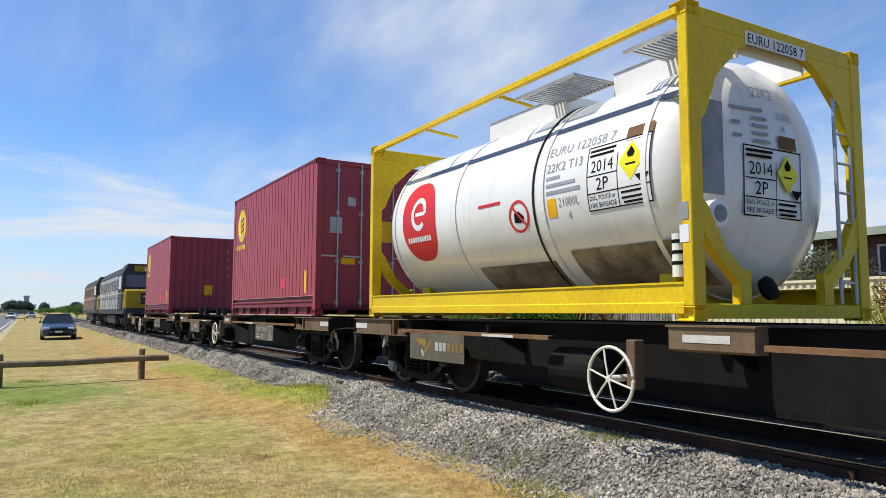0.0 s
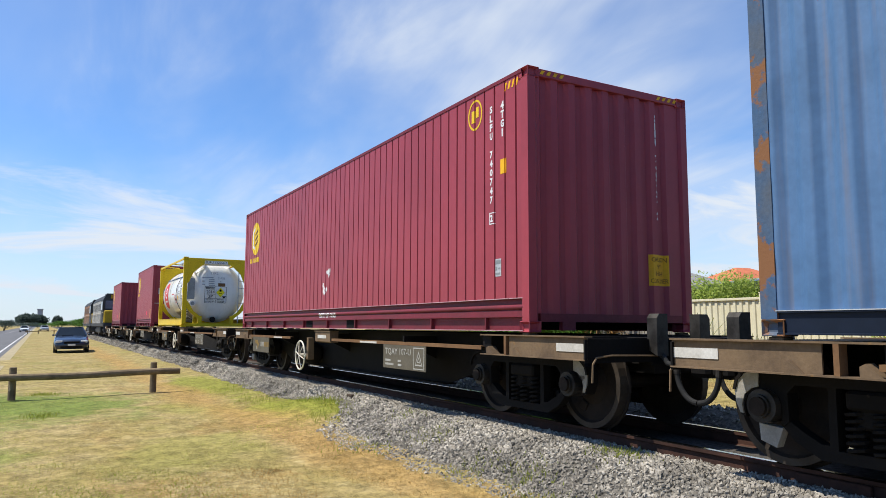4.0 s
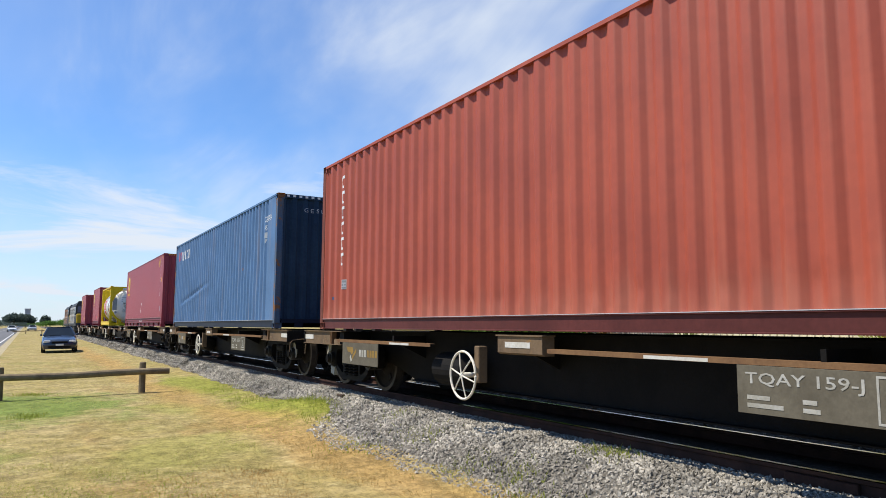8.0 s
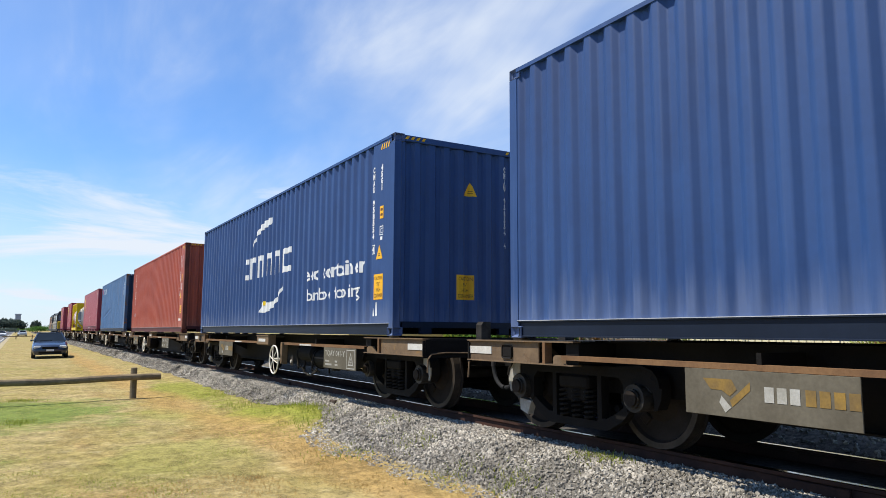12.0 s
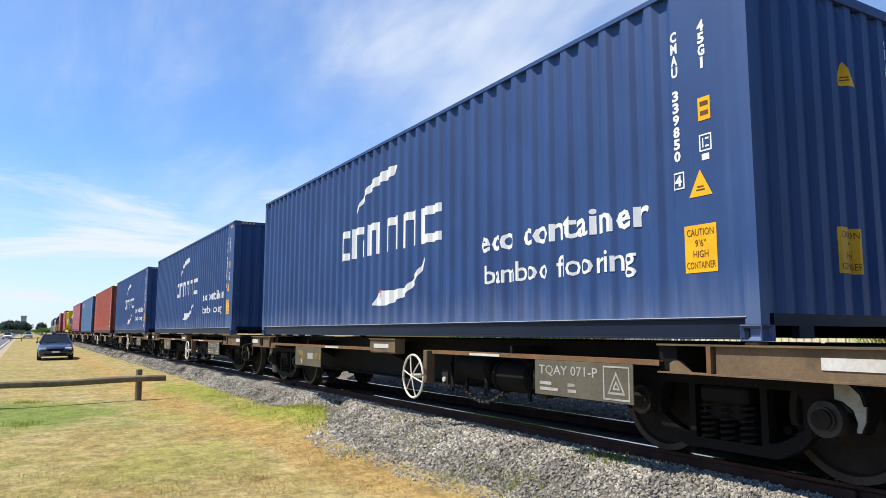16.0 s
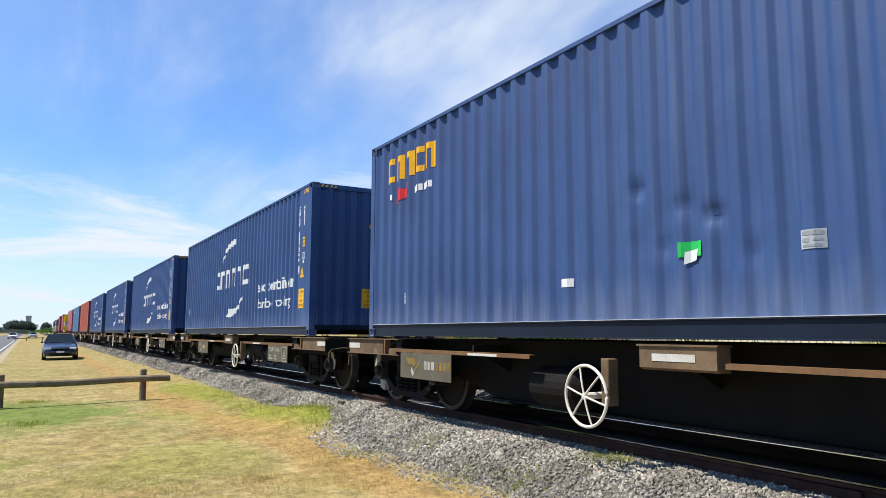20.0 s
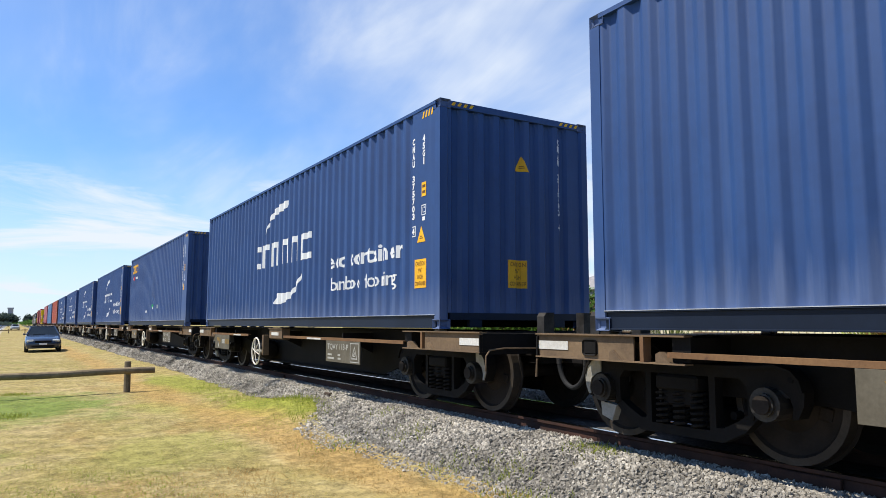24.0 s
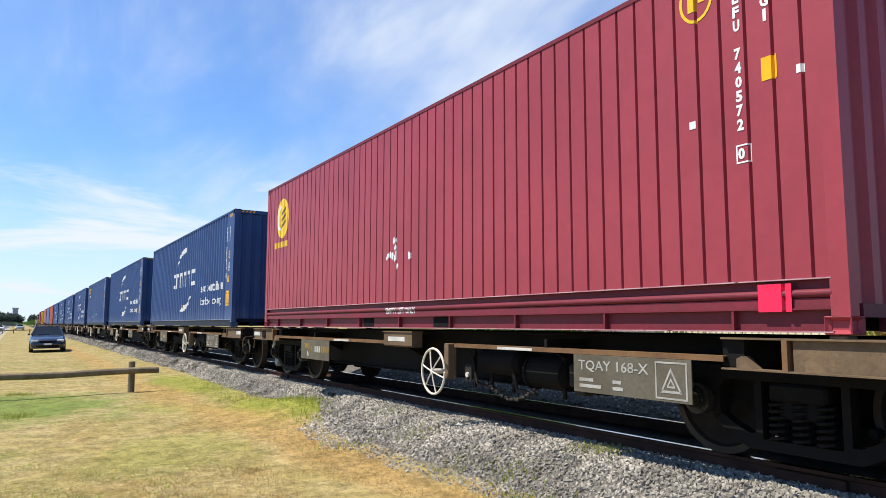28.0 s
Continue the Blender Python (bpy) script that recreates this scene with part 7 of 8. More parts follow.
def build_train():
    load = build_containers()
    load["T"] = build_tank()
    kinds = {"W1": 1, "W2": 1, "T": 1, "A": 1, "B": 1, "C": 1, "D": 2, "E": 2, "F": 2, "G": 2, "H": 1, "I": 1, "J": 2, "K": 2}
    numbers = {"W1": "TQAY 118-D", "W2": "TQAY 105-A", "T": "TQAY 102-V", "A": "TQAY 107-U", "B": "TQAY 160-F", "C": "TQAY 159-J", "D": "TQAY 041-Y", "E": "TQAY 072-B", "F": "TQAY 071-P", "G": "TQAY 044-S", "H": "TQAY 114-B", "I": "TQAY 113-P", "J": "TQAY 167-W", "K": "TQAY 168-X"}
    # rear wall of each container at 0 s
    rear = {"T": 3.745, "A": -17.60, "B": -32.54, "C": -47.46, "D": -62.39, "E": -77.35, "F": -92.24, "G": -107.21, "H": -122.12, "I": -137.01, "J": -151.90, "K": -166.81}
    proto = {}
    for key, kind in kinds.items():
        if kind in proto:
            w = copy_thing(proto[kind], Matrix())
        else:
            w = proto[kind] = build_wagon(kind)
        load[key + "w"] = w
    for key, kind in kinds.items():
        w = load[key + "w"]
        number_wagon(w, numbers[key])
        if key == "T":
            centre = 3.43
            at = rear[key] + 3.029
        elif key[0] == "W":
            centre = 3.52 + PITCH * (2 if key == "W1" else 1)
            at = centre - 0.23 - 3.029 + (0.6 if key == "W1" else 0)
        else:
            centre = rear[key] + 6.10
            at = rear[key] + 6.096
        STOCK.append((w, centre, 0.0))
        STOCK.append((load[key], at, 1.0195))
    front = 3.52 + PITCH * 2 + 7.463
    for k in (0, 1):
        STOCK.append((build_loco(k == 1), front + 8.6 + k * 17.2, 0.0))
    for ob, at, z in STOCK:
        ob.matrix_basis = on_track(at, z)


build_train()


# ---- beside the line ----
def leaf_material(name, a, b, c):
    return grass_material(name, a, b, c)


M_LEAF_DARK = leaf_material("dark_green_leaves", (0.075, 0.165, 0.030), (0.12, 0.23, 0.045), (0.04, 0.095, 0.020))
M_LEAF_LIGHT = leaf_material("yellow_green_leaves", (0.36, 0.46, 0.08), (0.46, 0.54, 0.14), (0.24, 0.34, 0.05))
M_LEAF_GREY = leaf_material("grey_green_leaves", (0.15, 0.17, 0.075), (0.22, 0.23, 0.12), (0.09, 0.10, 0.045))
M_LEAF_RUST = leaf_material("rusty_yellow_leaves", (0.34, 0.27, 0.07), (0.38, 0.20, 0.07), (0.19, 0.20, 0.05))
M_LEAF_DEEP = leaf_material("deep_green_leaves", (0.028, 0.055, 0.02), (0.04, 0.07, 0.022), (0.018, 0.035, 0.014))
# leaf green greyed and blued: distant haze put into the colour
M_LEAF_HAZE = leaf_material("haze_tinted_leaves", (0.075, 0.105, 0.085), (0.10, 0.13, 0.105), (0.05, 0.075, 0.065))
M_LEAF_BRIGHT = leaf_material("bright_green_leaves", (0.12, 0.26, 0.035), (0.18, 0.33, 0.05), (0.06, 0.15, 0.025))
M_LEAF_TWIG = leaf_material("brown_twig_leaves", (0.20, 0.16, 0.09), (0.27, 0.21, 0.13), (0.12, 0.11, 0.055))
M_FLAX_DRY = leaf_material("dry_flax_leaves", (0.52, 0.34, 0.18), (0.40, 0.20, 0.09), (0.30, 0.27, 0.08))
M_FLAX = leaf_material("green_flax_leaves", (0.12, 0.16, 0.05), (0.18, 0.21, 0.07), (0.07, 0.10, 0.03))
M_BARK = mat("grey_bark", (0.14, 0.11, 0.085), (0.09, 0.07, 0.055), 6, 0.9, bump=0.5)


def leaves(centre, radii, count, size, seed, clumps=14):
    """Small bent leaves gathered in clumps within an uneven crown."""
    r = np.random.default_rng(seed)
    cl = r.normal(size=(clumps, 3))
    cl /= np.linalg.norm(cl, axis=1)[:, None]
    cl[:, 2] = np.abs(cl[:, 2]) * 0.9 - 0.15
    cl *= (0.45 + 0.4 * r.random((clumps, 1)))
    which = r.integers(0, clumps, count)
    d = r.normal(size=(count, 3))
    d /= np.linalg.norm(d, axis=1)[:, None]
    rad = (0.26 + 0.18 * r.random(clumps))[which] * (0.55 + 0.5 * r.random(count))
    p = (cl[which] + d * rad[:, None]) * np.array(radii) + np.array(centre)
    a = r.normal(size=(count, 3)); a /= np.linalg.norm(a, axis=1)[:, None]
    b = np.cross(a, d); b /= np.linalg.norm(b, axis=1)[:, None] + 1e-6
    s = size * (0.6 + 0.8 * r.random(count))[:, None]
    V = np.stack([p - a * s, p + b * s * 0.45, p + a * s, p - b * s * 0.45], 1).reshape(-1, 3)
    F = np.arange(count * 4).reshape(-1, 4)
    return V, F


def crown_mesh(V, F, name, material):
    me = bpy.data.meshes.new(name)
    me.vertices.add(len(V)); me.vertices.foreach_set("co", V.reshape(-1))
    me.loops.add(F.size); me.loops.foreach_set("vertex_index", F.reshape(-1))
    me.polygons.add(len(F))
    me.polygons.foreach_set("loop_start", np.arange(len(F)) * 4)
    me.polygons.foreach_set("loop_total", np.full(len(F), 4))
    me.update(calc_edges=True)
    me.materials.append(material)
    return me


def build_bush(name, label, x, y, width, top, material, count, size, seed, depth=None, base=GROUND, category="bush"):
    """Stems and a crown that reaches to the ground."""
    b = thing(name, label, category)
    b.location = (x, y, base)
    h = top - base
    bm = bmesh.new()
    r = random.Random(seed)
    for k in range(7):
        a, q = r.uniform(0, 6.28), r.uniform(0.1, 0.32)
        mid = (math.cos(a) * width * q * 0.5, math.sin(a) * width * q * 0.5, h * 0.35)
        tip = (math.cos(a) * width * q, math.sin(a) * width * q, h * r.uniform(0.6, 0.8))
        tube(bm, [(0.05 * math.cos(a), 0.05 * math.sin(a), -0.05), mid, tip], 0.02 + 0.008 * h, 6)
    part("stem", bm, M_BARK, b)
    V, F = leaves((0, 0, h * 0.50), (width * 0.56, (depth or width) * 0.56, h * 0.56), count, size, seed, 22)
    V[:, 2] = np.maximum(V[:, 2], 0.01)
    part("crown", crown_mesh(V, F, "crown", material), material, b)
    return b


def build_tree(label, x, y, height, width, material, count, size, seed, trunk=0.35):
    t = thing("tree", label, "tree")
    t.location = (x, y, GROUND)
    bm = bmesh.new()
    rod(bm, (0, 0, -0.1), (0, 0, height * 0.5), 0.03 * height, 10, 0.018 * height)
    r = random.Random(seed)
    for k in range(8):
        a = k * 0.8 + r.random()
        z = height * (trunk + 0.03 * k)
        rod(bm, (0, 0, z), (math.cos(a) * width * 0.33, math.sin(a) * width * 0.33, z + height * 0.25), 0.012 * height, 6, 0.004 * height)
    part("trunk", bm, M_BARK, t)
    V, F = leaves((0, 0, height * 0.52), (width * 0.60, width * 0.60, height * 0.50), count * 2, size, seed, 30)
    part("crown", crown_mesh(V, F, "crown", material), material, t)
    return t


def build_flax(label, x, y, height, count, material, seed):
    """A clump of long strap leaves."""
    f = thing("flax_plant", label, "plant")
    f.location = (x, y, GROUND)
    r = random.Random(seed)
    vs, fs = [], []
    for k in range(count):
        a, l, w = r.uniform(0, 6.28), height * r.uniform(0.75, 1.15), r.uniform(0.028, 0.045)
        out = r.uniform(0.15, 0.75)
        d = Vector((math.cos(a), math.sin(a), 0))
        side = Vector((-math.sin(a), math.cos(a), 0))
        n = len(vs)
        for j in range(5):
            t = j / 4
            p = d * (l * out * t ** 1.6) + Vector((0, 0, l * (t - 0.25 * out * t ** 3)))
            q = w * (1 - 0.85 * t)
            vs += [tuple(p - side * q), tuple(p + side * q)]
        fs += [(n + 2 * j, n + 2 * j + 1, n + 2 * j + 3, n + 2 * j + 2) for j in range(4)]
    part("leaf_clump", mesh_of(vs, fs, "leaf_clump", material), material, f)
    return f


def build_cordyline(x, y):
    """Short stems, each with a rosette of long drooping leaves."""
    f = thing("cordyline", "cabbage tree with drooping straw-brown strap leaves", "plant")
    f.location = (x, y, GROUND)
    r = random.Random(21)
    for hx, hy, hz, n, l in ((0.0, 0.0, 1.55, 70, 0.85), (0.25, -0.35, 1.05, 60, 0.8), (-0.15, 0.45, 0.95, 60, 0.8), (-0.1, -0.1, 0.55, 50, 0.75)):
        part("stem", rod(bmesh.new(), (hx * 0.3, hy * 0.3, -0.05), (hx, hy, hz), 0.05, 8), M_BARK, f)
        vs, fs = [], []
        for k in range(n):
            a, el, ll, w = r.uniform(0, 6.28), r.uniform(-0.2, 1.45), l * r.uniform(0.7, 1.1), r.uniform(0.022, 0.04)
            d = Vector((math.cos(a), math.sin(a), 0))
            side = Vector((-math.sin(a), math.cos(a), 0))
            m = len(vs)
            for j in range(6):
                t = j / 5
                p = Vector((hx, hy, hz)) + d * (ll * t * math.cos(el)) + Vector((0, 0, ll * (t * math.sin(el) - 0.55 * t ** 2.4)))
                q = w * (0.5 + 1.2 * t if t < 0.4 else 1.0 - 0.9 * (t - 0.4) / 0.6)
                vs += [tuple(p - side * q), tuple(p + side * q)]
            fs += [(m + 2 * j, m + 2 * j + 1, m + 2 * j + 3, m + 2 * j + 2) for j in range(5)]
        part("rosette", mesh_of(vs, fs, "rosette", M_FLAX_DRY), M_FLAX_DRY, f)


def build_barrier(label, xs, y, z_beam, end_x, far_x):
    """Log barrier: posts with a log on top of them."""
    b = thing("log_barrier", label, "barrier")
    for x in xs:
        bm = rod(bmesh.new(), (x, y, GROUND - 0.1), (x + 0.01, y, z_beam + 0.22), 0.075, 12, 0.07)
        bmesh.ops.bevel(bm, geom=[e for e in bm.edges if all(v.co.z > z_beam for v in e.verts)], offset=0.012, segments=1, affect="EDGES")
        part("post", bm, M_TIMBER, b, "weathered round timber post")
    bm = bmesh.new()
    n = 12
    tube(bm, [(end_x + (far_x - end_x) * k / n, y - 0.13, z_beam + 0.012 * math.sin(k * 1.3)) for k in range(n + 1)], 0.072, 12)
    part("rail", bm, M_TIMBER, b, "weathered round timber rail")
    return b


build_barrier("weathered grey log barrier across the grass verge", (2.28, -0.52, -3.32), 17.80, 0.085, 2.85, -4.2)
build_barrier("distant log barrier across the grass verge", (1.8, -0.6, -2.2), 142, 0.10, 2.2, -2.6)


def build_car(label, x, y, paint, turn=0.0):
    """A four-door saloon; its nose looks towards -y."""
    c = thing("car", label, "car", "parked cars")
    glass = mat("car_glass", (0.010, 0.014, 0.017), None, 2, 0.15, spec=0.35)
    chrome = mat("car_chrome", (0.55, 0.56, 0.57), None, 2, 0.15, 0.9)
    lamp = mat("car_lamp", (0.62, 0.64, 0.66), None, 2, 0.1, coat=0.8)
    # body: cross-sections from nose to tail (y, half width, sill, shoulder height)
    rows = ((-2.30, 0.62, 0.30, 0.56), (-2.22, 0.80, 0.22, 0.66), (-1.95, 0.87, 0.20, 0.74), (-1.2, 0.89, 0.20, 0.86), (-0.75, 0.90, 0.20, 0.92), (0.4, 0.90, 0.20, 0.93), (1.5, 0.89, 0.20, 0.95), (2.1, 0.86, 0.22, 0.94), (2.32, 0.78, 0.30, 0.85), (2.38, 0.66, 0.40, 0.70))
    bm = bmesh.new()
    rings = []
    for yy, w, lo, hi in rows:
        mid = lo + (hi - lo) * 0.55
        rings.append([bm.verts.new(p) for p in ((-w * 0.94, yy, lo), (-w, yy, mid), (-w * 0.95, yy, hi - 0.05), (-w * 0.80, yy, hi), (0, yy, hi + 0.03), (w * 0.80, yy, hi), (w * 0.95, yy, hi - 0.05), (w, yy, mid), (w * 0.94, yy, lo))])
    for a, b in zip(rings, rings[1:]):
        for k in range(8):
            bm.faces.new((a[k], a[k + 1], b[k + 1], b[k]))
        bm.faces.new((a[0], b[0], b[8], a[8]))
    bm.faces.new(rings[0]), bm.faces.new(rings[-1][::-1])
    bmesh.ops.recalc_face_normals(bm, faces=bm.faces)
    body = part("body", bm, paint, c, "", True)
    bm = bmesh.new()
    base = [(-0.80, -0.72, 0.93), (0.80, -0.72, 0.93), (0.80, 1.62, 0.95), (-0.80, 1.62, 0.95)]
    top = [(-0.58, 0.02, 1.40), (0.58, 0.02, 1.40), (0.58, 1.02, 1.41), (-0.58, 1.02, 1.41)]
    va, vb = [bm.verts.new(p) for p in base], [bm.verts.new(p) for p in top]
    for k in range(4):
        bm.faces.new((va[k], va[(k + 1) % 4], vb[(k + 1) % 4], vb[k]))
    bm.faces.new(vb)
    part("glasshouse", bm, glass, c, "dark windows")
    part("roof", boxes((-0.58, 0.58, 0.0, 1.05, 1.395, 1.425), bevel=0.012), paint, c)
    for s in (-1, 1):
        for lo, hi, r in (((0.80, -0.72, 0.94), (0.58, 0.02, 1.41), 0.035), ((0.80, 1.62, 0.96), (0.58, 1.02, 1.41), 0.05), ((0.83, 0.45, 0.94), (0.60, 0.5, 1.41), 0.03)):
            part("pillar", tube(bmesh.new(), [(s * lo[0], lo[1], lo[2]), (s * hi[0], hi[1], hi[2])], r, 6), paint, c)
    for s in (-1, 1):
        part("headlight", boxes((*sorted((s * 0.45, s * 0.80)), -2.27, -2.12, 0.56, 0.70), bevel=0.03), lamp, c, "clear headlight")
        part("mirror", boxes((*sorted((s * 0.86, s * 0.98)), -0.62, -0.50, 0.93, 1.04), bevel=0.02), paint, c)
    part("grille", boxes((-0.40, 0.40, -2.325, -2.26, 0.52, 0.64), bevel=0.01), M_UNDER, c, "black grille")
    part("air_intake", boxes((-0.55, 0.55, -2.318, -2.20, 0.28, 0.38), bevel=0.01), M_UNDER, c, "black lower air intake")
    part("plate", boxes((-0.19, 0.19, -2.335, -2.315, 0.40, 0.50)), M_WHITE, c, "plain white plate")
    part("windscreen_wiper", boxes((-0.5, 0.1, -0.74, -0.70, 0.95, 0.97)), M_UNDER, c)
    tyre = lathe(bmesh.new(), [(0.19, -0.10), (0.29, -0.10), (0.315, -0.06), (0.315, 0.06), (0.29, 0.10), (0.19, 0.10)], X90, 24)
    tyre = finish(tyre, "wheel", M_RUBBER)
    rim = finish(lathe(bmesh.new(), [(0, 0.07), (0.06, 0.08), (0.19, 0.09), (0.19, -0.09), (0, -0.08)], X90, 20), "rim", chrome)
    for s in (-1, 1):
        for yy in (-1.42, 1.32):
            w = part("wheel", tyre, M_RUBBER, c, "black tyre")
            w.location = (s * 0.80, yy, 0.315)
            part("rim", rim, chrome, w)
    c.matrix_basis = pose(x, y, GROUND + 0.01, 0, 0, turn)
    return c


build_car("dark blue saloon car parked on the grass verge", 1.50, 47.3, mat("dark_blue_car_paint", (0.016, 0.028, 0.058), None, 1, 0.22, fine=0.02, spec=0.5, coat=0.4), -1)
build_car("white car parked far along the road", -3.6, 190, mat("white_car_paint", (0.7, 0.7, 0.7), None, 1, 0.25, coat=0.6, fine=0.02), 4)
build_car("silver car far along the verge", 0.4, 205, mat("silver_car_paint", (0.4, 0.42, 0.45), None, 1, 0.25, coat=0.6, fine=0.02), 185)

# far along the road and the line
build_tree("dark spreading tree far along the road", -6.6, 400, 7.4, 9.5, M_LEAF_HAZE, 3500, 0.45, 61)
build_tree("dark spreading tree far along the road", -2.0, 405, 6.8, 8.5, M_LEAF_HAZE, 3000, 0.45, 62)
build_tree("dark tree far along the road", 5.6, 350, 5.8, 3.6, M_LEAF_HAZE, 1500, 0.28, 63)
build_tree("dark tree far beyond the locomotives", 16.5, 330, 5.6, 5.0, M_LEAF_HAZE, 1600, 0.3, 64)


def build_tower():
    t = thing("tower", "pale grey concrete tower far along the road", "tower")
    # concrete tinted bluish to carry the haze of the distance
    conc = mat("haze_tinted_concrete", (0.33, 0.35, 0.40), (0.28, 0.30, 0.35), 0.3, 0.9)
    part("shaft", boxes((-1.8, 1.8, -1.8, 1.8, 0, 12.6), bevel=0.05), conc, t)
    part("cap", boxes((-2.1, 2.1, -2.1, 2.1, 12.6, 13.6), bevel=0.05), conc, t)
    part("base_building", boxes((-6.5, 4.5, -3, 3, 0, 3.4), bevel=0.05), conc, t)
    t.location = (-1.9, 620, GROUND)


build_tower()
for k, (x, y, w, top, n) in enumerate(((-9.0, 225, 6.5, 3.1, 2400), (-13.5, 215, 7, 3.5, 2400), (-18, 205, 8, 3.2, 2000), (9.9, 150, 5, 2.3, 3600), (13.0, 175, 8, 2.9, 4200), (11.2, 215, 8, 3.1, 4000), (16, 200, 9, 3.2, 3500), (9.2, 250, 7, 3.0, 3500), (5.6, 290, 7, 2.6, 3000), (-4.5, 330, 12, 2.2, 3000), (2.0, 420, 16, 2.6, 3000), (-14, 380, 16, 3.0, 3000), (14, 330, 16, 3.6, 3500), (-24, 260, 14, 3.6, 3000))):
    build_bush("bush", "dark green scrub far along the line", x, y, w, top, M_LEAF_DARK if x > 0 else M_LEAF_HAZE, n, 0.16, 100 + k)


# ---- gardens behind the line ----
M_CREAM = mat("cream_fence_steel", (0.66, 0.61, 0.43), (0.61, 0.56, 0.39), 1.2, 0.45, fine=0.04, streak=(0.50, 0.46, 0.33), streak_amt=0.3)
M_BRICK = mat("brown_brick", (0.150, 0.084, 0.078), (0.110, 0.064, 0.062), 5, 0.9, bump=0.4, bump_scale=18, fine=0.25)
M_FASCIA = mat("pale_green_fascia", (0.36, 0.40, 0.31), None, 1, 0.5)
M_GREYROOF = mat("grey_roof_tiles", (0.25, 0.24, 0.235), (0.20, 0.19, 0.19), 2, 0.85, bump=0.5, bump_scale=9)
M_REDROOF = mat("orange_roof_tiles", (0.50, 0.16, 0.08), (0.42, 0.13, 0.07), 2, 0.8, bump=0.4)
M_GREENROOF = mat("dark_green_roof_steel", (0.13, 0.15, 0.12), (0.10, 0.115, 0.095), 2, 0.5)
M_PANELS = mat("solar_panel", (0.03, 0.035, 0.06), None, 3, 0.12, coat=0.5)
M_OCHRE = mat("ochre_render", (0.36, 0.26, 0.10), (0.31, 0.22, 0.085), 1, 0.9)
M_SAND = mat("sand_yellow_render", (0.52, 0.40, 0.16), (0.45, 0.35, 0.14), 1, 0.9)
M_PALE = mat("pale_render", (0.62, 0.60, 0.55), None, 1, 0.9)
M_GLASS = mat("window_glass", (0.03, 0.04, 0.05), None, 2, 0.05, coat=0.5)
M_PICKET = mat("grey_pickets", (0.27, 0.25, 0.22), (0.19, 0.175, 0.155), 4, 0.9, bump=0.4, random=0.25)


def build_fence():
    f = thing("steel_fence", "cream corrugated steel garden fence with capped posts", "fence")
    x, top0 = 15.5, 1.655
    y = 13.80
    post = finish(boxes((-0.035, 0.035, -0.035, 0.035, 0, 2.16), (-0.042, 0.042, -0.042, 0.042, 2.16, 2.18), bevel=0.003), "fence_post", M_CREAM)
    prof = corrugation(1.15, 0.19, 0.075, 0.022, 0.028, 0.04)
    vs, fs = corr_wall(prof, 0.05, 1.98, 1, lambda s, i, z: (i, s, z))
    sheet = mesh_of(vs, [q[::-1] for q in fs], "fence_sheet", M_CREAM)
    rail = finish(boxes((-0.03, 0.05, -1.16, 1.16, 1.97, 2.03), bevel=0.004), "top_rail", M_CREAM)
    for k in range(5):
        z = -0.40 + 0.02 * k
        p = part("fence_post", post, M_CREAM, f)
        p.location = (x, y, z - 0.03)
        for nm, me in (("fence_sheet", sheet), ("top_rail", rail)):
            o = part(nm, me, M_CREAM, f)
            o.location = (x, y - 1.19, z + 0.02)
        y -= 2.38
    g = thing("picket_fence", "low weathered grey picket fence", "fence")
    pick = bmesh.new()
    prism(pick, [(-0.04, 0), (0.04, 0), (0.04, 1.30), (0, 1.38), (-0.04, 1.30)], "x", -0.01, 0.01)
    pick = finish(pick, "picket", M_PICKET)
    r = random.Random(4)
    for k in range(38):
        o = part("picket", pick, M_PICKET, g)
        o.location = (15.6, 13.95 + k * 0.105, GROUND + r.uniform(-0.03, 0.03))
    for z in (0.35, 1.0):
        part("fence_rail", boxes((15.62, 15.66, 13.9, 17.95, GROUND + z, GROUND + z + 0.07)), M_PICKET, g)


build_fence()


def window(parent, x, y0, y1, z0, z1):
    fr = part("window", boxes((x - 0.02, x + 0.03, y0, y1, z0, z0 + 0.06), (x - 0.02, x + 0.03, y0, y1, z1 - 0.06, z1), (x - 0.02, x + 0.03, y0, y0 + 0.06, z0 + 0.06, z1 - 0.06), (x - 0.02, x + 0.03, y1 - 0.06, y1, z0 + 0.06, z1 - 0.06)), M_PALE, parent, "pale window frame")
    part("pane", boxes((x - 0.008, x + 0.004, y0 + 0.06, y1 - 0.06, z0 + 0.06, z1 - 0.06)), M_GLASS, fr)


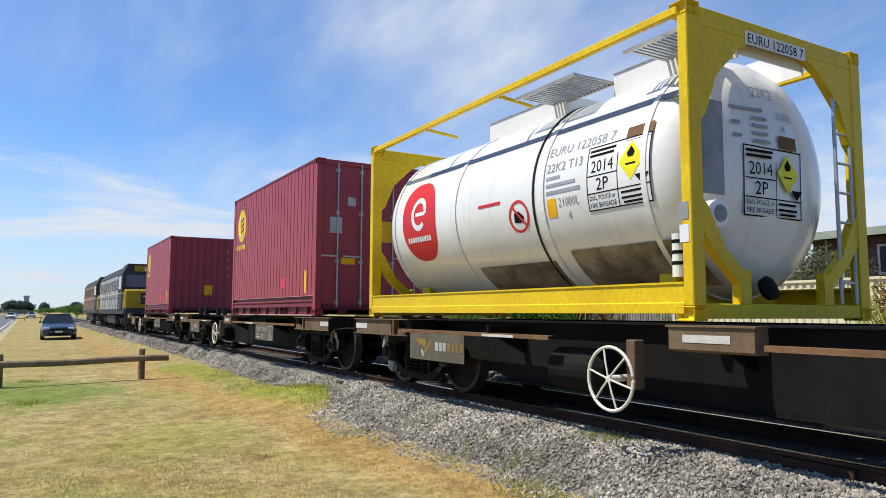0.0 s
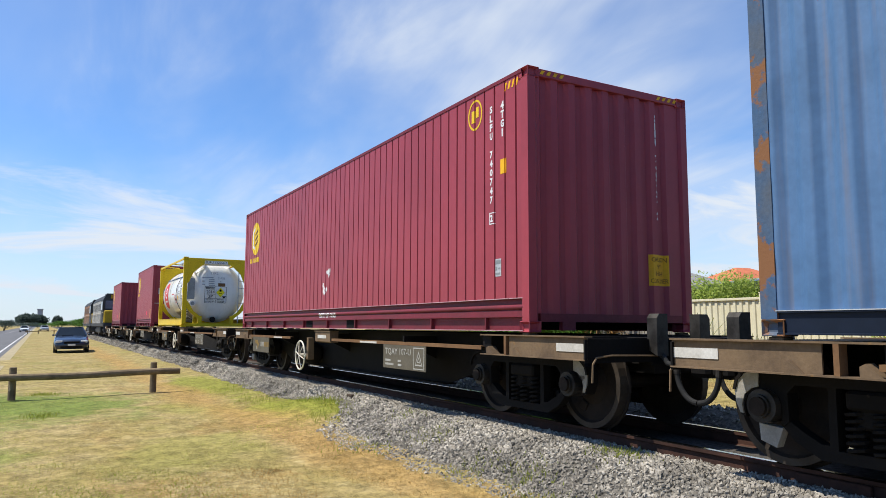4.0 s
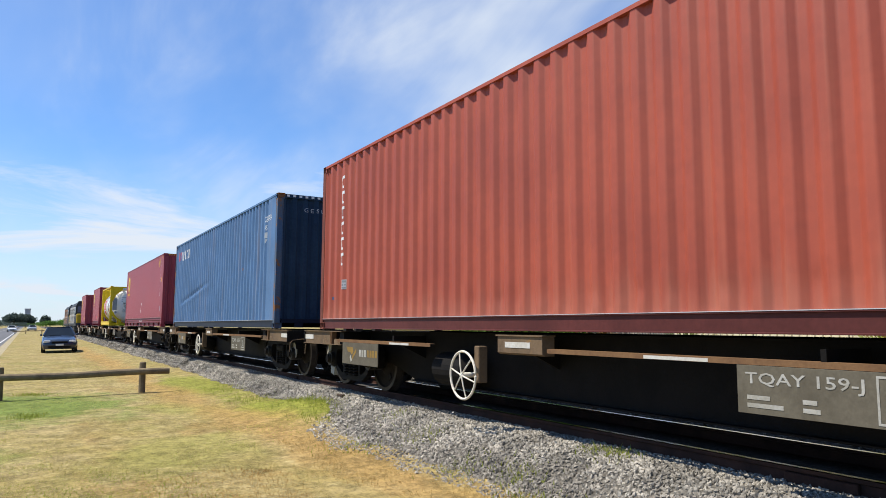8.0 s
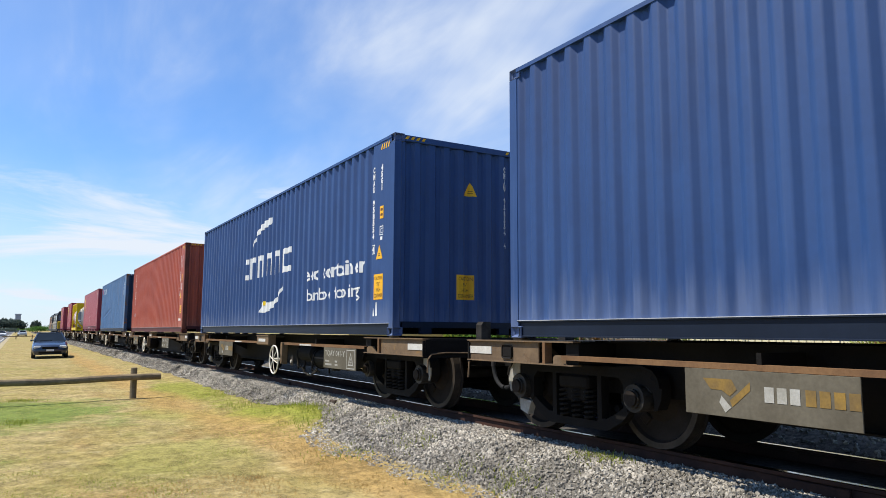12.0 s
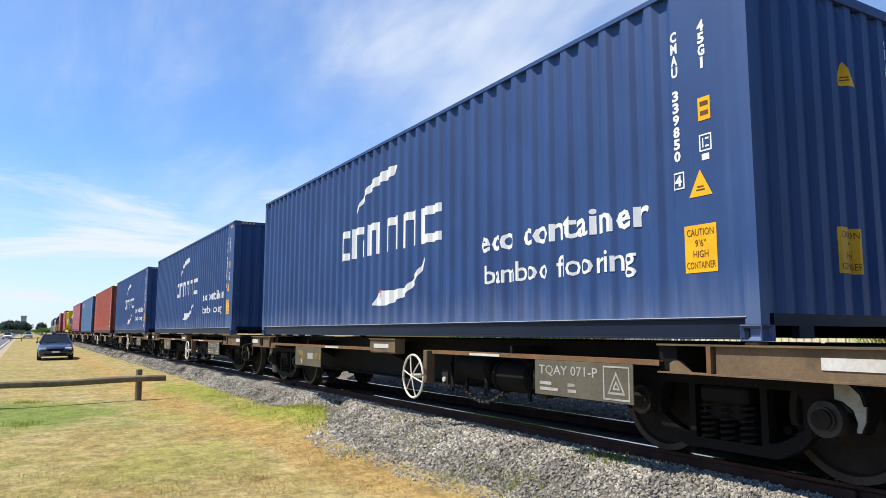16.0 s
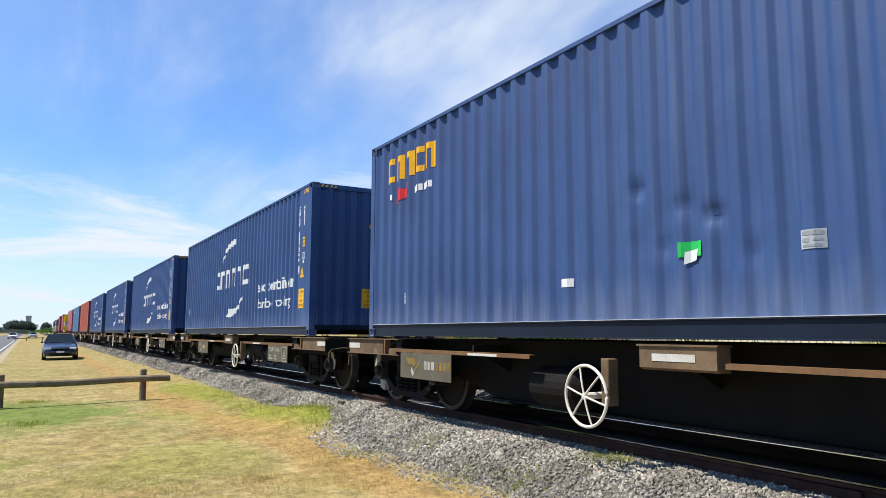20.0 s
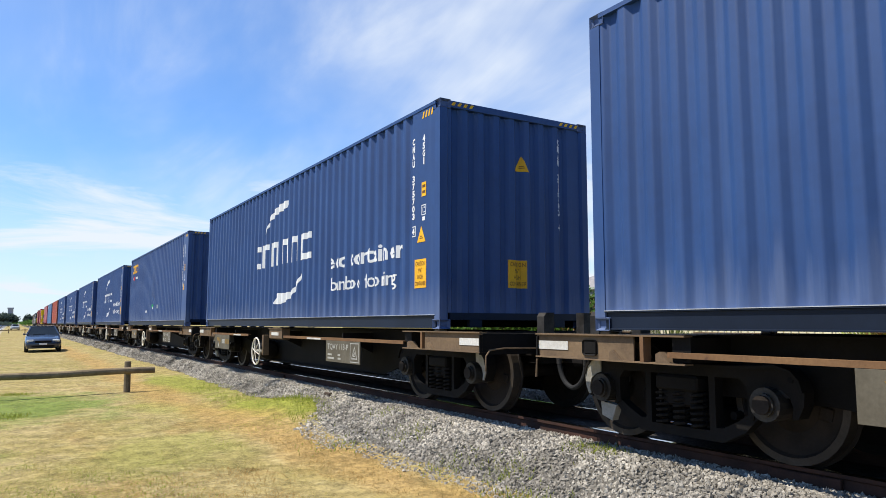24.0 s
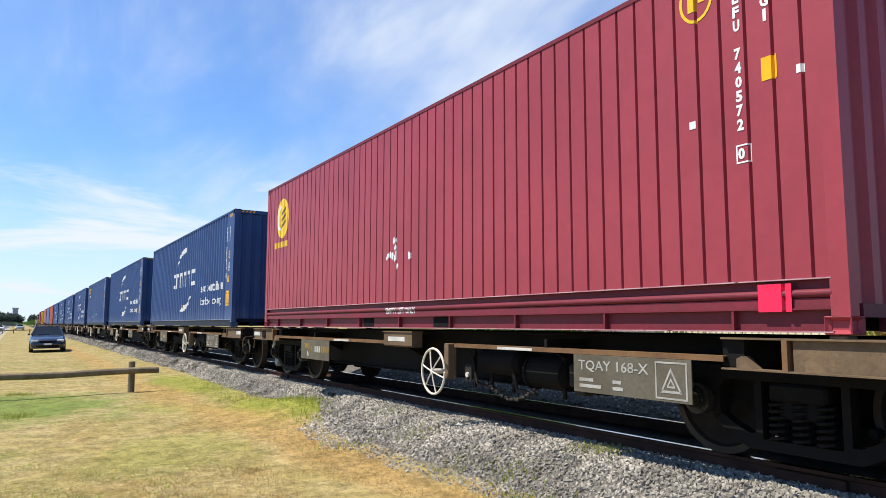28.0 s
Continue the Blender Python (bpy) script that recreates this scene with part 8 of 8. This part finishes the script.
def hip_roof(parent, x0, x1, y0, y1, z, ridge, material):
    bm = bmesh.new()
    w = (x1 - x0) / 2
    along = (y1 - y0) > (x1 - x0)
    b = [bm.verts.new(p) for p in ((x0, y0, z), (x1, y0, z), (x1, y1, z), (x0, y1, z))]
    if along:
        d = w
        t = [bm.verts.new(((x0 + x1) / 2, y0 + d, ridge)), bm.verts.new(((x0 + x1) / 2, y1 - d, ridge))]
        fs = [(b[0], b[1], t[0]), (b[1], b[2], t[1], t[0]), (b[2], b[3], t[1]), (b[3], b[0], t[0], t[1])]
    else:
        d = (y1 - y0) / 2
        t = [bm.verts.new((x0 + d, (y0 + y1) / 2, ridge)), bm.verts.new((x1 - d, (y0 + y1) / 2, ridge))]
        fs = [(b[0], b[1], t[1], t[0]), (b[1], b[2], t[1]), (b[2], b[3], t[0], t[1]), (b[3], b[0], t[0])]
    for q in fs:
        bm.faces.new(q)
    bm.faces.new(b[::-1])
    bmesh.ops.recalc_face_normals(bm, faces=bm.faces)
    r = part("roof", bm, material, parent)
    part("gutter", boxes((x0 - 0.08, x1 + 0.08, y0 - 0.08, y0 + 0.02, z - 0.14, z), (x0 - 0.08, x0 + 0.02, y0 + 0.02, y1, z - 0.14, z)), M_FASCIA, parent)
    return r


def build_houses():
    h = thing("brick_house", "low brown brick house with a flat roof and pale green fascia", "house")
    part("wall", boxes((20.6, 29, 2.0, 12.85, GROUND - 0.1, 3.0)), M_BRICK, h, "brown brick wall")
    part("roof", boxes((20.0, 29.6, 1.4, 13.25, 3.03, 3.16)), M_GREENROOF, h)
    part("fascia", boxes((19.94, 20.0, 1.4, 13.31, 2.98, 3.20), (20.0, 29.6, 13.25, 13.31, 2.98, 3.20)), M_FASCIA, h, "pale green fascia board")
    window(h, 20.58, 10.15, 10.95, 1.9, 2.75)
    window(h, 20.58, 6.5, 8.6, 1.3, 2.75)
    bm = bmesh.new()
    rod(bm, (20.2, 12.2, 1.9), (20.2, 12.2, 3.0), 0.03, 8)
    part("downpipe", bm, M_FASCIA, h)
    g = thing("grey_roof_house", "house with a grey hipped tile roof", "house")
    part("wall", boxes((31.6, 39.4, 31, 36.2, GROUND - 0.1, 2.9)), M_PALE, g)
    hip_roof(g, 31.0, 40.0, 30.2, 36.8, 2.9, 4.40, M_GREYROOF)
    a = thing("tv_antenna", "thin television antenna over a roof", "antenna")
    bm = rod(bmesh.new(), (0, 0, 0), (0, 0, 2.2), 0.022, 6)
    rod(bm, (0, -0.05, 2.15), (0.1, -0.75, 2.13), 0.015, 6)
    for k in range(5):
        rod(bm, (-0.25, -0.15 * k, 2.15), (0.25, -0.15 * k, 2.15), 0.008, 5)
    part("mast", bm, M_GALV, a)
    a.location = (31.5, 35.9, 2.97)
    s = thing("low_shed", "long low shed with a dark green steel roof", "shed")
    d = Vector((10.5, 18.0, 0)).normalized()
    n = Vector((d.y, -d.x, 0))
    bm = bmesh.new()
    o = Vector((22.0, 18.9, 0))
    q = [o, o + d * 21, o + d * 21 + n * 4.5, o + n * 4.5]
    lo = [bm.verts.new((*p.xy, 2.22 + (0.25 if k > 1 else 0))) for k, p in enumerate(q)]
    hi = [bm.verts.new((*p.xy, 2.40 + (0.25 if k > 1 else 0))) for k, p in enumerate(q)]
    bm.faces.new(lo[::-1]), bm.faces.new(hi)
    for k in range(4):
        bm.faces.new((lo[k], lo[(k + 1) % 4], hi[(k + 1) % 4], hi[k]))
    part("roof", bm, M_GREENROOF, s, "dark green ribbed steel roof")
    bm = bmesh.new()
    q2 = [o + d * 0.5 + n * 0.5, o + d * 20.5 + n * 0.5, o + d * 20.5 + n * 4.2, o + d * 0.5 + n * 4.2]
    lo = [bm.verts.new((*p.xy, GROUND - 0.1)) for p in q2]
    hi = [bm.verts.new((*p.xy, 2.23)) for p in q2]
    for k in range(4):
        bm.faces.new((lo[k], lo[(k + 1) % 4], hi[(k + 1) % 4], hi[k]))
    # near-black wall: the roof's shade is put into its colour
    part("wall", bm, M_UNDER, s, "dark shaded wall")
    fl = thing("flue_pipe", "black steel flue pipe over the shed roof", "flue")
    part("pipe", rod(rod(bmesh.new(), (0, 0, 0), (0, 0, 1.38), 0.055, 12), (0, 0, 1.38), (0, 0, 1.48), 0.075, 12), M_UNDER, fl)
    fl.location = (24.0, 22.7, 2.35)
    r = thing("orange_roof_house", "house with an orange tile roof behind the gardens", "house")
    part("wall", boxes((40.6, 45.4, 31.3, 34.8, GROUND - 0.1, 3.5)), M_PALE, r)
    hip_roof(r, 40.0, 46.0, 30.8, 35.3, 3.5, 4.55, M_REDROOF)
    p = thing("solar_house", "house with dark solar panels on its roof", "house")
    part("wall", boxes((32.5, 38, 19.5, 26.5, GROUND - 0.1, 2.6)), M_PALE, p)
    bm = bmesh.new()
    prism(bm, [(32.2, 2.6), (38.3, 2.6), (35.2, 3.3)], "y", 19.0, 27.0)
    rf = part("roof", bm, M_GREYROOF, p)
    for k in range(5):
        bm = bmesh.new()
        y = 19.6 + k * 1.35
        vs = [bm.verts.new(v) for v in ((32.6, y, 2.74), (34.6, y, 3.21), (34.6, y + 1.25, 3.21), (32.6, y + 1.25, 2.74))]
        bm.faces.new(vs)
        part("solar_panel", bm, M_PANELS, rf, "dark blue solar panel")
    y = thing("ochre_house", "ochre rendered house with a low flat roof on a rise", "house")
    part("wall", boxes((0.45, 8.5, 0.45, 15.0, GROUND - 0.1, 3.86)), M_OCHRE, y)
    part("roof", boxes((0.0, 9.0, 0.0, 15.5, 3.88, 4.06), bevel=0.02), M_GREENROOF, y)
    for yy in (0.12, 1.5, 5.2, 9.0):
        part("column", boxes((0.10, 0.34, yy, yy + 0.24, GROUND, 3.88)), M_PALE, y)
    window(y, 0.43, 2.2, 4.2, 1.5, 3.3)
    window(y, 0.43, 6.5, 8.6, 1.5, 3.3)
    window(y, 0.43, 10.4, 13.5, 1.5, 3.3)
    part("downpipe", rod(bmesh.new(), (4.1, 0.40, GROUND), (4.1, 0.40, 3.88), 0.05, 8), M_PALE, y)
    bm = bmesh.new()
    rod(bm, (0.9, 6.0, 4.06), (0.9, 6.0, 7.1), 0.02, 6)
    rod(bm, (0.9, 5.6, 6.9), (0.9, 6.4, 5.8), 0.015, 6)
    for k in range(3):
        rod(bm, (3.2 + k * 0.6, 2, 4.06), (3.2 + k * 0.6, 2, 4.6 + k * 0.18), 0.02, 6)
    rod(bm, (2.8, 2, 4.4), (5.0, 2, 5.05), 0.018, 6)
    part("aerial", bm, M_GALV, y)
    y.location = (25.8, 46.0, 0)
    y.rotation_euler = (0, 0, math.radians(-20.0))
    ramp = thing("access_ramp", "sloping pale boarded ramp beside the ochre house", "ramp")
    bm = bmesh.new()
    prism(bm, [(24.9, GROUND), (30.2, GROUND), (30.2, 3.25), (24.9, 1.95)], "y", 42.4, 42.6)
    part("side_wall", bm, M_GREYROOF, ramp, "grey weathered side wall")
    bm = bmesh.new()
    prism(bm, [(24.8, 1.94), (30.3, 3.27), (30.3, 3.47), (24.8, 2.14)], "y", 42.3, 42.38)
    part("handrail", bm, M_PALE, ramp, "pale sloping rail board")
    wl = thing("garden_wall", "low white garden wall on the rise", "wall")
    part("wall_run", boxes((17.4, 21.5, 40.0, 40.25, GROUND - 0.1, 1.36)), M_WHITE, wl)
    part("coping", boxes((17.3, 21.6, 39.95, 40.3, 1.362, 1.42)), M_WHITE, wl)
    wl = thing("white_outbuilding", "low white outbuilding beside the ochre house", "outbuilding")
    part("wall", boxes((24.8, 26.4, 48.8, 52, GROUND - 0.1, 2.0)), M_OCHRE, wl)
    part("roof", boxes((24.5, 26.7, 48.6, 52.2, 2.002, 2.30), bevel=0.02), M_WHITE, wl)
    wl = thing("ochre_garden_wall", "low yellow ochre boundary wall below the white one", "wall")
    part("wall_run", boxes((15.4, 21.4, 36.0, 36.2, GROUND - 0.1, 0.98)), M_SAND, wl)
    part("coping", boxes((15.35, 21.45, 35.96, 36.24, 0.982, 1.03)), M_SAND, wl)


build_houses()


def build_pine():
    """A Norfolk pine: level tiers of branches round a straight stem."""
    t = thing("norfolk_pine", "tall dark green Norfolk pine with level tiers of branches", "tree")
    t.location = (41.2, 80.0, GROUND)
    H = 11.8
    part("trunk", rod(bmesh.new(), (0, 0, -0.1), (0, 0, H), 0.22, 8, 0.03), M_BARK, t)
    r = np.random.default_rng(8)
    vs, fs = [], []
    for k in range(13):
        z = H * (0.12 + 0.86 * k / 13)
        R = 2.3 * (1 - (k / 13.5)) ** 0.9 + 0.15
        nb = 12
        for j in range(nb):
            a = 2 * math.pi * j / nb + k * 0.4
            for q in range(26):
                u = R * (0.12 + 0.88 * q / 25)
                wob = r.normal(size=3) * 0.05
                c = np.array([math.cos(a) * u, math.sin(a) * u, z + 0.14 * (u / R) ** 2 * R * 0.5]) + wob
                l = 0.44 * (1 - 0.5 * q / 25)
                side = np.array([-math.sin(a), math.cos(a), 0.25 * r.normal()])
                out = np.array([math.cos(a), math.sin(a), 0.15])
                n = len(vs)
                vs += [tuple(c - side * l), tuple(c + out * 0.10), tuple(c + side * l), tuple(c - out * 0.10)]
                fs.append((n, n + 1, n + 2, n + 3))
    part("crown", mesh_of(vs, fs, "crown", M_LEAF_DEEP), M_LEAF_DEEP, t)


build_pine()
build_bush("bush", "dense leafy green shrub behind the line", 14.0, 18.75, 3.4, 2.82, M_LEAF_DARK, 15000, 0.072, 11, 5.0)
build_bush("bush", "bright green shrub beside a darker one", 13.9, 16.9, 1.9, 1.75, M_LEAF_BRIGHT, 5000, 0.055, 12)
build_bush("bush", "rounded yellow-green shrub above the cream fence", 18.3, 14.6, 2.6, 2.72, M_LEAF_LIGHT, 15000, 0.05, 13, 3.1)
build_bush("bush", "wispy grey-green shrub above the cream fence", 18.0, 11.0, 2.2, 2.85, M_LEAF_GREY, 8000, 0.045, 14, 2.4)
build_bush("bush", "yellow and rust coloured shrub in front of the fence", 13.6, 6.5, 2.0, 1.85, M_LEAF_RUST, 5000, 0.06, 15)
build_bush("bush", "dark shrub behind the picket fence", 17.0, 15.9, 1.4, 1.72, M_LEAF_DARK, 3500, 0.05, 16)
build_bush("bush", "brownish twiggy shrub behind the picket fence", 17.0, 17.3, 1.8, 2.08, M_LEAF_TWIG, 4500, 0.035, 17, 2.2)
build_bush("bush", "bright green shrub below the ochre house", 23.0, 34.6, 2.9, 3.2, M_LEAF_DARK, 11000, 0.055, 19)
build_cordyline(14.4, 16.15)
build_flax("clump of yellow-green strap leaves in front of the fence", 13.25, 6.8, 1.9, 110, M_LEAF_LIGHT, 5)
build_flax("clump of green flax beside the fence", 14.9, 12.95, 1.55, 80, M_FLAX, 2)
build_flax("clump of green flax beside the fence", 14.9, 11.3, 1.15, 60, M_FLAX, 3)
for k, (x, y, w, top) in enumerate(((50, 104, 14, 5.7), (56, 112, 16, 5.6), (40, 106, 14, 4.2), (63, 110, 14, 4.8), (22.6, 38.6, 3.4, 1.55), (23.6, 40.2, 2.4, 2.2))):
    build_bush("dune_scrub", "olive green coastal scrub on a rise", x, y, w, top, (M_LEAF_GREY, M_LEAF_DARK)[k % 2] if k < 4 else M_LEAF_LIGHT if k == 4 else M_LEAF_TWIG, 4000, 0.20 if w > 8 else 0.09, 70 + k)


# ---- movement ----
def motions():
    """Everything on the rails rolls away along the track, and its wheels turn."""
    for ob, at, z in STOCK:
        walk(ob, [(t / 2, on_track(at + travelled(t / 2), z)) for t in range(57)])
        for b in ob.children:
            for w in b.children:
                if w.name.startswith("wheelset"):
                    z1 = w.location.z
                    r = z1 - RAIL_Z
                    y = w.location.y
                    walk(w, [(k / 10, pose(0, y, z1, -math.degrees(travelled(k / 10) / r))) for k in range(281)])


motions()
